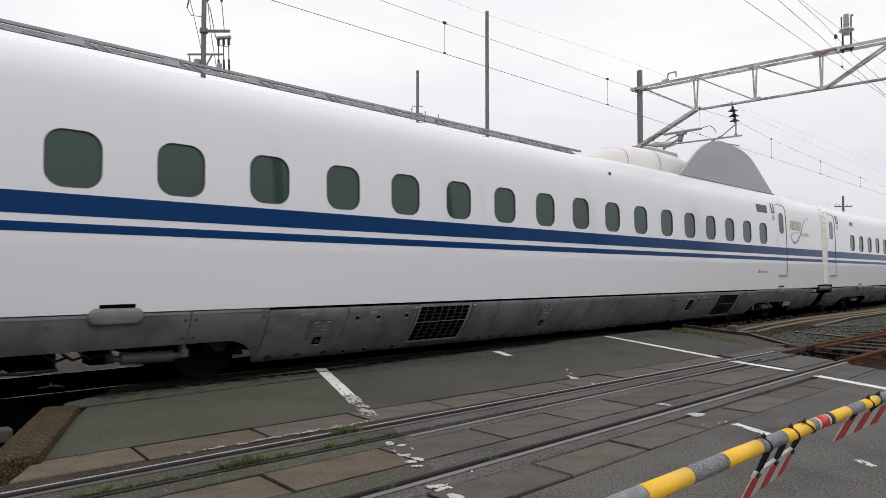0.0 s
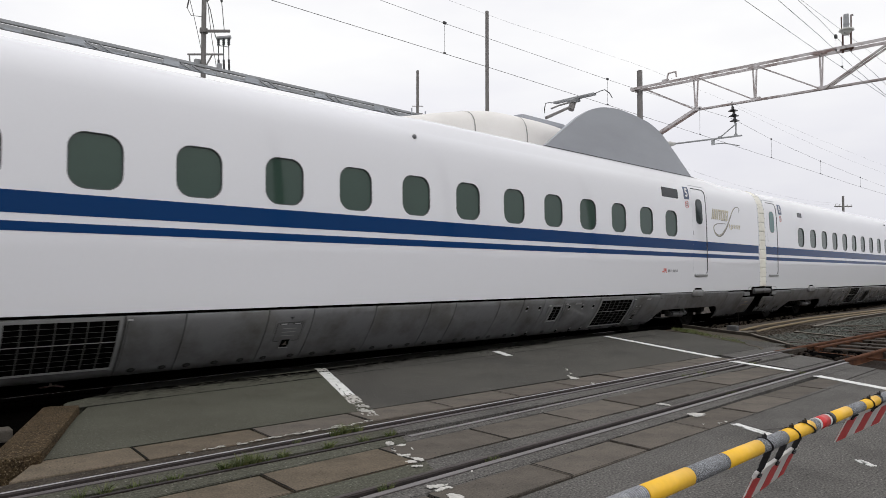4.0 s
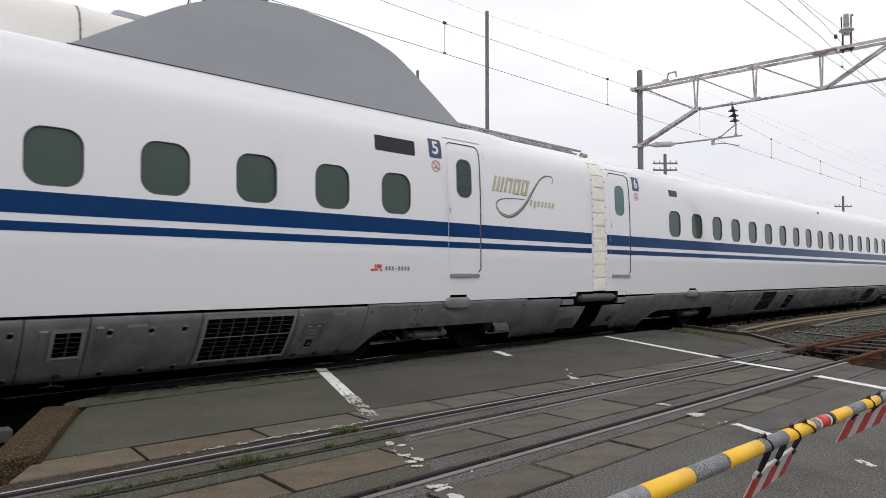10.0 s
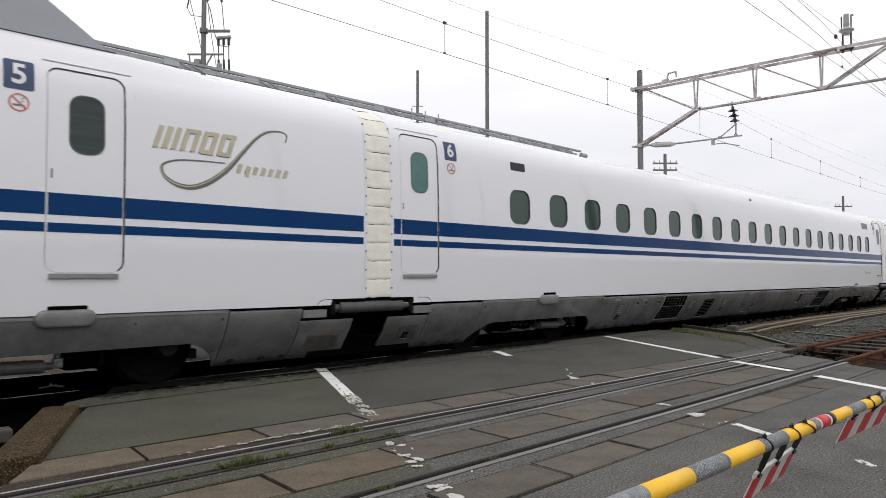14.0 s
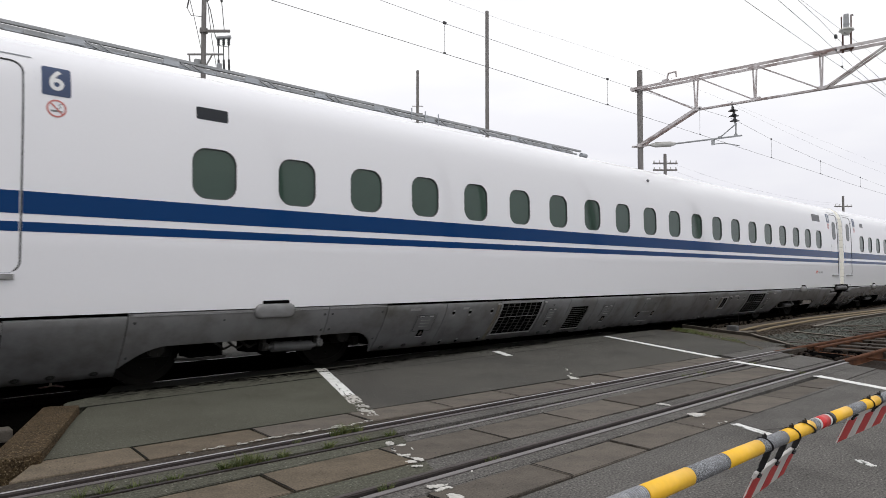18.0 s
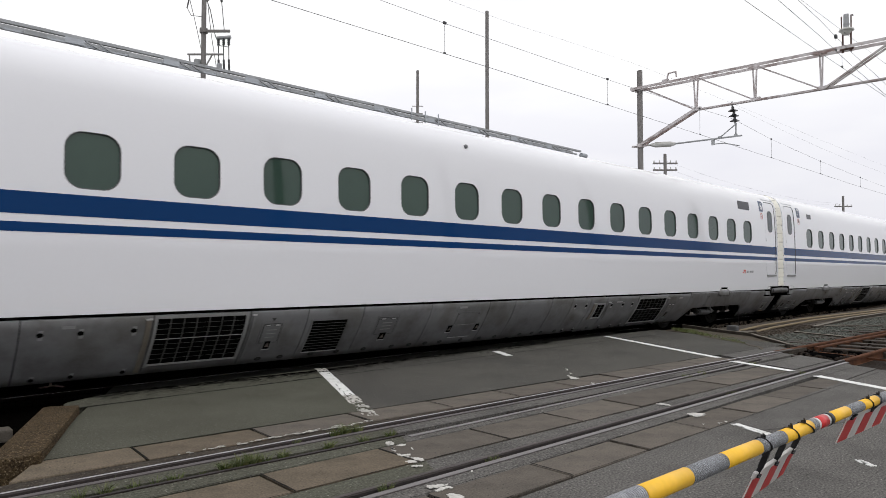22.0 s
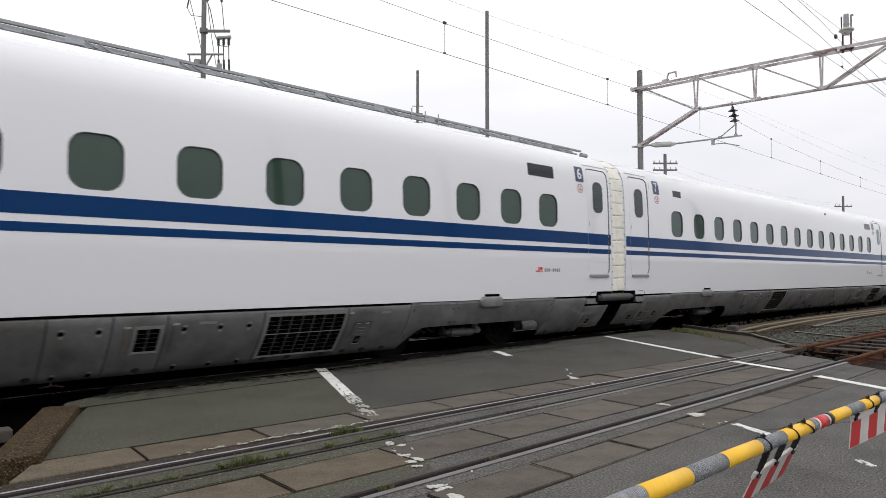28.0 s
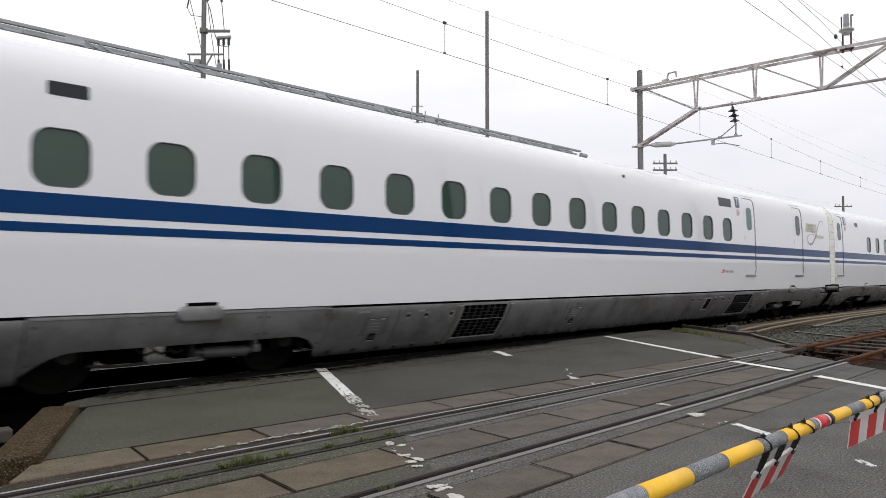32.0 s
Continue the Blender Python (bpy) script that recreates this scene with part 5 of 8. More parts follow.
    box_part("coupler", (24.6, 0, 0.75), (0.9, 0.3, 0.3), M_BLACK, car, bevel=0.03)
    box_part("coupler", (0.4, 0, 0.75), (0.9, 0.3, 0.3), M_BLACK, car, bevel=0.03)
    return car, sets


def gangway(car, x=25.0):
    """Cloth hood of the gangway, laced in sections, with flanges and the damper below it."""
    zs_d = [(z, float(np.interp(z, PROF_Z, PROF_D))) for z in (0.905, 1.147, 1.392, 1.637, 1.882, 2.127, 2.372, 2.617, 2.862, 3.095, 3.33, 3.49, 3.58, 3.625, 3.635)]
    path = [(-HALF + d, z) for z, d in zs_d] + [(HALF - d, z) for z, d in reversed(zs_d[:-1])]
    core = [(a, b) for a, b in path]
    n = len(core)
    vs = [(xx, y * 0.95, 0.9 + (z - 0.9) * 0.975) for xx in (x - END + 0.01, x + END - 0.01) for y, z in core]
    inner = mesh_obj("gangway_core", vs, [(i, i + 1, n + i + 1, n + i) for i in range(n - 1)] + [tuple(range(n)), tuple(range(2 * n - 1, n - 1, -1))], M_BLACK, car, "dark gangway behind the hood")
    rng = random.Random(5)
    for i in range(n - 1):
        (ya, za), (yb, zb) = path[i], path[i + 1]
        nu, nv = 12, 12
        vs, fs = [], []
        tilt = rng.uniform(-0.012, 0.012)
        for v in range(nv + 1):
            k = v / nv
            y, z = ya + (yb - ya) * k, za + (zb - za) * k
            ny, nz = (zb - za), -(yb - ya)
            ln = math.hypot(ny, nz)
            ny, nz = -ny / ln, -nz / ln
            edge = (4 * k * (1 - k)) ** 0.12
            k = 0.007 + 0.986 * k
            y, z = ya + (yb - ya) * k, za + (zb - za) * k
            for u in range(nu + 1):
                q = u / nu
                fold = math.exp(-((q - 0.30 - 0.03 * math.sin(i * 2.1)) / 0.10) ** 2)
                out = -0.004 + 0.009 * edge + 0.006 * (1 - k) - 0.007 * fold + 0.002 * math.sin(9 * q + 3 * i + 4 * k)
                vs.append((x - END + 0.012 + (2 * END - 0.024) * q, y + ny * out, z + nz * out + tilt * 0.6 * (q - 0.5) - 0.006 * fold + 0.002 * math.sin(14 * q + i)))
        for v in range(nv):
            for u in range(nu):
                a = v * (nu + 1) + u
                fs.append((a, a + 1, a + nu + 2, a + nu + 1))
        mesh_obj("hood_section", vs, fs, M_BELLOWS, car, "creased cream cloth hood section" if i == 0 else "", smooth=True)
    for sx in (-1, 1):
        xf = x + sx * (END - 0.005)
        vs = []
        for xx in (xf - 0.018, xf + 0.018):
            for o in (0.008, -0.05):
                vs += [(xx, y * (1 + o / HALF), z + (o * 0.6 if z > 3.3 else 0)) for y, z in path]
        fs = []
        for i in range(n - 1):
            a, b, c, d = i, n + i, 2 * n + i, 3 * n + i
            fs += [(a, a + 1, c + 1, c), (b, b + 1, a + 1, a), (c, c + 1, d + 1, d)]
        fl = mesh_obj("hood_flange", vs, fs, M_WHITE, car, "white flange of the gangway hood")
        for z in np.arange(1.027, 3.3, 0.245):
            box_part("bolt", (xf + sx * 0.002, side_y(float(z)) - 0.012, float(z)), (0.018, 0.01, 0.022), M_GREYPRINT, fl)
    # damper between the cars
    bm = bmesh.new()
    yd, zd = -HALF + 0.03, 0.785
    add_tube(bm, (x - 0.62, yd, zd), (x + 0.42, yd, zd), 0.074, n=20)
    add_tube(bm, (x - 0.08, yd, zd), (x - 0.06, yd, zd), 0.078, n=20)
    add_tube(bm, (x - 0.70, yd, zd), (x - 0.62, yd, zd), 0.052, n=14)
    add_tube(bm, (x + 0.42, yd, zd), (x + 0.54, yd, zd), 0.04, n=14)
    dmp = part("car_damper", bm, M_DAMPER_L, car, "grey damper cylinder between the cars")
    box_part("damper_mount", (x + 0.57, yd + 0.01, zd), (0.07, 0.11, 0.17), M_BOGIE, dmp, bevel=0.015)
    box_part("damper_mount", (x - 0.72, yd + 0.01, zd), (0.06, 0.11, 0.17), M_BOGIE, dmp, bevel=0.015)
    yd = -HALF + 0.10
    # black plates in place of a cut, shaded recess
    for a, b in ((x - 0.74, x - END), (x + END, x + 0.63)):
        side_disc("damper_recess", rounded_loop((a + b) / 2, 0.860, b - a, 0.075, 0.02, n=4), 0.003, M_BLACK, car, "black piece put in for the shaded recess behind the damper", thick=0.02)
        box_part("recess_back", ((a + b) / 2, -HALF + 0.10, 0.745), (b - a, 0.08, 0.16), M_BLACK, car, "black piece put in for the shaded recess behind the damper")
    box_part("gap_floor", (x, -HALF + 0.13, 0.86), (0.46, 0.2, 0.09), M_BLACK, car, "black block filling the dark gap under the hood")
    # black panel painted in where only shade lies between the cars
    box_part("gap_shade", (x, yd + 0.30, 0.56), (1.7, 0.06, 0.86), M_BLACK, car, "black panel put in for the shade between the cars")
    tube_part("jumper_cable", [(x - 0.4, yd + 0.12, 0.6), (x - 0.2, yd + 0.1, 0.40), (x + 0.1, yd + 0.1, 0.36), (x + 0.3, yd + 0.12, 0.5)], 0.02, M_BLACK, car, "black jumper cable")


P = 1.0518
car_five, sets5 = make_car("train_car", "white bullet train car with pantograph shields on its roof", [3.22 + P * k - (0.03 if k < 11 else 0.0) for k in range(17)], [(0.40, 1.11), (21.04, 21.75)],
                           [(1.36, "5"), (20.81, "5")], [(19.69, 20.41, 2.90, 3.115)], [19.60], [22.02], False, "", [M_DOORGLASS, M_DOORGLASS], lamp_dx=0.22, dx=-0.11)
car_six, sets6 = make_car("train_car", "white bullet train car with twenty tinted windows", [2.948 + P * k - {18: 0.05, 19: 0.12}.get(k, 0.0) for k in range(20)], [(0.38, 1.10), (24.0, 24.70)],
                          [(1.37, "6"), (23.78, "6")], [(2.74, 3.11, 2.93, 3.07), (22.29, 23.0, 2.90, 3.115)], [22.44], [], True, "", [M_TEAL, M_DOORGLASS], low_label=True)
car_seven, sets7 = make_car("train_car", "white bullet train car with two doors at one end", [2.37 + P * k for k in range(15)], [(0.42, 1.14), (18.10, 18.80), (21.62, 22.32)],
                            [(1.51, "7"), (17.76, "7")], [(2.24, 2.61, 2.93, 3.07), (16.68, 17.4, 2.90, 3.115)], [16.7], [22.62], False, "left", [M_DOORGLASS, M_TEAL, M_DOORGLASS], dx=0.05)
car_eight, sets8 = make_car("train_car", "white bullet train car with widely spaced windows", [4.2 + 1.16 * k for k in range(15)], [(0.45, 1.15), (23.9, 24.6)],
                            [(1.45, "8")], [(2.6, 2.97, 2.93, 3.07)], [22.4], [], True, "", [M_GLASS, M_GLASS])
for c in (car_five, car_six, car_seven):
    gangway(c)


def roof_shield(car):
    """Curved side screens, insulator cover and folded pantograph."""
    top = curve_through([(16.01, 3.536), (16.93, 4.132), (17.38, 4.384), (17.82, 4.559), (18.23, 4.646), (18.78, 4.685), (19.63, 4.627), (20.07, 4.539), (20.54, 4.336), (21.70, 3.522)], 8)
    for s in (-1, 1):
        y0 = s * (HALF - 0.33)
        vs, fs = [], []
        for (x, z) in top:
            zb = 3.522
            for k in range(5):
                zz = zb + (z - zb) * k / 4
                lean = -s * 0.10 * (zz - 3.53)
                vs += [(x, y0 + lean, zz), (x, y0 + lean - s * 0.07, zz)]
        m = 10
        for i in range(len(top) - 1):
            a, b = i * m, (i + 1) * m
            for k in range(4):
                f = (a + 2 * k, b + 2 * k, b + 2 * k + 2, a + 2 * k + 2)
                g = (b + 2 * k + 1, a + 2 * k + 1, a + 2 * k + 3, b + 2 * k + 3)
                fs += [f, g] if s < 0 else [f[::-1], g[::-1]]
            fs.append((a + 8, b + 8, b + 9, a + 9))
        ob = mesh_obj("roof_shield", vs, fs, M_SHIELD, car, "curved grey noise shield beside the pantograph", smooth=True)
        ob.data.set_sharp_from_angle(angle=radians(50))
        box_part("shield_base", (18.87, y0 - s * 0.03, 3.540), (5.73, 0.085, 0.016), M_RUBBER, car, "dark joint under the shield")
    # insulator cover
    xs = curve_through([(12.6, 3.60), (13.25, 3.73), (13.85, 3.87), (14.3, 3.98), (15.0, 4.13), (15.6, 4.22), (16.4, 4.25), (17.4, 4.24), (18.2, 4.12), (18.7, 3.85), (18.9, 3.60)], 5)
    vs, fs = [], []
    nr = 16
    for x, z in xs:
        hgt = max(0.01, z - 3.55)
        wid = 0.72 * min(1.0, 0.55 + hgt * 0.7)
        for k in range(nr + 1):
            a = math.pi * k / nr
            ca, sa = math.cos(a), math.sin(a)
            vs.append((x, -wid * math.copysign(abs(ca) ** 0.55, ca), 3.50 + (hgt + 0.05) * abs(sa) ** 0.5))
    for i in range(len(xs) - 1):
        for k in range(nr):
            a = i * (nr + 1) + k
            fs.append((a, a + nr + 1, a + nr + 2, a + 1))
    cover = mesh_obj("insulator_cover", vs, fs, M_DOME, car, "rounded cream white roof cover", smooth=True)
    for xj in (14.90, 16.29):
        zt = float(np.interp(xj, [p[0] for p in xs], [p[1] for p in xs]))
        hgt = zt - 3.55
        wid = 0.72 * min(1.0, 0.55 + hgt * 0.7)
        loop = []
        for k in range(nr + 1):
            a = math.pi * k / nr
            ca, sa = math.cos(a), math.sin(a)
            loop.append((-(wid + 0.004) * math.copysign(abs(ca) ** 0.55, ca), 3.50 + (hgt + 0.054) * abs(sa) ** 0.5))
        vs = [(xj + e, y, z) for e in (-0.01, 0.01) for y, z in loop]
        mesh_obj("cover_joint", vs, [(k, k + nr + 2 - 1, k + nr + 2, k + 1) for k in range(nr)], M_SEAM, cover, "dark joint of the roof cover", smooth=True)
    # pantograph, lowered
    pan = box_part("pantograph_base", (17.55, 0, 4.38), (1.5, 0.34, 0.22), M_SHIELD, car, "grey pantograph base cover", bevel=0.09)
    bm = bmesh.new()
    add_tube(bm, (17.8, 0, 4.57), (18.72, 0, 4.98), 0.035, 0.028, n=12)
    add_tube(bm, (18.70, 0, 4.90), (18.80, 0, 5.12), 0.07, n=12)
    part("pantograph_arm", bm, M_POLE, pan, "dark pantograph arm")
    bm = bmesh.new()
    add_tube(bm, (18.05, 0.05, 4.82), (18.3, 0.05, 4.93), 0.018, n=8)
    add_tube(bm, (18.3, 0.05, 4.93), (18.78, 0.05, 5.10), 0.018, 0.018, n=8)
    part("pantograph_rod", bm, M_POLE, pan)
    bm = bmesh.new()
    add_box(bm, (18.80, 0, 5.12), (0.24, 0.22, 0.09), Euler((0, radians(-12), 0)).to_matrix(), bevel=0.02)
    add_box(bm, (18.82, 0, 5.175), (0.12, 1.1, 0.055), bevel=0.02)
    part("pantograph_head", bm, M_GALV, pan, "grey collector head")
    for s in (-1, 1):
        tube_part("pantograph_horn", [(18.82, s * 0.53, 5.175), (18.82, s * 0.72, 5.215), (18.82, s * 0.80, 5.215), (18.88, s * 0.88, 5.14), (18.93, s * 0.92, 5.03)], 0.009, M_BOGIE, pan)


def roof_fairing(car):
    """Squarer roof shoulder that carries the shields and the insulator cover."""
    sec = [(3.25, 1.566, 3.25), (3.34, 1.515, 3.345), (3.42, 1.47, 3.435), (3.48, 1.425, 3.495), (3.53, 1.365, 3.535), (3.57, 1.26, 3.553), (3.60, 0.90, 3.60), (3.635, 0.0, 3.645)]
    stations = [(11.6, 0.0), (12.0, 0.15), (12.5, 0.6), (13.0, 0.95), (13.4, 1.0), (17.5, 1.0), (21.9, 1.0), (22.3, 0.9), (22.8, 0.5), (23.2, 0.12), (23.5, 0.0)]
    vs = []
    for x, k in stations:
        half = [(-side_y(zb, -0.004) * (1 - k) + yf * k, (zb - 0.004) * (1 - k) + zf * k) for zb, yf, zf in sec]
        vs += [(x, -y, z) for y, z in half] + [(x, y, z) for y, z in reversed(half[:-1])]
    m = 2 * len(sec) - 1
    fs = [(i * m + j, (i + 1) * m + j, (i + 1) * m + j + 1, i * m + j + 1) for i in range(len(stations) - 1) for j in range(m - 1)]
    mesh_obj("roof_fairing", vs, fs, M_WHITE, car, "squarer white roof shoulder under the shields", smooth=True)
    for ob in car.children:
        if ob.name.split(".")[0] == "insulator_cover":
            ob.location.z += 0.065


roof_shield(car_five)
roof_fairing(car_five)
for c, x in ((car_five, 24.35), (car_six, 0.62), (car_seven, 24.3)):
    box_part("roof_cable_cover", (x, 0.1, 3.66), (0.85, 0.6, 0.17), M_DOME, c, "low white roof cable cover", bevel=0.06)

CAR_WHEELS = ((car_five, sets5, -25.015), (car_six, sets6, 0.0), (car_seven, sets7, 25.05), (car_eight, sets8, 50.1))

# ---- road markings ----
def paint_band(name, a, b, width, seed, keep=0.9, label="worn white road line", pieces=26, rag=0.12):
    """A worn painted band: small flakes left out and ragged edges."""
    rng = random.Random(seed)
    a, b = Vector((*a, 0)), Vector((*b, 0))
    d = (b - a).normalized()
    n = Vector((-d.y, d.x, 0))
    vs, fs = [], []
    lanes, pieces = 9, pieces * 2
    shift = Vector((seed * 7.3, seed * 3.1, 0))
    ln = (b - a).length / pieces
    off = [[rng.uniform(-1, 1) * rag * width for _ in range(lanes + 1)] for _ in range(pieces + 1)]
    for i in range(pieces):
        for k in range(lanes):
            edge = k in (0, lanes - 1)
            wear = 0.5 + 0.9 * noise.noise(shift + Vector((i * ln * 9.0, k * 0.75, 0))) + 0.35 * noise.noise(shift + Vector((i * ln * 40.0, k * 2.1, 5)))
            if wear > keep - (0.06 if edge else 0):
                continue
            q = []
            for ii, kk in ((i, k), (i + 1, k), (i + 1, k + 1), (i, k + 1)):
                p = a + d * (ln * ii + off[ii][lanes - kk] * 0.4) + n * (width * (kk / lanes - 0.5) + (off[ii][kk] * 0.5))
                q.append(p)
            s = len(vs)
            vs += [(p.x, p.y, 0.0045) for p in q] + [(p.x, p.y, 0.0005) for p in q]
            fs += [(s, s + 1, s + 2, s + 3), (s, s + 4, s + 5, s + 1), (s + 1, s + 5, s + 6, s + 2), (s + 2, s + 6, s + 7, s + 3), (s + 3, s + 7, s + 4, s)]
    return tagged(mesh_obj(name, vs, fs, M_LINE if keep > 0.65 else M_LINE_OLD), label, "road marking", kind="structure")


paint_band("road_line", (4.625, 7.02), (3.945, 5.55), 0.128, 1, 0.80, rag=0.10, pieces=60)
paint_band("road_line", (4.76, 7.32), (4.65, 7.08), 0.13, 21, 0.6, pieces=8)
paint_band("road_line", (3.94, 5.53), (3.775, 5.18), 0.135, 2, 0.62, pieces=14)
paint_band("road_line", (3.775, 5.18), (3.53, 4.62), 0.125, 3, 0.36, pieces=20, rag=0.3)
paint_band("road_line", (11.14, 7.20), (9.54, 4.30), 0.11, 7, 1.12, pieces=40, rag=0.16)
paint_band("road_line", (9.30, 3.99), (8.93, 3.10), 0.12, 8, 1.12, pieces=20, rag=0.14)
paint_band("road_line", (8.72, 2.74), (7.9, 1.2), 0.12, 9, 1.12, pieces=30, rag=0.14)
paint_band("centre_dash", (7.79, 7.04), (7.52, 6.52), 0.11, 10, 1.05, "worn white centre dash", pieces=12)
paint_band("centre_dash", (5.48, 2.34), (5.28, 1.93), 0.075, 16, 0.68, "worn white centre dash", pieces=12)
paint_band("centre_dash", (5.02, 1.34), (4.93, 1.23), 0.045, 17, 0.8, "flaked white centre dash", pieces=5, rag=0.4)
paint_band("paint_scraps", (3.42, 4.465), (2.72, 4.505), 0.07, 18, 0.33, "flakes of white paint on the slabs", pieces=16, rag=0.35)
paint_band("paint_scraps", (2.72, 4.505), (2.22, 4.525), 0.055, 19, 0.22, "flakes of white paint on the slabs", pieces=14, rag=0.35)
paint_band("paint_scraps", (2.2, 4.53), (1.8, 4.55), 0.045, 20, 0.12, "flakes of white paint on the slabs", pieces=14, rag=0.35)


def paint_flakes(name, flakes, label, seed):
    """Left-over flakes of road paint with crumbled edges; each is a closed outline."""
    rng = random.Random(seed)
    vs, fs = [], []
    for ring in flakes:
        base = len(vs)
        cx, cy = sum(p[0] for p in ring) / len(ring), sum(p[1] for p in ring) / len(ring)
        ring = [(cx + (x - cx) * 0.9, cy + (y - cy) * 0.9) for x, y in ring]
        for (xa, ya), (xb, yb) in zip(ring, ring[1:] + ring[:1]):
            ln = math.hypot(xb - xa, yb - ya)
            k = max(2, int(ln / 0.012))
            for i in range(k):
                j = min(0.013, 0.22 * ln) if i else 0.002
                vs.append((xa + (xb - xa) * i / k + rng.uniform(-j, j), ya + (yb - ya) * i / k + rng.uniform(-j, j), 0.0045))
        n = len(vs) - base
        vs += [(x, y, 0.0005) for x, y, z in vs[base:]]
        fs.append(tuple(range(base, base + n)))
        fs += [(base + i, base + n + i, base + n + (i + 1) % n, base + (i + 1) % n) for i in range(n)]
    ob = mesh_obj(name, vs, fs, M_FLAKE)
    return tagged(ob, label, "road marking", kind="structure")


paint_flakes("road_line", [[(2.996, 3.725), (3.052, 3.736), (3.106, 3.816), (3.057, 3.840)],
                           [(2.934, 3.580), (2.952, 3.583), (3.004, 3.696), (2.986, 3.693)],
                           [(3.058, 3.687), (3.103, 3.666), (3.129, 3.684), (3.094, 3.718), (3.051, 3.716)],
                           [(3.059, 3.541), (3.065, 3.536), (3.092, 3.592), (3.077, 3.586)],
                           [(2.894, 3.501), (2.904, 3.454), (2.961, 3.438), (2.988, 3.470), (2.925, 3.491), (2.919, 3.555)],
                           [(2.916, 3.387), (2.910, 3.284), (2.946, 3.286), (2.967, 3.320), (2.930, 3.392), (2.913, 3.464)],
                           [(2.821, 3.315), (2.853, 3.302), (2.888, 3.287), (2.903, 3.326), (2.890, 3.357), (2.841, 3.367)],
                           [(2.783, 3.232), (2.843, 3.192), (2.873, 3.214), (2.846, 3.239), (2.793, 3.255)]], "curved scraps of a worn white road line", 41)
paint_flakes("road_line", [[(2.578, 2.851), (2.615, 2.829), (2.704, 2.815), (2.730, 2.832), (2.654, 2.862), (2.609, 2.904)],
                           [(2.573, 2.775), (2.594, 2.769), (2.655, 2.778), (2.702, 2.761), (2.702, 2.803), (2.648, 2.826), (2.584, 2.805)],
                           [(2.563, 2.681), (2.560, 2.634), (2.596, 2.575), (2.626, 2.596), (2.639, 2.661), (2.624, 2.700), (2.584, 2.712)],
                           [(2.981, 2.897), (2.999, 2.895), (3.014, 2.914), (3.003, 2.924)]], "curved scraps of a worn white road line", 42)
paint_flakes("centre_dash", [[(5.533, 2.763), (5.518, 2.715), (5.496, 2.674), (5.588, 2.648), (5.691, 2.677), (5.672, 2.759), (5.588, 2.806)],
                           [(5.373, 2.415), (5.446, 2.429), (5.419, 2.454)],
                           [(5.480, 2.411), (5.542, 2.424), (5.501, 2.434)],
                           [(5.257, 2.497), (5.302, 2.509), (5.286, 2.525)]], "scraps of a flaked white centre dash", 43)
paint_flakes("centre_dash", [[(5.897, 3.527), (5.983, 3.528), (6.055, 3.608), (5.980, 3.615)],
                           [(5.771, 3.146), (5.775, 3.052), (5.823, 3.061), (5.858, 3.193), (5.757, 3.195)],
                           [(5.960, 3.634), (6.037, 3.668), (5.998, 3.683)]], "scraps of a flaked white centre dash", 44)
paint_flakes("centre_dash", [[(6.502, 4.706), (6.392, 4.611), (6.432, 4.545), (6.524, 4.571), (6.557, 4.713), (6.620, 4.832)],
                           [(6.280, 4.236), (6.346, 4.251), (6.362, 4.314)],
                           [(6.888, 5.019), (7.019, 5.096), (7.033, 5.151)],
                           [(6.691, 4.826), (6.775, 4.870), (6.793, 4.916)]], "scraps of a flaked white centre dash", 45)


def crack(pts, seed, w=0.009, shake=0.012):
    rng = random.Random(seed)
    vs, fs = [], []
    run = []
    for (xa, ya), (xb, yb) in zip(pts, pts[1:]):
        k = max(2, int(math.hypot(xb - xa, yb - ya) / 0.07))
        for i in range(k):
            u = i / k
            run.append((xa + (xb - xa) * u + rng.uniform(-shake, shake), ya + (yb - ya) * u + rng.uniform(-shake, shake)))
    run.append(pts[-1])
    for i, (x, y) in enumerate(run):
        ww = w * rng.uniform(0.3, 1.0)
        vs += [(x - ww * 0.6, y - ww * 0.6, 0.0022), (x + ww * 0.6, y + ww * 0.6, 0.0022)]
    fs = [(2 * i, 2 * i + 1, 2 * i + 3, 2 * i + 2) for i in range(len(run) - 1)]
    return tagged(mesh_obj("asphalt_crack", vs, fs, M_CRACK), "thin dark crack in the asphalt", "crack", kind="structure")


crack([(8.2, 5.9), (7.2, 5.3), (6.6, 5.25)], 1, 0.006)
crack([(6.6, 6.6), (6.32, 6.03), (6.1, 5.6), (5.83, 5.11)], 2)
crack([(7.6, 6.9), (8.9, 6.2), (9.8, 6.3)], 4, 0.005)
crack([(5.4, 2.1), (6.3, 1.7), (7.4, 1.8)], 5)
crack([(6.0, 3.9), (7.4, 3.95), (8.7, 3.9)], 8, 0.008)
crack([(3.0, 7.3), (5.0, 7.05), (6.4, 7.2)], 9)

for i, (y, xa, xb, w, k) in enumerate(((6.712, 1.75, 4.6, 0.05, 0.0), (6.712, 4.6, 12.0, 0.03, 0.0), (2.455, -0.3, 9.6, 0.008, -0.018), (2.808, -0.2, 9.8, 0.006, -0.018), (3.330, 0.1, 10.3, 0.008, K_2), (3.770, 0.3, 10.5, 0.009, K_2), (4.950, 1.05, 10.9, 0.012, K_3))):
    crack([(xa + (xb - xa) * j / 6, y + k * (xa + (xb - xa) * j / 6 - 2.0)) for j in range(7)], 30 + i, w, 0.004)

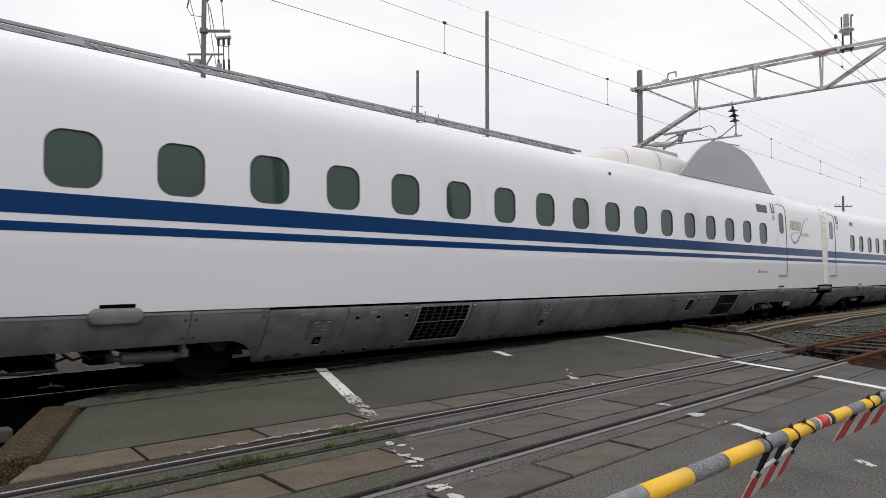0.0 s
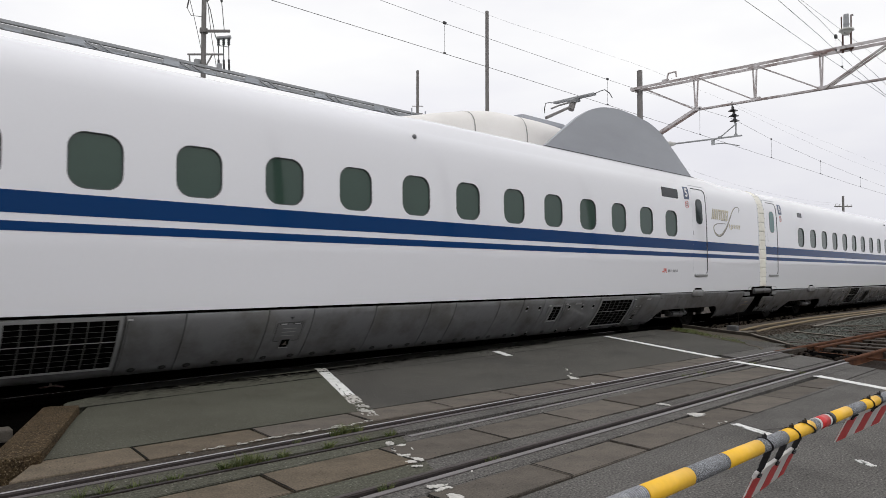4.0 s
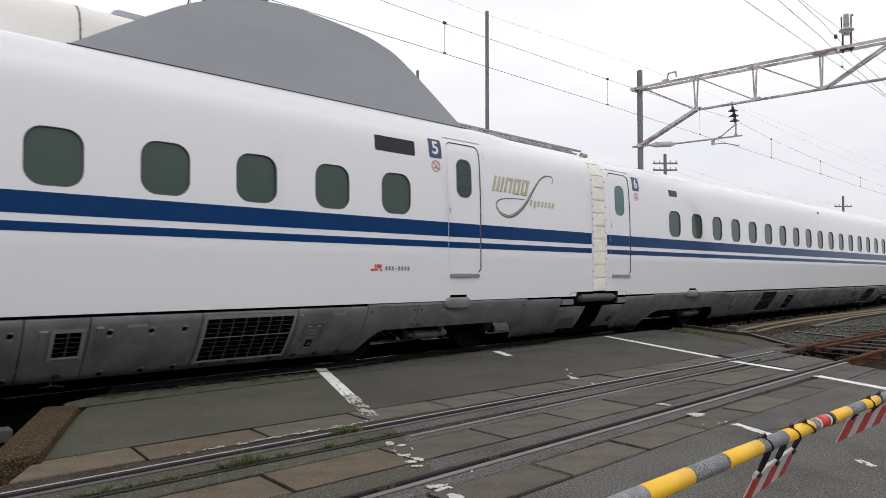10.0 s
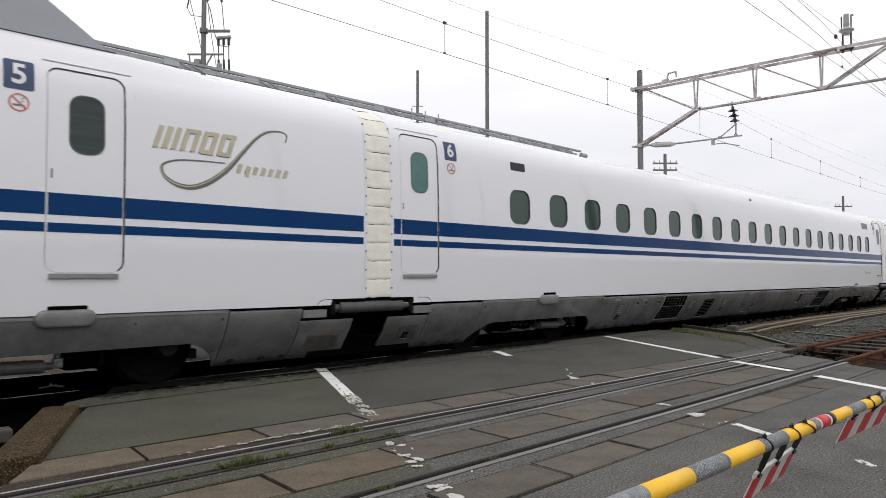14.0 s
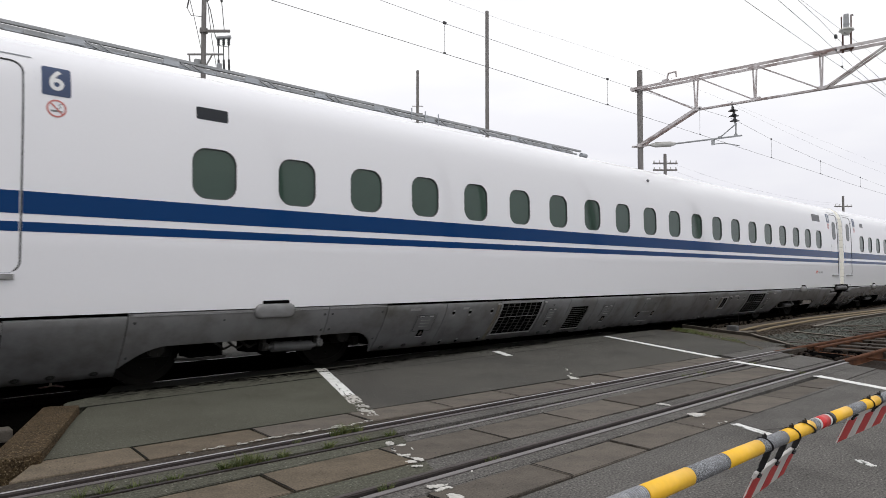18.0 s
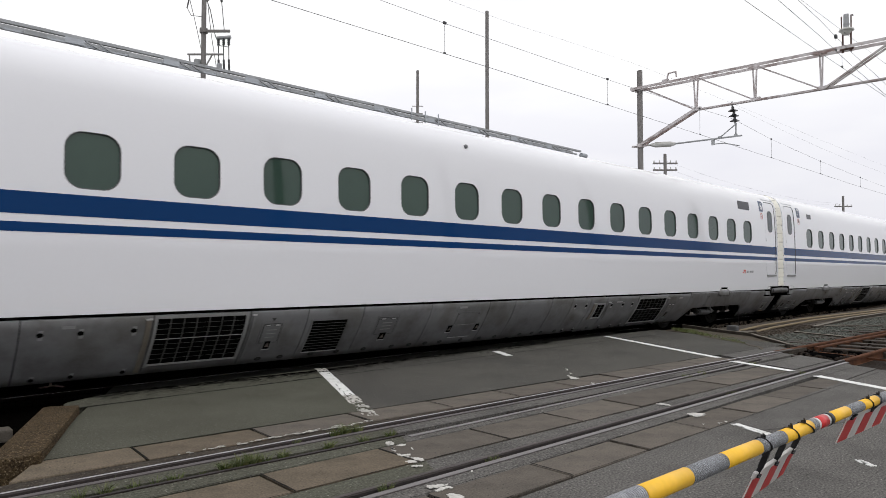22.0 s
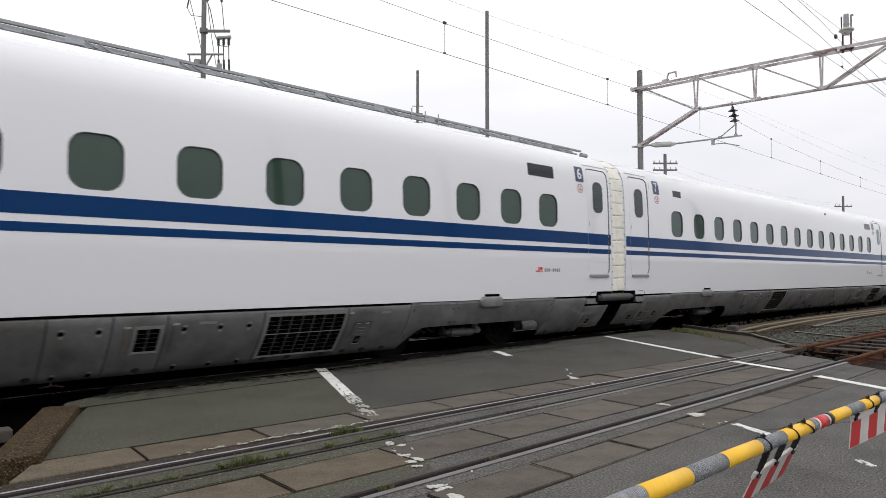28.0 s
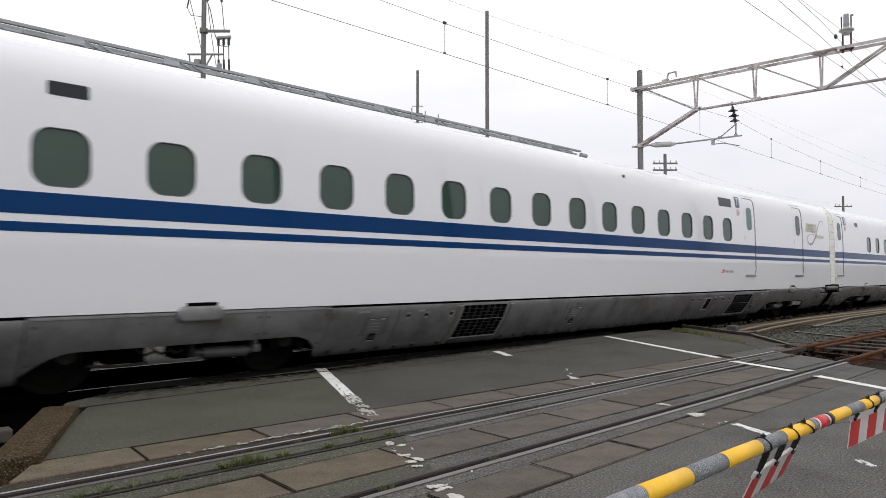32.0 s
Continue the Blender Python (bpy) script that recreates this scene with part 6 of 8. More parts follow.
def shade_blotches(seed, count, spread, z, mat, label):
    """Flat ragged spots, denser towards the train, that paint its shade on the deck's edge."""
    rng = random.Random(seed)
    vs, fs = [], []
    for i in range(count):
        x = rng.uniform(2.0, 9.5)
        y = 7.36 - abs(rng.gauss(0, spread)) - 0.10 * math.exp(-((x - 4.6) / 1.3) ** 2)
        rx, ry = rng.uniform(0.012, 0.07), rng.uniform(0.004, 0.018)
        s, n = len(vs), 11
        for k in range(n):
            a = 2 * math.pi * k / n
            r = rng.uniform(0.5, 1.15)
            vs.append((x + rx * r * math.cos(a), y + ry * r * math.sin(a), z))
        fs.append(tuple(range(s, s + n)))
    return tagged(mesh_obj("shade_spots", vs, fs, mat), label, "stain", kind="structure")


# grey spots first, black ones nearer the train: its shade as colour
shade_blotches(11, 1500, 0.17, -0.0026, M_SHADEGREY, "dark spots that imitate shade along the deck edge")
shade_blotches(12, 1100, 0.085, -0.0014, M_SHADEBLACK, "black ragged spots that deepen the painted shade along the deck edge")

# ---- kerb and pit at the crossing's edge ----
kv = [(0.80, 4.95), (1.10, 4.93), (1.745, 6.50), (1.47, 6.58)]


def kerb_block():
    bm = bmesh.new()
    lo = [bm.verts.new((x, y, -0.32)) for x, y in kv]
    hi = [bm.verts.new((x, y, 0.072)) for x, y in kv]
    bm.faces.new(hi)
    bm.faces.new(lo[::-1])
    for i in range(4):
        j = (i + 1) % 4
        bm.faces.new((lo[i], lo[j], hi[j], hi[i]))
    bmesh.ops.bevel(bm, geom=list(bm.edges), offset=0.02, segments=3, affect="EDGES", profile=0.6)
    bmesh.ops.subdivide_edges(bm, edges=list(bm.edges), cuts=5, use_grid_fill=True)
    for v in bm.verts:
        n = noise.noise(v.co * 9.0) * 0.012 + noise.noise(v.co * 30.0) * 0.006
        v.co += Vector((n, n * 0.7, n * 0.8))
    ob = part("kerb_block", bm, M_KERB, None, smooth=True)
    return tagged(ob, "weathered kerb block of exposed gravel concrete", "kerb")


kerb_block()
tagged(box_part("pale_concrete_end", (0.78, 6.50, -0.10), (0.9, 0.17, 0.10), M_SLAB, None, bevel=0.015), "pale concrete sleeper end beside the track", "sleeper")
# scraps lying on the bed beside the crossing
bm = bmesh.new()
add_beam(bm, (2.00, 9.14, -0.150), (2.20, 9.17, -0.140), 0.045, 0.012)
add_beam(bm, (2.16, 9.16, -0.140), (2.24, 9.02, -0.145), 0.035, 0.012)
add_beam(bm, (2.12, 9.14, -0.143), (2.17, 9.32, -0.135), 0.03, 0.010)
tagged(part("scrap", bm, M_SCRAP, None), "torn pinkish scrap lying on the dark track bed", "litter")
for xs, ys in ((2.16, 8.51), (2.22, 8.50), (2.29, 8.53)):
    bm = bmesh.new()
    add_box(bm, (0, 0, 0), (0.035, 0.05, 0.012), bevel=0.004)
    ob = tagged(part("scrap", bm, M_SLAB, None), "small grey chip lying on the dark track bed", "litter", "chips on the track bed")
    ob.matrix_basis = pose(xs, ys, -0.147, 0, 0, 40 * xs)


# ---- ballast, sleepers, yard ----
def stones(name, areas, count, seed, label, size=(0.010, 0.026), mat=None, z=-0.165):
    rng = random.Random(seed)
    ico = [(0, 0, 1), (0.89, 0, 0.45), (0.28, 0.85, 0.45), (-0.72, 0.53, 0.45), (-0.72, -0.53, 0.45), (0.28, -0.85, 0.45), (0.72, 0.53, -0.45), (-0.28, 0.85, -0.45), (-0.89, 0, -0.45), (-0.28, -0.85, -0.45), (0.72, -0.53, -0.45), (0, 0, -1)]
    tri = [(0, 1, 2), (0, 2, 3), (0, 3, 4), (0, 4, 5), (0, 5, 1), (1, 6, 2), (2, 7, 3), (3, 8, 4), (4, 9, 5), (5, 10, 1), (6, 7, 2), (7, 8, 3), (8, 9, 4), (9, 10, 5), (10, 6, 1)]
    vs, fs = [], []
    for i in range(count):
        x0, x1, y0, y1, zz = areas[rng.randrange(len(areas))]
        x, y = x0 + (x1 - x0) * rng.random() ** 1.4, rng.uniform(y0, y1)
        s = rng.uniform(*size)
        rot = Euler((rng.uniform(0, 6), rng.uniform(0, 6), rng.uniform(0, 6))).to_matrix()
        sc = Vector((s * rng.uniform(0.8, 1.3), s * rng.uniform(0.7, 1.1), s * rng.uniform(0.5, 0.9)))
        b = len(vs)
        for p in ico:
            q = rot @ Vector(p)
            j = 1 + 0.25 * rng.uniform(-1, 1)
            vs.append((x + q.x * sc.x * j, y + q.y * sc.y * j, z + zz + 0.3 * s + q.z * sc.z * j))
        fs += [tuple(b + k for k in t) for t in tri]
    return tagged(mesh_obj(name, vs, fs, mat or M_BALLAST), label, "ballast", kind="stuff")


stones("ballast_stones", [(13.4, 34, 4.3, 5.35, 0.10), (12.6, 24, 4.2, 5.2, 0.09), (18, 36, 4.6, 5.4, 0.10)], 13000, 3, "loose grey ballast stones beside the track")
stones("brown_ballast", [(13.5, 40, 6.3, 7.6, 0.06), (14.5, 32, 3.05, 4.1, 0.07), (12.6, 30, 1.7, 2.9, 0.03), (13.4, 18, 5.2, 6.3, 0.09)], 12000, 4, "brown dusty ballast between the rails", mat=M_BALLAST_BED)
# stones blackened like the sheet below them, shade in their colour
stones("brown_ballast", [(-4.0, 0.9, 4.9, 8.0, -0.02), (-5, 1.6, 6.6, 8.2, -0.02)], 1500, 5, "dark ballast beside the crossing", mat=M_SHADEBLACK)


tagged(grid_sheet("yard_bed", 12.0, 80, 4.15, 7.0, -0.085, M_BALLAST_BED), "brown dusty ballast bed beside the yard track", "ground", kind="structure")


tagged(grid_sheet("track_bed", 10.2, 60, 2.3, 4.25, -0.125, M_DARKBED), "dark greasy bed between the yard rails", "ground", kind="structure")


def sleepers(y, x0, n, pitch, w, label):
    rng = random.Random(int(y * 10))
    bm = bmesh.new()
    add_box(bm, (0, 0, 0), (0.22, w, 0.16), bevel=0.015)
    first = tagged(part("sleeper", bm, M_TIMBER, None), label, "sleeper", "track sleepers")
    first.location = (x0, y, -0.13)
    for i in range(1, n):
        copy_thing(first, pose(x0 + i * pitch, y + rng.uniform(-0.03, 0.03), -0.13 + rng.uniform(-0.012, 0.004), 0, 0, rng.uniform(-1, 1)))


sleepers(3.55, 12.6, 34, 0.66, 2.3, "weathered brown timber sleeper under the yard rails")
slope_rail("guard_rail", 4.23, K_A, 12.2, 60, "brown rusted guard rail inside the running rail", top=-0.01, mat_side=M_RUST, mat_top=M_RUST)
stones("track_clutter", [(11.2, 14.5, 3.15, 4.0, 0.06)], 220, 14, "dark greasy stones and scraps between the rails", size=(0.02, 0.06), mat=M_DARKBED)
# switch rods and timbers at the crossing's end
for xa, xb, ya, yb in ((11.55, 11.9, 2.6, 3.7), (12.74, 12.80, 2.95, 3.95)):
    bm = bmesh.new()
    add_beam(bm, (xa, ya, -0.07), (xb, yb, -0.07), 0.045, 0.03)
    tagged(part("tie_bar", bm, M_RUST, None), "rusty steel tie bar across the yard track", "rod", "tie bars")
tagged(box_part("edge_timber", (10.66, 3.52, -0.075), (0.10, 0.98, 0.13), M_TIMBER, None, bevel=0.012, rot=Euler((0, 0, radians(-25))).to_matrix()), "brown timber at the crossing's edge", "timber")
tagged(box_part("switch_box", (11.6, 3.55, -0.09), (0.34, 0.50, 0.07), M_BLACK, None, bevel=0.02), "flat black switch machine cover", "switch box")
tagged(box_part("switch_box", (12.5, 3.45, -0.10), (0.30, 0.42, 0.06), M_BLACK, None, bevel=0.02), "flat black switch machine cover", "switch box")


def concrete_beam(a, b, w, h, z, label, mat=M_CONC, name="concrete_edge"):
    a, b = Vector((*a, z - h / 2)), Vector((*b, z - h / 2))
    d = b - a
    bm = bmesh.new()
    add_box(bm, (0, 0, 0), (d.length, w, h), bevel=0.012)
    bmesh.ops.subdivide_edges(bm, edges=[e for e in bm.edges if e.calc_length() > 0.5], cuts=8)
    for v in bm.verts:
        v.co.y += 0.012 * noise.noise(v.co * 1.7 + a)
        v.co.z += 0.008 * noise.noise(v.co * 2.3 + b)
    ob = part(name, bm, mat, None)
    ob.data.materials.append(M_DIRT)
    # only upward faces keep the given material; all others are dark brown
    for p in ob.data.polygons:
        p.material_index = 0 if p.normal.z > 0.5 else 1
    ob.matrix_basis = Matrix.Translation((a + b) / 2) @ Euler((0, 0, math.atan2(d.y, d.x))).to_matrix().to_4x4()
    return tagged(ob, label, "kerb")


concrete_beam((14.80, 7.5), (13.60, 5.42), 0.05, 0.26, 0.02, "thin concrete edge beside the crossing")
concrete_beam((13.60, 5.44), (12.05, 4.17), 0.07, 0.28, 0.02, "weathered concrete kerb at the crossing's edge")
concrete_beam((15.35, 5.25), (14.86, 4.12), 0.10, 0.12, -0.03, "pale concrete trough edge in the ballast")
concrete_beam((16.9, 5.36), (21.0, 5.70), 0.12, 0.16, -0.015, "pale concrete cable trough edge")
concrete_beam((21.0, 5.70), (30.0, 5.55), 0.12, 0.16, -0.015, "pale concrete cable trough edge")
concrete_beam((17.5, 5.40), (18.6, 4.4), 0.08, 0.12, -0.03, "thin concrete divider in the ballast")
concrete_beam((14.0, 6.0), (14.5, 5.75), 0.14, 0.06, -0.005, "flat concrete lid on the ground")
for y0, y1, z in ((5.90, 5.62, -0.03), (6.22, 5.85, -0.02)):
    tagged(tube_part("cable_conduit", [(14.6, y0, z - 0.05), (16, y0 + 0.02, z), (19, y0 + 0.12, z + 0.01), (22, y0 + 0.08, z), (26, y0 - 0.1, z), (60, y1 - 1.4, z)], 0.027, M_PIPE, None, n=12),
           "tan cable conduit lying along the track", "conduit", "cable conduits")
cb = tagged(box_part("junction_box", (14.72, 6.30, 0.0), (0.16, 0.22, 0.13), M_DAMPER_L, None, bevel=0.03), "small translucent grey box on the ground", "junction box")
tube_part("stake", [(15.5, 6.5, -0.17), (15.5, 6.5, 0.33)], 0.0025, M_RAILSIDE, cb)


# ---- weeds ----
def tuft(x, y, n, h, spread, seed, lean=0.5):
    rng = random.Random(seed)
    vs, fs = [], []
    for i in range(n):
        a = rng.uniform(0, 2 * math.pi)
        r = spread * math.sqrt(rng.random())
        bx, by = r * math.cos(a) * 1.15, r * math.sin(a) * 0.6
        hh = h * rng.uniform(0.35, 1.0)
        w = rng.uniform(0.0012, 0.0036)
        t = rng.uniform(0, 2 * math.pi)
        lx, ly = math.cos(a) * hh * lean * rng.uniform(0.0, 2.4), math.sin(a) * hh * lean * rng.uniform(0.0, 2.4)
        s = len(vs)
        wx, wy = w * math.cos(t), w * math.sin(t)
        for k, (u, ww) in enumerate(((0, 1), (0.5, 0.8), (0.85, 0.5))):
            px, py, pz = bx + lx * u * u, by + ly * u * u, hh * u * (1 - 0.15 * u)
            vs += [(px - wx * ww, py - wy * ww, pz), (px + wx * ww, py + wy * ww, pz)]
        vs.append((bx + lx, by + ly, hh * 0.86))
        fs += [(s, s + 1, s + 3, s + 2), (s + 2, s + 3, s + 5, s + 4), (s + 4, s + 5, s + 6)]
    ob = tagged(mesh_obj("weed_tuft", vs, fs, M_GRASS), "green weed tuft growing in the rail groove", "weed", "weed tufts", "stuff")
    ob.location = (x, y, -0.015)
    return ob


for i, (x, y, n, h, sp) in enumerate(((1.10, 4.10, 40, 0.09, 0.03), (1.22, 4.09, 55, 0.10, 0.04), (1.38, 4.08, 40, 0.06, 0.03), (1.50, 4.07, 20, 0.05, 0.02), (1.62, 4.06, 70, 0.06, 0.04), (1.78, 4.08, 16, 0.05, 0.02),
                                       (1.93, 4.09, 200, 0.075, 0.035), (2.03, 4.09, 170, 0.10, 0.045), (2.12, 4.09, 170, 0.11, 0.045), (2.20, 4.08, 40, 0.07, 0.03), (2.33, 4.08, 130, 0.07, 0.03), (2.68, 4.07, 150, 0.07, 0.03),
                                       (2.98, 4.06, 90, 0.06, 0.035), (3.22, 4.05, 130, 0.065, 0.035), (2.93, 4.33, 120, 0.08, 0.035), (3.02, 4.33, 150, 0.11, 0.04), (3.13, 4.34, 90, 0.09, 0.04), (2.6, 4.36, 40, 0.05, 0.03),
                                       (7.58, 4.06, 110, 0.05, 0.07), (7.95, 4.07, 80, 0.05, 0.06), (9.3, 4.10, 80, 0.05, 0.08), (5.2, 4.07, 30, 0.03, 0.05),
                                       (3.3, 2.92, 50, 0.05, 0.05), (2.42, 2.93, 70, 0.06, 0.05), (6.9, 2.93, 40, 0.035, 0.08), (8.9, 2.93, 60, 0.04, 0.08))):
    y = (4.035 - 0.042 * (x - 2.0)) if 3.9 < y < 4.2 else ((4.325 + K_A * (x - 2.0)) if y > 4.2 else 3.035 + K_N * (x - 2.0))
    tuft(x, y, int(n * 0.75), h * 0.95, sp, 40 + i)


def grass_patch():
    """Thin grass in clumps on the dirt verge, thickest beside the concrete edge."""
    rng = random.Random(77)
    vs, fs = [], []
    clumps = [(rng.random(), rng.random() ** 0.7) for _ in range(60)]
    for i in range(2600):
        u, v = clumps[rng.randrange(60)]
        u, v = u + rng.gauss(0, 0.07), v + rng.gauss(0, 0.06)
        if not (0 < u < 1 and 0 < v < 1.05):
            continue
        x = 11.62 + 1.75 * v + (0.25 + 0.95 * (1 - 0.3 * v)) * u
        y = 4.75 + 2.25 * v
        z = 0.0 - 0.10 * u
        h = z + rng.uniform(0.015, 0.08) * (0.55 + 0.45 * v)
        a = rng.uniform(0, 6.28)
        s = len(vs)
        dx, dy = 0.006 * math.cos(a), 0.006 * math.sin(a)
        lx, ly = rng.uniform(-0.06, 0.06), rng.uniform(-0.06, 0.06)
        vs += [(x - dx, y - dy, z), (x + dx, y + dy, z), (x + lx * 0.4 + dx * 0.7, y + ly * 0.4 + dy * 0.7, z + (h - z) * 0.7), (x + lx, y + ly, h)]
        fs += [(s, s + 1, s + 2), (s, s + 2, s + 3)]
    return tagged(mesh_obj("grass_patch", vs, fs, M_GRASS), "thin green grass at the crossing's edge", "grass", kind="stuff")


grass_patch()
stones("edge_rubble", [(11.3, 12.4, 4.4, 4.8, 0.12), (11.9, 13.0, 4.9, 5.4, 0.11), (12.9, 13.9, 5.6, 7.0, 0.09)], 900, 9, "loose stones and dirt at the crossing's edge", mat=M_VERGE)
vg = [(10.98, 4.28), (11.12, 4.33), (11.35, 4.46), (11.51, 4.66), (11.78, 4.90), (11.97, 5.2), (12.16, 5.5), (12.39, 5.8), (12.72, 6.12), (13.02, 6.5), (13.5, 7.3), (14.55, 7.3), (14.1, 6.6), (13.5, 5.4), (12.3, 4.3)]
tagged(mesh_obj("verge", [(x, y, 0.005 if i < 10 else -0.035) for i, (x, y) in enumerate(vg)] + [(x, y, -0.12) for x, y in vg],
                [tuple(range(15))] + [(i, 15 + i, 15 + (i + 1) % 15, (i + 1) % 15) for i in range(15)], M_VERGE), "brown dirt verge spilling over the crossing's edge", "ground", kind="structure")

# ---- crossing boom with hanging plates ----
BOOM_Y, BOOM_Z = 0.9765, 0.677
BOOM_TURN = math.degrees(math.atan(-0.0429))
boom = tagged(empty("crossing_boom", (0, BOOM_Y, BOOM_Z)), "lowered yellow and grey banded crossing boom", "barrier")
bands = [(-1.3, -0.9, "g"), (-0.9, -0.5, "y"), (-0.5, -0.1, "g"), (-0.1, 0.28, "y"), (0.28, 0.64, "g"), (0.64, 0.99, "y"), (0.99, 1.18, "g"), (1.18, 1.363, "y"), (1.363, 1.563, "s"), (1.563, 1.791, "y"), (1.791, 1.998, "g"),
         (1.998, 2.23, "y"), (2.23, 2.42, "g"), (2.42, 2.654, "y"), (2.654, 2.70, "g"), (2.70, 2.716, "w"), (2.716, 2.797, "r"), (2.797, 2.815, "w"), (2.815, 2.846, "k"), (2.846, 3.032, "y"), (3.032, 3.197, "g"),
         (3.197, 3.382, "y"), (3.382, 3.56, "g"), (3.56, 3.85, "y"), (3.85, 4.3, "g"), (4.3, 4.8, "y"), (4.8, 5.3, "g"), (5.3, 5.8, "y"), (5.8, 6.3, "g"), (6.3, 7.3, "y")]


def boom_r(x):
    """The boom tapers towards its tip."""
    return float(np.interp(x, [-1.4, 1.6, 1.9, 2.2, 2.5, 2.95, 7.4], [0.029, 0.0259, 0.0248, 0.0236, 0.0229, 0.0214, 0.0190]))


def boom_z(x):
    """It sags a little towards the machine."""
    return float(np.interp(x, [-1.4, 1.75, 1.9, 2.18, 2.5, 2.9, 3.5], [-0.05, -0.0134, -0.0106, -0.0068, -0.0048, -0.002, 0.0]))


for a, b, kcol in bands:
    bm = bmesh.new()
    thick = {"y": 0.0004, "g": 0.0, "w": 0.001, "r": 0.0012, "k": 0.003, "s": -0.002}[kcol]
    cuts = max(1, int((b - a) / 0.1))
    for i in range(cuts):
        u, v = a + (b - a) * i / cuts, a + (b - a) * (i + 1) / cuts
        add_tube(bm, (u, 0, boom_z(u)), (v, 0, boom_z(v)), boom_r(u) + thick, boom_r(v) + thick, n=40)
    inner = [f for f in bm.faces if abs(f.normal.x) > 0.5 and min(abs(f.calc_center_median().x - a), abs(f.calc_center_median().x - b)) > 0.002]
    bmesh.ops.delete(bm, geom=inner, context="FACES_ONLY")
    part("boom_band", bm, {"y": M_YELLOW, "g": M_GREYWRAP, "w": M_PLATEWHITE, "r": M_REDBAND, "k": M_STRAP, "s": M_STRAP}[kcol], boom,
         {"y": "yellow reflective band", "g": "scuffed grey band", "w": "thin white ring", "r": "red reflective band", "k": "black ring", "s": "dark core under the wound grey wire"}[kcol], smooth=False)
for f in boom.children:
    for p in f.data.polygons:
        p.use_smooth = abs(p.normal.x) < 0.5
# grey cord wound round the boom in close turns
for i in range(24):
    x = 1.367 + 0.0082 * i
    bm = bmesh.new()
    add_tube(bm, (x - 0.0030, 0, boom_z(x)), (x + 0.0030, 0, boom_z(x)), boom_r(x) + 0.0006, n=36)
    part("cord_turn", bm, M_CORD, boom, "grey cord turn" if i == 0 else "")


def strap_ring(x, lean=0.0):
    bm = bmesh.new()
    n = 24
    r, dz = boom_r(x) + 0.0025, boom_z(x)
    for i in range(n):
        a, b = 2 * math.pi * i / n, 2 * math.pi * (i + 1) / n
        add_beam(bm, (x + lean * math.sin(a), r * math.cos(a), dz + r * math.sin(a)), (x + lean * math.sin(b), r * math.cos(b), dz + r * math.sin(b)), 0.006, 0.003)
    add_box(bm, (x + lean, -0.006, dz + r + 0.004), (0.012, 0.014, 0.012), bevel=0.003)
    add_beam(bm, (x + lean, -0.010, dz + r + 0.006), (x + lean - 0.022, -0.016, dz + r + 0.018), 0.005, 0.003)
    part("cable_tie", bm, M_STRAP, boom, "black cable tie round the boom")


for x, l in ((2.28, -0.014), (2.50, -0.02), (2.63, -0.036), (3.285, -0.012), (3.39, 0.014), (3.8, 0.0)):
    strap_ring(x, l)
machine = tagged(empty("barrier_machine", (-1.62, BOOM_Y + 0.07, 0)), "grey barrier machine holding the boom", "barrier machine")
box_part("cabinet", (0, 0, 0.5), (0.36, 0.44, 1.0), M_GALV_L, machine, "grey steel cabinet", bevel=0.03)
box_part("boom_arm", (0.28, 0, 0.667), (0.42, 0.09, 0.10), M_GALV, machine, "steel boom clamp", bevel=0.02)


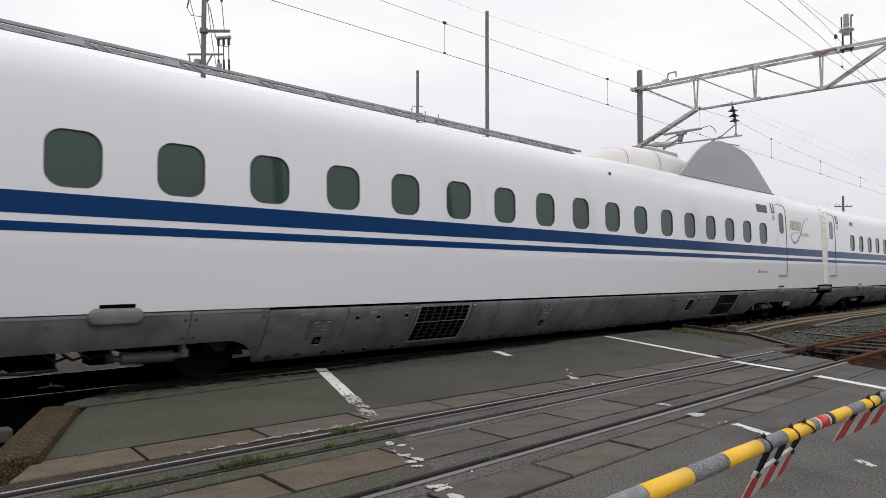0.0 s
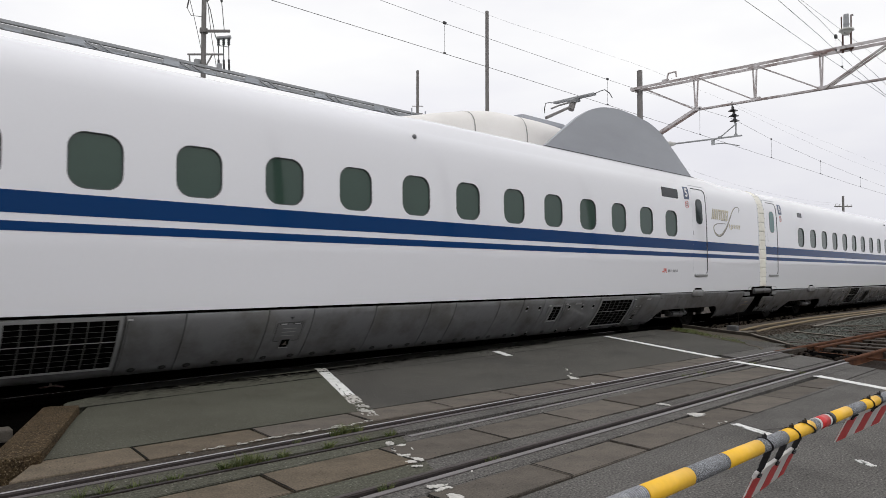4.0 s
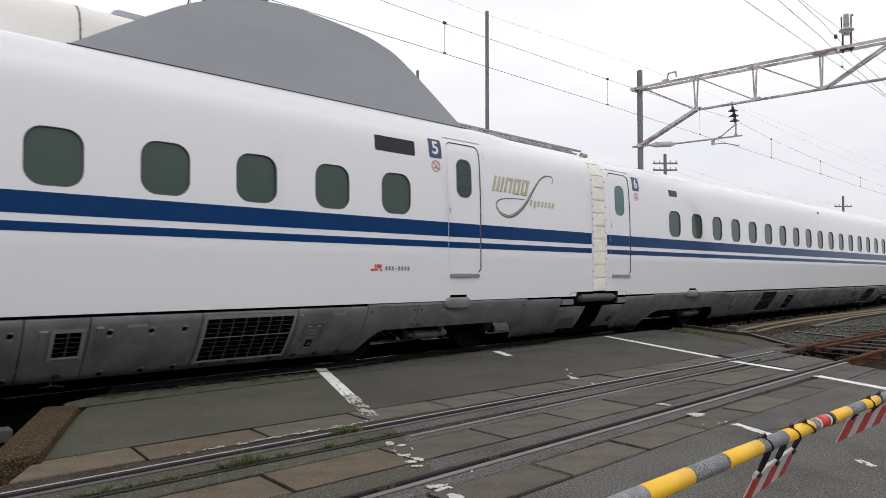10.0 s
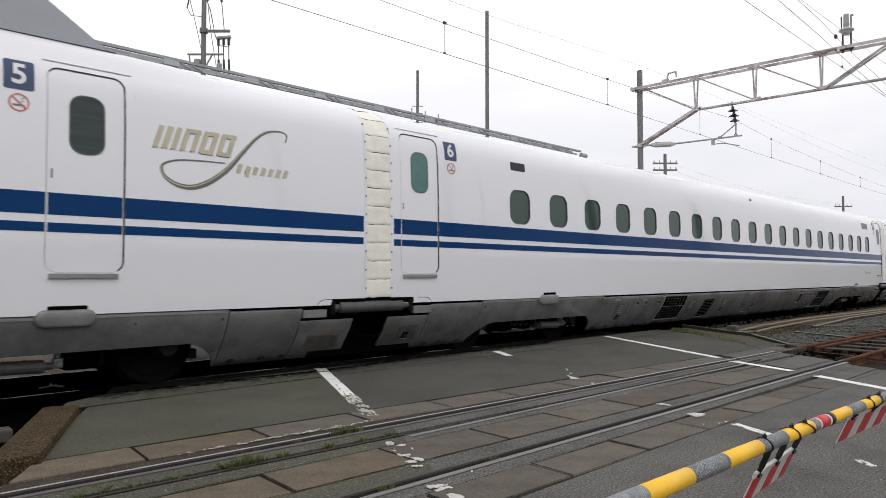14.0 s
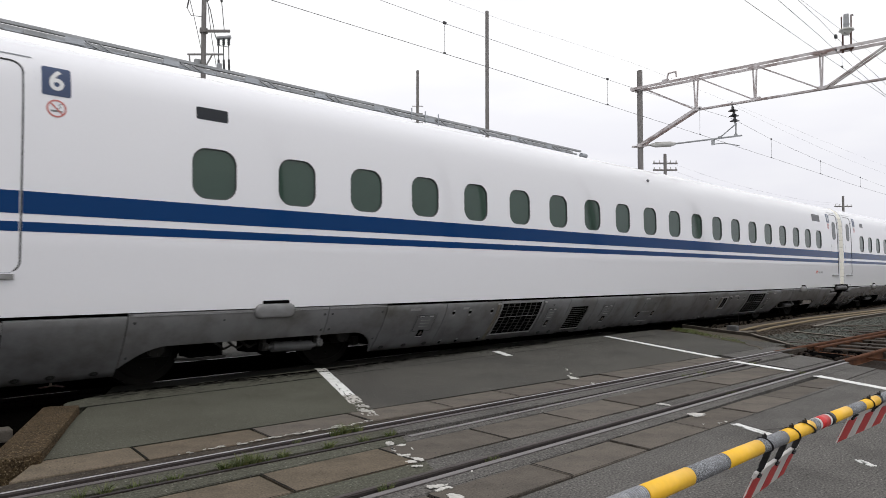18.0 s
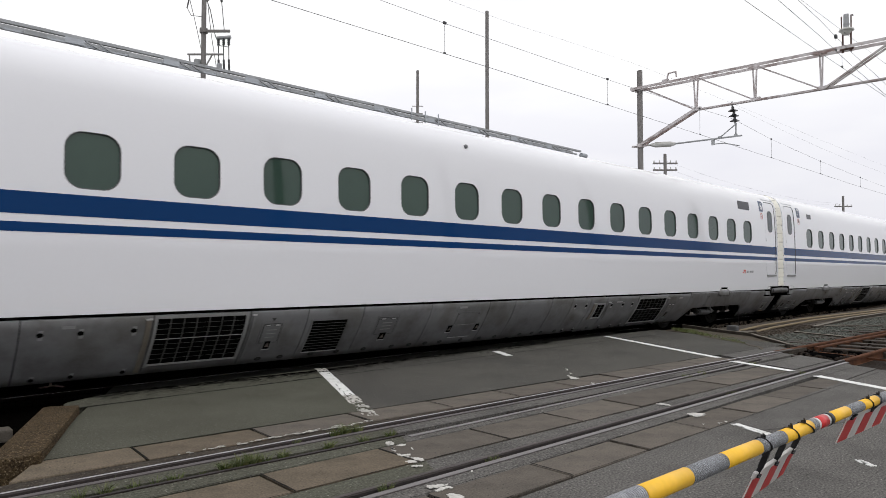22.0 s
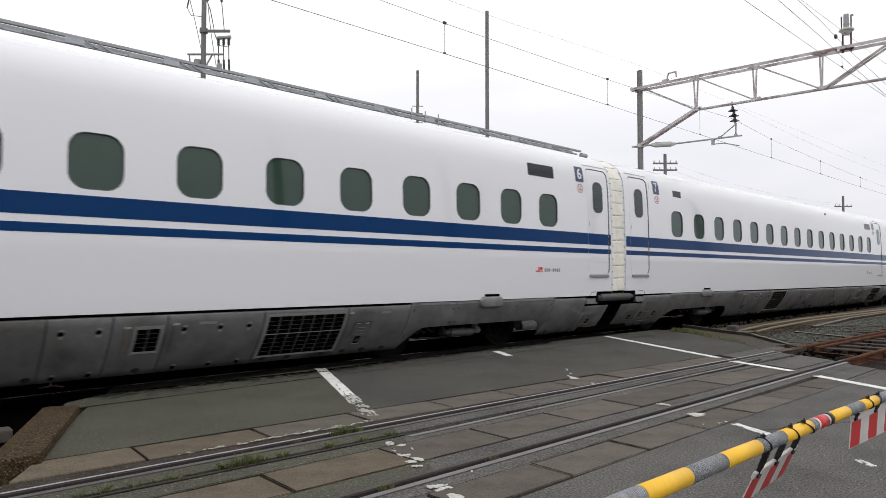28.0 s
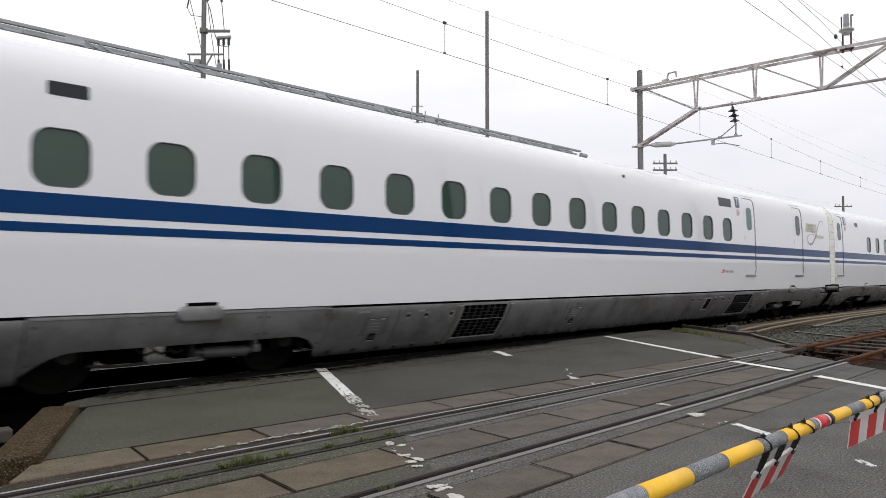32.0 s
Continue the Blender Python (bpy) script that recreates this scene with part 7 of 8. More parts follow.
def hanging_plate(name, x0, x1, slant, drop, rise=0.0, bend=0.0, w=0.075):
    """A striped plate; its own origin lies on the boom's axis line."""
    pl = tagged(empty(name), "red and white striped plate hanging from the boom on straps", "warning plate", "hanging plates")
    h, t = 0.12, 0.004
    ln = x1 - x0
    # white backing
    bm = bmesh.new()
    add_box(bm, (ln / 2, 0, -drop - h / 2), (ln, t, h), bevel=0.0015)
    part("plate", bm, M_PLATEWHITE, pl, "white plastic plate")
    bm = bmesh.new()
    add_box(bm, (ln / 2, 0, -drop + 0.006), (ln, 0.012, 0.024), bevel=0.003)
    part("top_rail", bm, M_PLATEWHITE, pl, "white folded top edge")
    z0, z1 = -drop - h + 0.004, -drop - 0.010
    sl = slant
    x = 0.004 - sl
    while x < ln:
        a, b = x, x + w
        q = [(a, z0), (b, z0), (b + sl, z1), (a + sl, z1)]
        q = [(min(max(px, 0.002), ln - 0.002), pz) for px, pz in q]
        if max(p[0] for p in q) - min(p[0] for p in q) > 0.01:
            for ysurf in (-t / 2 - 0.0012, t / 2 + 0.0012):
                vs = [(px, ysurf, pz) for px, pz in q] + [(px, ysurf * 0.6, pz) for px, pz in q]
                mesh_obj("red_stripe", vs, [(0, 1, 2, 3), (7, 6, 5, 4), (0, 4, 5, 1), (1, 5, 6, 2), (2, 6, 7, 3), (3, 7, 4, 0)], M_REDBAND, pl, "red reflective stripe")
        x += 2 * w
    for ob in pl.children:
        for v in ob.data.vertices:
            v.co.z += rise * v.co.x / ln
    for sx in (0.025, ln * 0.47, ln - 0.045):
        bm = bmesh.new()
        dr = drop - rise * sx / ln
        pts = [(sx - bend, -0.008, -0.018), (sx - bend + 0.012, -0.010, -0.35 * dr - 0.006), (sx - bend * 0.3 + 0.006, -0.004, -0.7 * dr - 0.006), (sx, 0.0, -dr + 0.012), (sx - 0.004, -0.004, -dr - 0.006)]
        for (p, q), ww in zip(zip(pts, pts[1:]), (0.020, 0.018, 0.014, 0.014)):
            add_beam(bm, p, q, ww, 0.008)
        add_box(bm, (sx, -0.008, -dr + 0.004), (0.022, 0.012, 0.012), bevel=0.003)
        add_beam(bm, (sx - 0.005, -0.012, -dr + 0.004), (sx - 0.035, -0.02, -dr + 0.012), 0.005, 0.003)
        part("strap", bm, M_STRAP, pl, "black plastic strap")
    return pl


plate_a = hanging_plate("hanging_plate", 2.334, 2.694, 0.0, 0.150, 0.041, 0.05)
plate_b = hanging_plate("hanging_plate", 3.10, 3.68, 0.0, 0.046, w=0.108)

# ---- overhead line masts and gantry ----
GX, GY = 19.40, 11.20


def round_mast(name, x, y, r, top, label, r2=None):
    bm = bmesh.new()
    add_tube(bm, (0, 0, -0.3), (0, 0, top), r, r2 or r * 0.92, n=20)
    m = tagged(empty(name, (x, y, 0)), label, "mast")
    part("pole", bm, M_POLE, m)
    bm = bmesh.new()
    add_tube(bm, (0, 0, top), (0, 0, top + 0.03), (r2 or r * 0.92) * 1.05, r * 0.4, n=16)
    part("cap", bm, M_POLE, m)
    return m


round_mast("catenary_mast", GX, GY, 0.095, 7.77, "round grey catenary mast carrying a steel gantry")
# the gantry stands slightly askew to the tracks; its own y runs back from the mast
ZU, ZL = 7.19, 6.20
SKEW = math.atan(0.073)
tr = tagged(empty("gantry_truss", (GX, GY, 0)), "weathered steel lattice gantry beam over the tracks", "gantry")
tr.rotation_euler = (0, 0, SKEW)
for dx in (-0.15, 0.20):
    bm = bmesh.new()
    add_beam(bm, (dx, 0.25, ZU), (dx, -16.3, ZU), 0.05, 0.055)
    add_beam(bm, (dx - 0.022, 0.25, ZU - 0.03), (dx - 0.022, -16.3, ZU - 0.03), 0.012, 0.05)
    part("upper_chord", bm, M_TRUSS, tr, "steel angle chord")
    bm = bmesh.new()
    add_beam(bm, (0.02 + dx * 0.25, -1.82, ZL), (0.02 + dx * 0.25, -14.3, ZL), 0.04, 0.045)
    part("lower_chord", bm, M_TRUSS, tr, "steel angle chord")
ys = [-1.82 - 1.715 * i for i in range(8)]
for i, y in enumerate(ys):
    for dx in (-0.15, 0.20):
        bm = bmesh.new()
        add_beam(bm, (0.02 + dx * 0.25, y, ZL), (dx, y, ZU), 0.042, 0.03)
        part("vertical", bm, M_TRUSS, tr)
    if i < 7:
        bm = bmesh.new()
        if i not in (2, 5):
            add_beam(bm, (0.02, y - 0.04, ZU), (0.02, ys[i + 1], ZL), 0.042, 0.036)
        else:
            add_beam(bm, (-0.06, y - 0.1, ZL), (-0.10, ys[i + 1] - 0.05, ZU), 0.06, 0.045)
            add_beam(bm, (0.10, y - 0.1, ZL), (0.16, ys[i + 1] - 0.05, ZU), 0.05, 0.045)
        part("diagonal", bm, M_TRUSS, tr)
    box_part("gusset", (0.02, y - 0.02, ZL + 0.03), (0.10, 0.26, 0.09), M_TRUSS, tr)
    box_part("gusset", (-0.178, y - 0.04, ZU - 0.06), (0.012, 0.30, 0.11), M_RUSTED if i == 2 else M_TRUSS, tr)
    if i == 2:
        box_part("tie_plate", (-0.19, y - 0.12, ZU - 0.04), (0.012, 0.55, 0.07), M_RUSTED, tr, "rust-brown tie plate", bevel=0.003)
bm = bmesh.new()
add_beam(bm, (0.02, -0.1, ZU), (0.02, -1.82, ZL), 0.05, 0.05)
part("diagonal", bm, M_TRUSS, tr)
for dx, m in ((-0.08, M_TRUSS), (0.10, M_RUSTED)):
    bm = bmesh.new()
    add_beam(bm, (dx, -1.82, ZL), (dx, -0.08, 5.36), 0.055, 0.075)
    part("knee_brace", bm, m, tr, "rust-spotted steel knee brace")
for z in (ZU - 0.02, 5.32):
    bm = bmesh.new()
    add_tube(bm, (0, 0, z - 0.06), (0, 0, z + 0.06), 0.115, n=18)
    add_box(bm, (0, 0.20, z), (0.10, 0.16, 0.05))
    add_box(bm, (0, -0.18, z), (0.10, 0.16, 0.06))
    add_tube(bm, (-0.09, 0.14, z), (0.09, 0.14, z), 0.018, n=6)
    part("clamp_band", bm, M_TRUSS, tr, "steel clamp round the mast")
round_mast("catenary_mast", GX + 1.18, GY - 16.1, 0.095, 7.72, "round grey catenary mast carrying a steel gantry")
tube_part("hook", [(-0.15, -0.96, ZU), (-0.15, -1.03, ZU + 0.26), (-0.15, -1.27, ZU + 0.27), (-0.15, -1.285, ZU + 0.10)], 0.024, M_TRUSS, tr, "small steel hook")
box_part("hook_foot", (-0.15, -0.93, ZU + 0.06), (0.06, 0.22, 0.07), M_TRUSS, tr, bevel=0.01)

# bracket, insulators and registration arm of the far track
br = tagged(empty("catenary_bracket", (GX, GY, 0)), "steel catenary bracket with a grey insulator", "bracket")
br.rotation_euler = (0, 0, SKEW)
X_B = 0.02
bm = bmesh.new()
add_tube(bm, (X_B, -0.12, 5.32), (X_B, -0.36, 5.306), 0.03, n=12)
add_tube(bm, (X_B, -0.36, 5.306), (X_B, -0.50, 5.295), 0.045, 0.075, n=16)
for i in range(8):
    add_tube(bm, (X_B, -0.50 - i * 0.066, 5.295 - i * 0.0056), (X_B, -0.55 - i * 0.066, 5.291 - i * 0.0056), 0.090, 0.082, n=16)
add_tube(bm, (X_B, -0.50, 5.295), (X_B, -1.05, 5.25), 0.070, n=14)
add_tube(bm, (X_B, -1.05, 5.25), (X_B, -1.16, 5.245), 0.07, 0.04, n=14)
part("bracket_insulator", bm, M_PORC_W, br, "pale grey rod insulator", smooth=False)
tube_part("bracket_tube", [(X_B, -1.14, 5.246), (X_B, -3.16, 5.228)], 0.026, M_GALV, br, "grey steel tube")
tube_part("bracket_stay", [(X_B, -2.99, 5.60), (X_B, -2.98, 5.25)], 0.022, M_GALV, br)
tube_part("bracket_stay", [(X_B, -2.96, 5.57), (X_B, -2.52, 5.25)], 0.018, M_GALV, br)
box_part("stay_clamp", (X_B, -2.98, 5.25), (0.07, 0.09, 0.08), M_GALV, br, bevel=0.012)
box_part("stay_clamp", (X_B, -2.52, 5.25), (0.07, 0.09, 0.08), M_GALV, br, bevel=0.012)
box_part("steady_drop", (X_B, -2.32, 5.15), (0.05, 0.10, 0.20), M_GALV, br, "steady arm drop bracket", bevel=0.012)
tube_part("steady_arm", [(X_B, -2.32, 5.08), (X_B + 0.12, -2.60, 5.09), (X_B + 0.3, -2.98, 4.99)], 0.016, M_GALV, br, "thin steady arm")
for k, (y, z) in enumerate(((-2.905, 6.02), (-2.935, 5.86), (-2.955, 5.71))):
    bm = bmesh.new()
    add_tube(bm, (X_B, y, z - 0.030), (X_B, y, z + 0.022), 0.140, 0.055, n=22)
    add_tube(bm, (X_B, y, z - 0.05), (X_B, y, z - 0.03), 0.06, 0.125, n=22)
    add_tube(bm, (X_B, y, z + 0.022), (X_B, y - 0.004, z + 0.10), 0.045, 0.035, n=12)
    part("disc_insulator", bm, M_PORCELAIN, br, "dark porcelain disc insulator" if k == 0 else "")
tube_part("insulator_pin", [(X_B, -2.89, 6.10), (X_B, -2.885, ZL + 0.07)], 0.022, M_GALV, br)
tube_part("insulator_pin", [(X_B, -2.96, 5.66), (X_B, -2.99, 5.58)], 0.03, M_GALV, br)

# feeder insulator standing on the gantry
fi = tagged(empty("post_insulator", (GX + 0.073 * 5.85, GY - 5.85, ZU)), "grey feeder insulator post on the gantry", "insulator")
bm = bmesh.new()
add_box(bm, (0, -0.105, 0.16), (0.045, 0.035, 0.56))
add_box(bm, (0, 0.09, 0.16), (0.045, 0.035, 0.56))
add_box(bm, (0, 0, -0.03), (0.06, 0.32, 0.05))
part("bracket", bm, M_RUST_DARK, fi, "rusty bracket legs")
bm = bmesh.new()
add_tube(bm, (0, 0, 0.36), (0, 0, 0.46), 0.10, 0.15, n=24)
add_tube(bm, (0, 0, 0.46), (0, 0, 0.49), 0.185, 0.180, n=24)
add_tube(bm, (0, 0, 0.49), (0, 0, 0.54), 0.180, 0.08, n=24)
part("bell", bm, M_PORC_W, fi, "pale porcelain bell", smooth=False)
bm = bmesh.new()
add_tube(bm, (0, 0, 0.54), (0, 0, 0.90), 0.068, 0.062, n=16)
add_tube(bm, (0, 0, 0.62), (0, 0, 0.65), 0.078, n=16)
part("post", bm, M_GALV, fi)
for s in (-1, 1):
    tube_part("guard", [(0.0, s * 0.11, 0.44), (0.0, s * 0.115, 0.86)], 0.017, M_RUST_DARK, fi, "brown guard rod")
tube_part("guard", [(0.0, -0.115, 0.84), (0.0, -0.15, 0.86), (0.0, -0.16, 0.82)], 0.014, M_RUST_DARK, fi)


# ---- wires ----
def wire(name, pts, r, label):
    return tagged(tube_part(name, pts, r * 0.8, M_WIRE, None, n=6), label, "wire", "overhead wires", "structure")


def sagging(a, b, sag, n=14):
    a, b = Vector(a), Vector(b)
    return [tuple(a + (b - a) * (i / n) - Vector((0, 0, sag * 4 * (i / n) * (1 - i / n)))) for i in range(n + 1)]


CONTACT = [(-35, 5.27), (6.48, 5.252), (9.5, 5.256), (13.75, 5.239), (15.1, 5.23), (19.9, 5.20), (20.9, 5.187), (23.85, 5.165), (28.8, 5.12), (34.2, 5.065), (38.4, 5.06), (90, 5.05)]
MESS = [(-30, 6.4), (0, 5.95), (6.86, 5.83), (8.37, 5.82), (13.76, 5.856), (14.9, 5.871), (18.27, 5.95), (20.6, 6.02), (21.3, 5.99), (23.89, 5.804), (28.9, 5.62), (34.2, 5.49), (38.5, 5.43), (60, 5.5), (90, 6.3)]
wire("contact_wire", [(x, 8.8, z) for x, z in CONTACT], 0.0062, "dark contact wire over the far track")
wire("messenger_wire", [(x, 8.8, z) for x, z in MESS], 0.005, "messenger wire above the contact wire")
for x in (3.6, 8.37, 13.76, 18.55, 23.89, 28.9, 34.2):
    zt, zb = (float(np.interp(x, [p[0] for p in run], [p[1] for p in run])) for run in (MESS, CONTACT))
    d = tagged(tube_part("dropper", [(x, 8.8, zb), (x, 8.8, zt)], 0.0038, M_WIRE, None, n=6), "thin dropper between two overhead wires", "dropper", "droppers", "structure")
    box_part("clip", (x, 8.8, zt + 0.01), (0.075, 0.04, 0.05), M_PORCELAIN, d, "dark wire clip", bevel=0.015)
    box_part("clip", (x, 8.8, zb + 0.012), (0.05, 0.025, 0.03), M_WIRE, d)
wire("feeder_wire", [(-20, 10.7, 7.0), (12.35, 10.7, 7.40), (14.68, 10.7, 7.51), (18.4, 10.7, 7.65), (19.3, 10.7, 7.66), (40, 10.7, 7.6), (90, 10.7, 7.7)], 0.0026, "thin feeder wire beside the masts")
wire("stay_wire", [(19.23, 8.0, 5.96), (21.07, 8.0, 5.87), (23.42, 8.0, 5.79), (26.17, 8.0, 5.715), (29.45, 8.0, 5.66), (35.04, 8.0, 5.65), (48, 8.0, 5.75), (90, 8.0, 6.2)], 0.0024, "thin wire from the gantry")
wire("contact_wire", [(-30, 3.7, 5.0), (9.19, 3.7, 4.955), (12, 3.7, 4.925), (16.4, 3.7, 4.92), (60, 3.7, 4.9)], 0.0044, "dark contact wire over the near track")
wire("feeder_wire", [(-20, 3.7, 5.9), (10.4, 3.7, 5.305), (12.2, 3.7, 5.215), (13.74, 3.7, 5.10), (16.35, 3.7, 4.96), (60, 3.7, 5.1)], 0.0047, "dark overhead wire over the near track")
MESS_N = [(-20, 5.9), (11.2, 5.545), (12.23, 5.49), (13.09, 5.409), (13.76, 5.35), (15.6, 5.24), (16.4, 5.19), (60, 5.2)]
wire("messenger_wire", [(x, 3.7, z) for x, z in MESS_N], 0.0045, "messenger wire over the near track")
wire("feeder_wire", [(-20, 5.2, 7.3), (16.0, 5.2, 7.345), (19.4, 5.2, 7.385), (23.1, 5.2, 7.42), (60, 5.2, 7.5)], 0.0046, "overhead wire over the near track")
for x, zb, clip in ((13.09, 5.16, True), (13.42, 4.93, False)):
    zt = float(np.interp(x, [p[0] for p in MESS_N], [p[1] for p in MESS_N]))
    nd = tagged(tube_part("dropper", [(x, 3.7, zb), (x, 3.7, zt)], 0.0026, M_WIRE, None, n=6), "thin dropper between two overhead wires", "dropper", "droppers", "structure")
    box_part("clip", (x, 3.7, zb + 0.01), (0.04, 0.03, 0.035), M_WIRE, nd, "dark wire clip", bevel=0.01)
    if clip:
        box_part("clip", (x, 3.7, zt), (0.075, 0.05, 0.075), M_PORCELAIN, nd, "dark wire clip", bevel=0.024)

# ---- cable rack behind the train ----
RY, RZ = 12.5, 5.25
rack = tagged(empty("cable_rack", (0, RY, 0)), "long galvanised steel cable rack on posts behind the train", "cable rack")
rack.rotation_euler = (0, 0.0078, 0)
X0, X1 = -7.0, 17.85
bm = bmesh.new()
add_beam(bm, (X0, -0.03, RZ + 0.01), (X1, -0.03, RZ + 0.01), 0.075, 0.05)
part("top_rail", bm, M_GALV, rack, "grey steel channel")
bm = bmesh.new()
add_beam(bm, (X0, 0.30, RZ + 0.035), (X1 - 0.1, 0.30, RZ + 0.035), 0.08, 0.05)
part("back_rail", bm, M_GALV, rack, "grey steel channel")
bm = bmesh.new()
add_beam(bm, (X0, -0.02, RZ - 0.105), (X1 - 0.2, -0.02, RZ - 0.105), 0.05, 0.035)
part("lower_rail", bm, M_GALV_L, rack, "pale steel channel")
px = 3.11 - 1.632 * 6
while px < X1 - 0.1:
    bm = bmesh.new()
    add_box(bm, (px, -0.075, RZ - 0.07), (0.30, 0.012, 0.10), bevel=0.004)
    part("plate", bm, M_GALV_L, rack, "pale galvanised plate")
    bm = bmesh.new()
    add_beam(bm, (px + 0.18, -0.06, RZ - 0.03), (px + 0.42, -0.05, RZ - 0.12), 0.03, 0.03)
    part("brace", bm, M_GALV, rack)
    bm = bmesh.new()
    add_beam(bm, (px + 0.40, -0.06, RZ - 0.03), (px + 0.62, -0.05, RZ - 0.12), 0.03, 0.03)
    part("brace", bm, M_GALV, rack)
    bm = bmesh.new()
    add_box(bm, (px + 1.05, -0.06, RZ - 0.095), (0.34, 0.03, 0.07), bevel=0.004)
    part("splice", bm, M_GALV, rack, "dark splice plate")
    px += 1.632
for x in (10.63, 11.08, 11.53):
    tube_part("stud", [(x, -0.1, RZ - 0.18), (x, -0.1, RZ + 0.12)], 0.016, M_GALV_L, rack)
for x in np.arange(X0 + 0.5, X1, 4.8):
    bm = bmesh.new()
    add_box(bm, (float(x), 0.15, RZ / 2 - 0.2), (0.16, 0.16, RZ), bevel=0.01)
    part("post", bm, M_GALV, rack, "grey steel post")
bm = bmesh.new()
add_tube(bm, (X1 + 0.05, -0.02, RZ - 0.10), (X1 + 0.32, -0.02, RZ - 0.10), 0.075, n=14)
part("end_fitting", bm, M_GALV_L, rack, "round end fitting")

# ---- masts and poles beyond ----
round_mast("plain_mast", 15.14, 14.0, 0.066, 9.37, "plain round grey mast beyond the cable rack", 0.055)
pm = round_mast("plain_mast", 17.52, 20.0, 0.062, 9.33, "slim grey mast with step bolts", 0.055)
for z in (6.9, 7.25, 7.6, 7.9):
    tube_part("step_bolt", [(-0.16, 0.15, z), (0.16, -0.15, z)], 0.015, M_POLE, pm)

RV = Vector((0.7264, -0.6873, 0))      # across the view


def utility_pole():
    u = tagged(empty("utility_pole", (10.88, 25.07, 0.05)), "grey utility pole with crossarms and cable terminations", "utility pole")
    bm = bmesh.new()
    add_tube(bm, (0, 0, -0.3), (0, 0, 14.5), 0.115, 0.085, n=18)
    part("pole", bm, M_POLE, u)

    def at(r, z):
        return (RV.x * r, RV.y * r, z)
    for r0, r1, z, w in ((-0.15, 1.02, 10.58, 0.09), (-0.62, 0.76, 9.66, 0.06), (0.1, 1.0, 9.0, 0.06)):
        bm = bmesh.new()
        add_beam(bm, at(r0, z), at(r1, z), w, w)
        part("crossarm", bm, M_POLE, u, "steel crossarm")
    bm = bmesh.new()
    add_tube(bm, at(0, 10.5), at(0, 10.68), 0.15, n=16)
    part("clamp", bm, M_POLE, u)
    for r in (0.58, 0.78, 0.98):
        bm = bmesh.new()
        add_tube(bm, at(r, 10.30), at(r, 10.02), 0.035, n=10)
        for k in range(4):
            add_tube(bm, at(r, 10.28 - k * 0.07), at(r, 10.25 - k * 0.07), 0.06, n=10)
        add_tube(bm, at(r, 10.02), at(r + 0.03, 8.8), 0.02, n=8)
        add_tube(bm, at(r + 0.01, 9.45), at(r + 0.03, 9.0), 0.045, n=8)
        part("cable_termination", bm, M_PORCELAIN, u, "dark cable termination")
    bm = bmesh.new()
    add_tube(bm, at(0.52, 10.30), at(1.06, 10.34), 0.07, n=12)
    add_tube(bm, at(0.52, 10.02), at(1.0, 9.95), 0.02, n=8)
    part("termination_bar", bm, M_GALV, u)
    box_part("control_box", at(-0.22, 9.25), (0.24, 0.2, 0.42), M_GALV, u, "small grey control box", bevel=0.02)
    box_part("control_box", at(0.62, 9.15), (0.16, 0.16, 0.3), M_GALV, u, "small grey control box", bevel=0.02)
    for a, b in ((at(-0.55, 9.65), at(-0.5, 9.1)), (at(0.1, 9.2), at(0.35, 9.66)), (at(0.1, 11.75), at(0.6, 12.2))):
        bm = bmesh.new()
        add_beam(bm, a, b, 0.045, 0.045)
        part("stay", bm, M_POLE, u)
    for pts, r in (([at(-0.60, 12.6), at(-0.58, 11.9), at(-0.66, 11.5)], 0.03), ([at(-0.58, 11.9), at(-0.35, 11.0), at(-0.10, 9.9), at(-0.05, 9.2)], 0.012), ([at(-0.66, 11.5), at(-0.5, 11.2), at(-0.1, 11.15)], 0.012),
                   ([at(0.67, 12.6), at(0.68, 11.8), at(0.80, 10.6)], 0.016), ([at(0.67, 12.0), at(0.68, 11.75)], 0.05), ([at(0.1, 11.8), at(0.25, 11.4), at(0.45, 10.4), at(0.6, 10.05)], 0.016),
                   ([at(0.15, 11.6), at(0.3, 10.4), at(0.5, 9.2)], 0.012)):
        tube_part("cable", pts, r, M_WIRE, u, "dark hanging cable", n=6)


utility_pole()


def far_pole(x, y, top, arms, label):
    u = tagged(empty("utility_pole", (x, y, 0)), label, "utility pole", "far utility poles")
    bm = bmesh.new()
    add_tube(bm, (0, 0, -0.3), (0, 0, top), 0.13, 0.10, n=14)
    part("pole", bm, M_POLE, u)
    for z, half in arms:
        bm = bmesh.new()
        add_beam(bm, tuple(RV * -half + Vector((0, 0, z))), tuple(RV * half + Vector((0, 0, z))), 0.09, 0.10)
        part("crossarm", bm, M_POLE, u, "steel crossarm")
        for k in (-0.9, -0.45, 0.45, 0.9):
            bm = bmesh.new()
            p = RV * (half * k)
            add_tube(bm, (p.x, p.y, z + 0.05), (p.x, p.y, z + 0.2), 0.05, 0.03, n=8)
            part("pin_insulator", bm, M_PORC_W, u)
    return u


far_pole(41.25, 22.0, 9.13, ((8.5, 0.82), (8.05, 0.8)), "far utility pole with two crossarms")
far_pole(71.95, 20.0, 8.57, ((7.55, 0.85),), "far utility pole with one crossarm")
wire("power_line", sagging((41.0, 22.0, 8.7), (71.4, 20.0, 7.8), 0.6), 0.004, "thin power line between far poles")
wire("power_line", sagging((41.0, 22.0, 8.25), (71.4, 20.0, 7.75), 0.8), 0.004, "thin power line between far poles")

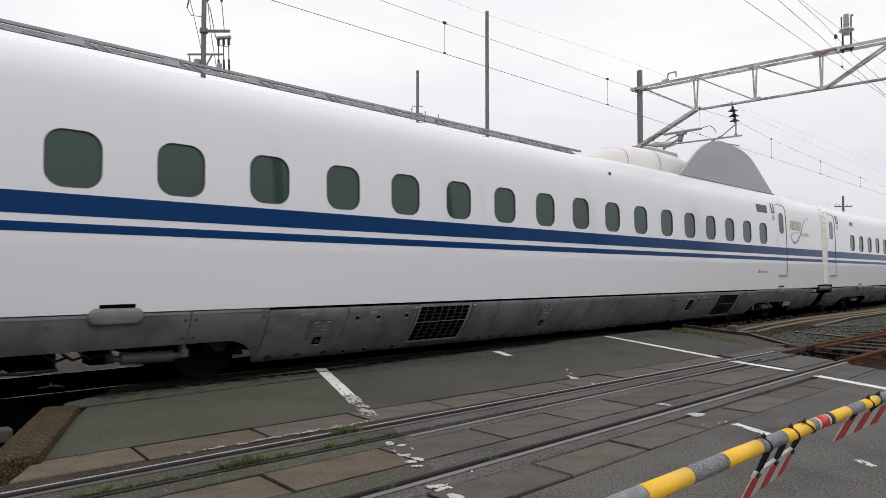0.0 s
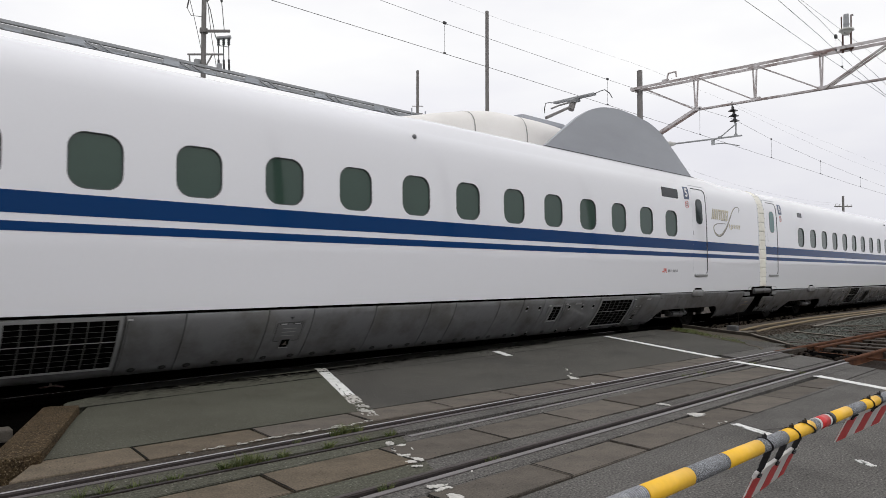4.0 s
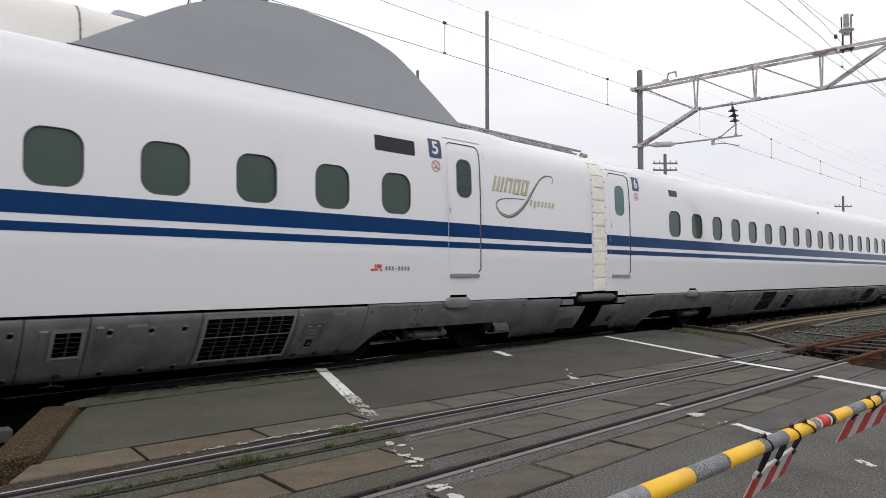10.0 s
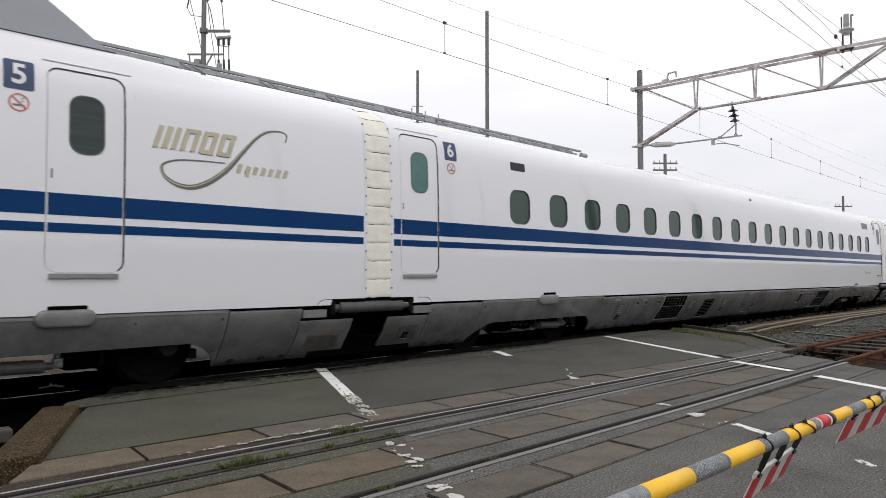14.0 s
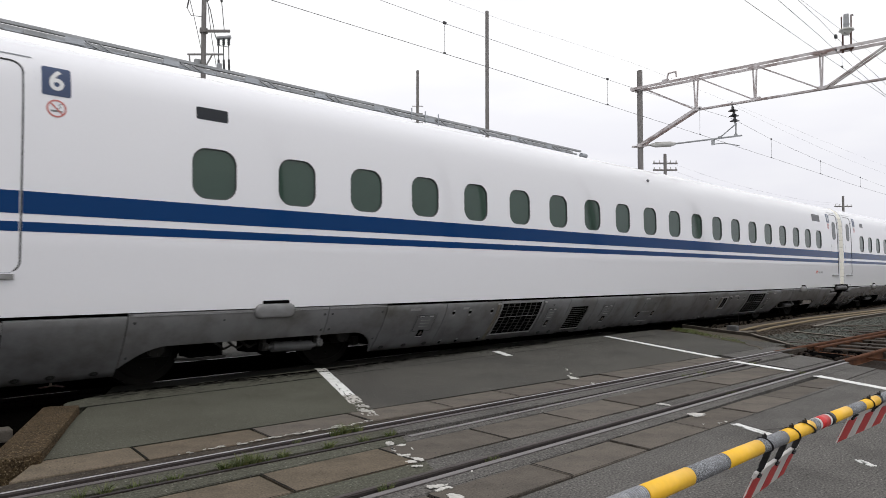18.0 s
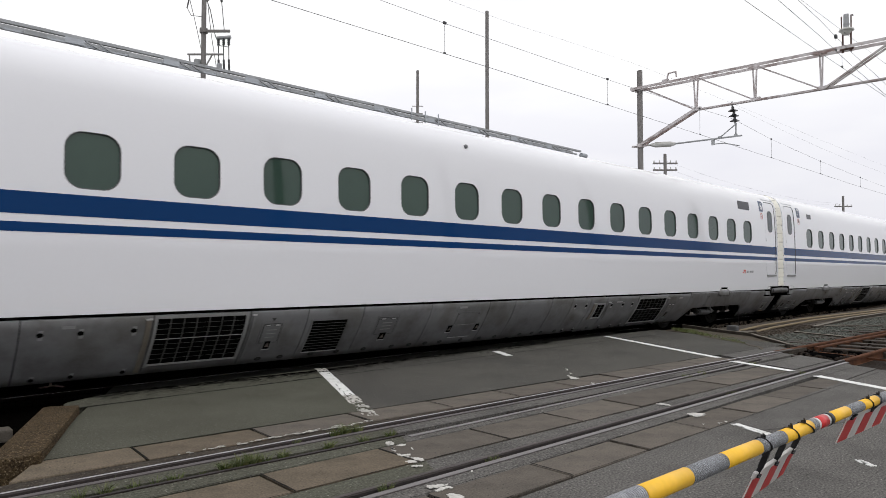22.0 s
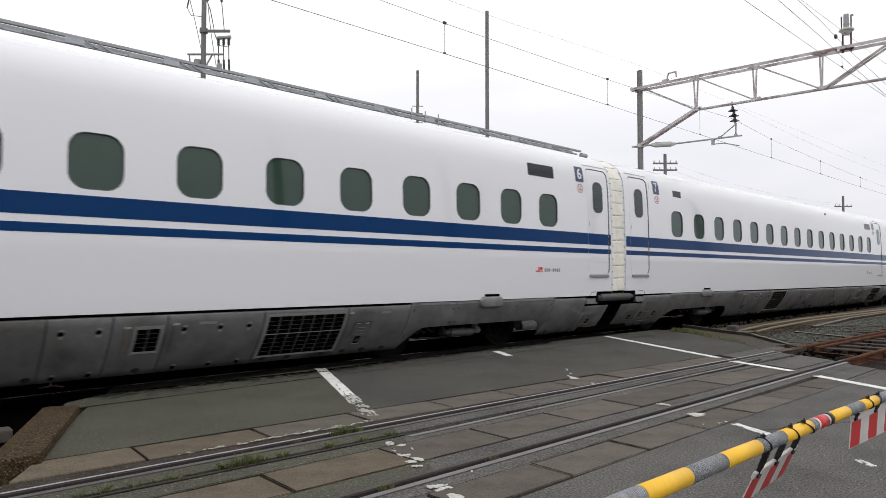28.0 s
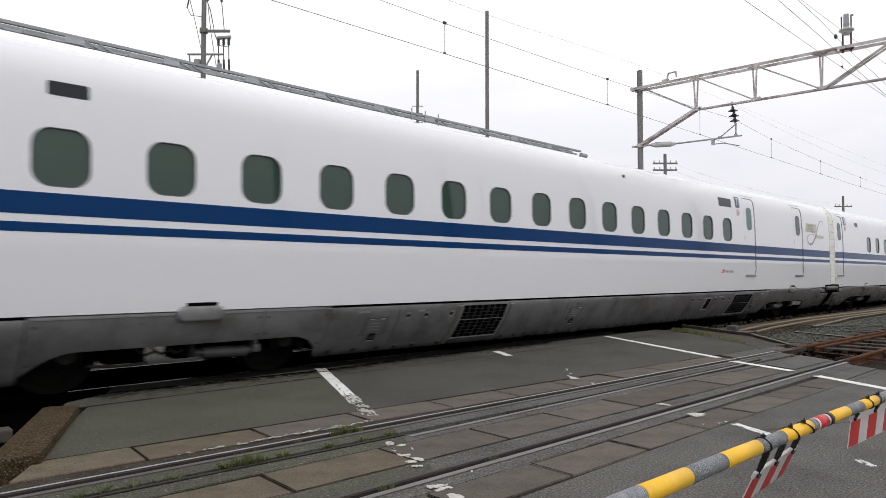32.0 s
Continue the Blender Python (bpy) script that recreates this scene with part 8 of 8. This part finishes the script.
# ---- behind the viewer: poles that paint and glass mirror, and an added unseen wall ----
for x, y, r, top in ((12.7, -8.0, 0.21, 10.0), (21.5, -8.0, 0.24, 10.5), (33.3, -8.0, 0.25, 10.0), (47.0, -8.0, 0.3, 10.0)):
    round_mast("roadside_pole", x, y, r, top, "dark concrete utility pole across the road", r * 0.75)


# added out of view to darken the lower reflection on the car sides
tagged(box_part("mirror_wall", (60, -16.1, 1.04), (320, 0.2, 2.7), M_WALL, None), "plain dull wall, unseen, added for the car sides to mirror", "wall", kind="structure")


# ---- small sway of the boom and its plates ----
def moving_static():
    sway = ((0, 0), (5.5, 0.15), (21.5, 0.15), (22.5, -0.3), (23.5, 0.1), (24.0, 0.1), (24.5, 1.0), (25.0, 0.7), (25.5, 0.0), (28.0, -0.1), (28.5, 0.1), (29.5, -0.1), (30.5, 0.1), (32, -0.1))

    def off(t):
        k = float(np.interp(t, [a for a, b in sway], [b for a, b in sway]))
        return 0.0134 * k, -0.0127 * k
    ts = [a for a, b in sway]
    walk(boom, [(t, pose(off(t)[0], BOOM_Y + off(t)[1], BOOM_Z, 0, 0, BOOM_TURN)) for t in ts])
    swing = ((0, 27), (3, 26), (6, 25), (13, 24), (20, 24), (22, 23), (23, 25), (23.5, 20), (24.0, 16), (24.5, -4), (25.0, 0), (25.5, 10), (26.5, 12), (28.0, 5), (29.0, 10), (30.0, 7), (31.0, 6), (32.0, 7))
    walk(plate_b, [(t, pose(3.10 + off(t)[0], BOOM_Y - 0.0429 * 3.10 + off(t)[1], BOOM_Z, a, 0, BOOM_TURN)) for t, a in swing])
    swing_a = ((0, 25, 3), (6, 24.4, 3), (13, 24.4, 3), (22, 24, 3), (23, 25, 3), (23.5, 23, 2), (24.0, 20, 0.5), (24.5, 18, -0.6), (25.0, 19, 0), (25.5, 22, 2), (26.5, 24.4, 3), (28, 24, 3), (30, 24.4, 3), (32, 24, 3))
    walk(plate_a, [(t, pose(2.334 + off(t)[0], BOOM_Y - 0.0429 * 2.334 + off(t)[1], BOOM_Z, a, 0, BOOM_TURN + b)) for t, a, b in swing_a])

# ---- what moves ----
GATE_X = 23.638       # place of the coupling between the first two cars at the start
RUN = [(0, 0.0), (1, 1.300), (2, 2.555), (3, 3.800), (4, 5.06), (5, 6.335), (6, 7.610), (7, 8.865), (8, 10.130), (9, 11.460), (10, 12.820), (11, 14.160),
       (12, 15.430), (13, 16.705), (14, 18.085), (15, 19.430), (16, 20.750), (17, 22.050), (18, 23.350), (19, 24.690), (20, 26.090), (21, 27.470), (22, 28.805),
       (23, 30.086), (24, 31.310), (25, 32.490), (26, 33.760), (27, 35.280), (28, 37.190), (29, 39.56), (30, 42.38), (31, 45.60), (32, 49.35)]


GRADE = 0.003         # fall of the track along x


def run_at(t):
    """Distance run by the train, smoothly between the given seconds."""
    i = max(0, min(len(RUN) - 2, int(t)))
    p = [RUN[max(0, min(len(RUN) - 1, i + k))][1] for k in (-1, 0, 1, 2)]
    if i == 0:
        p[0] = 2 * p[1] - p[2]
    if i == len(RUN) - 2:
        p[3] = 2 * p[2] - p[1]
    u = t - i
    return 0.5 * (2 * p[1] + (p[2] - p[0]) * u + (2 * p[0] - 5 * p[1] + 4 * p[2] - p[3]) * u * u + (3 * p[1] - p[0] - 3 * p[2] + p[3]) * u ** 3)


def motions():
    times = [i * 0.5 for i in range(65)]
    for car, sets, off in CAR_WHEELS:
        rows = []
        for t in times:
            x = GATE_X + off - run_at(t)
            rows.append((t, pose(x, Y_TC, (0.011 if car == car_five else 0.006) - GRADE * x, 0, math.degrees(GRADE), 0)))
        walk(car, rows)
    fast = [i * 0.2 for i in range(161)]
    for car, sets, off in CAR_WHEELS:
        for w in sets:
            x, y, z = w.location
            walk(w, [(t, pose(x, y, z, 0, -math.degrees(run_at(t) / 0.4305), 0)) for t in fast])
    moving_static()


motions()
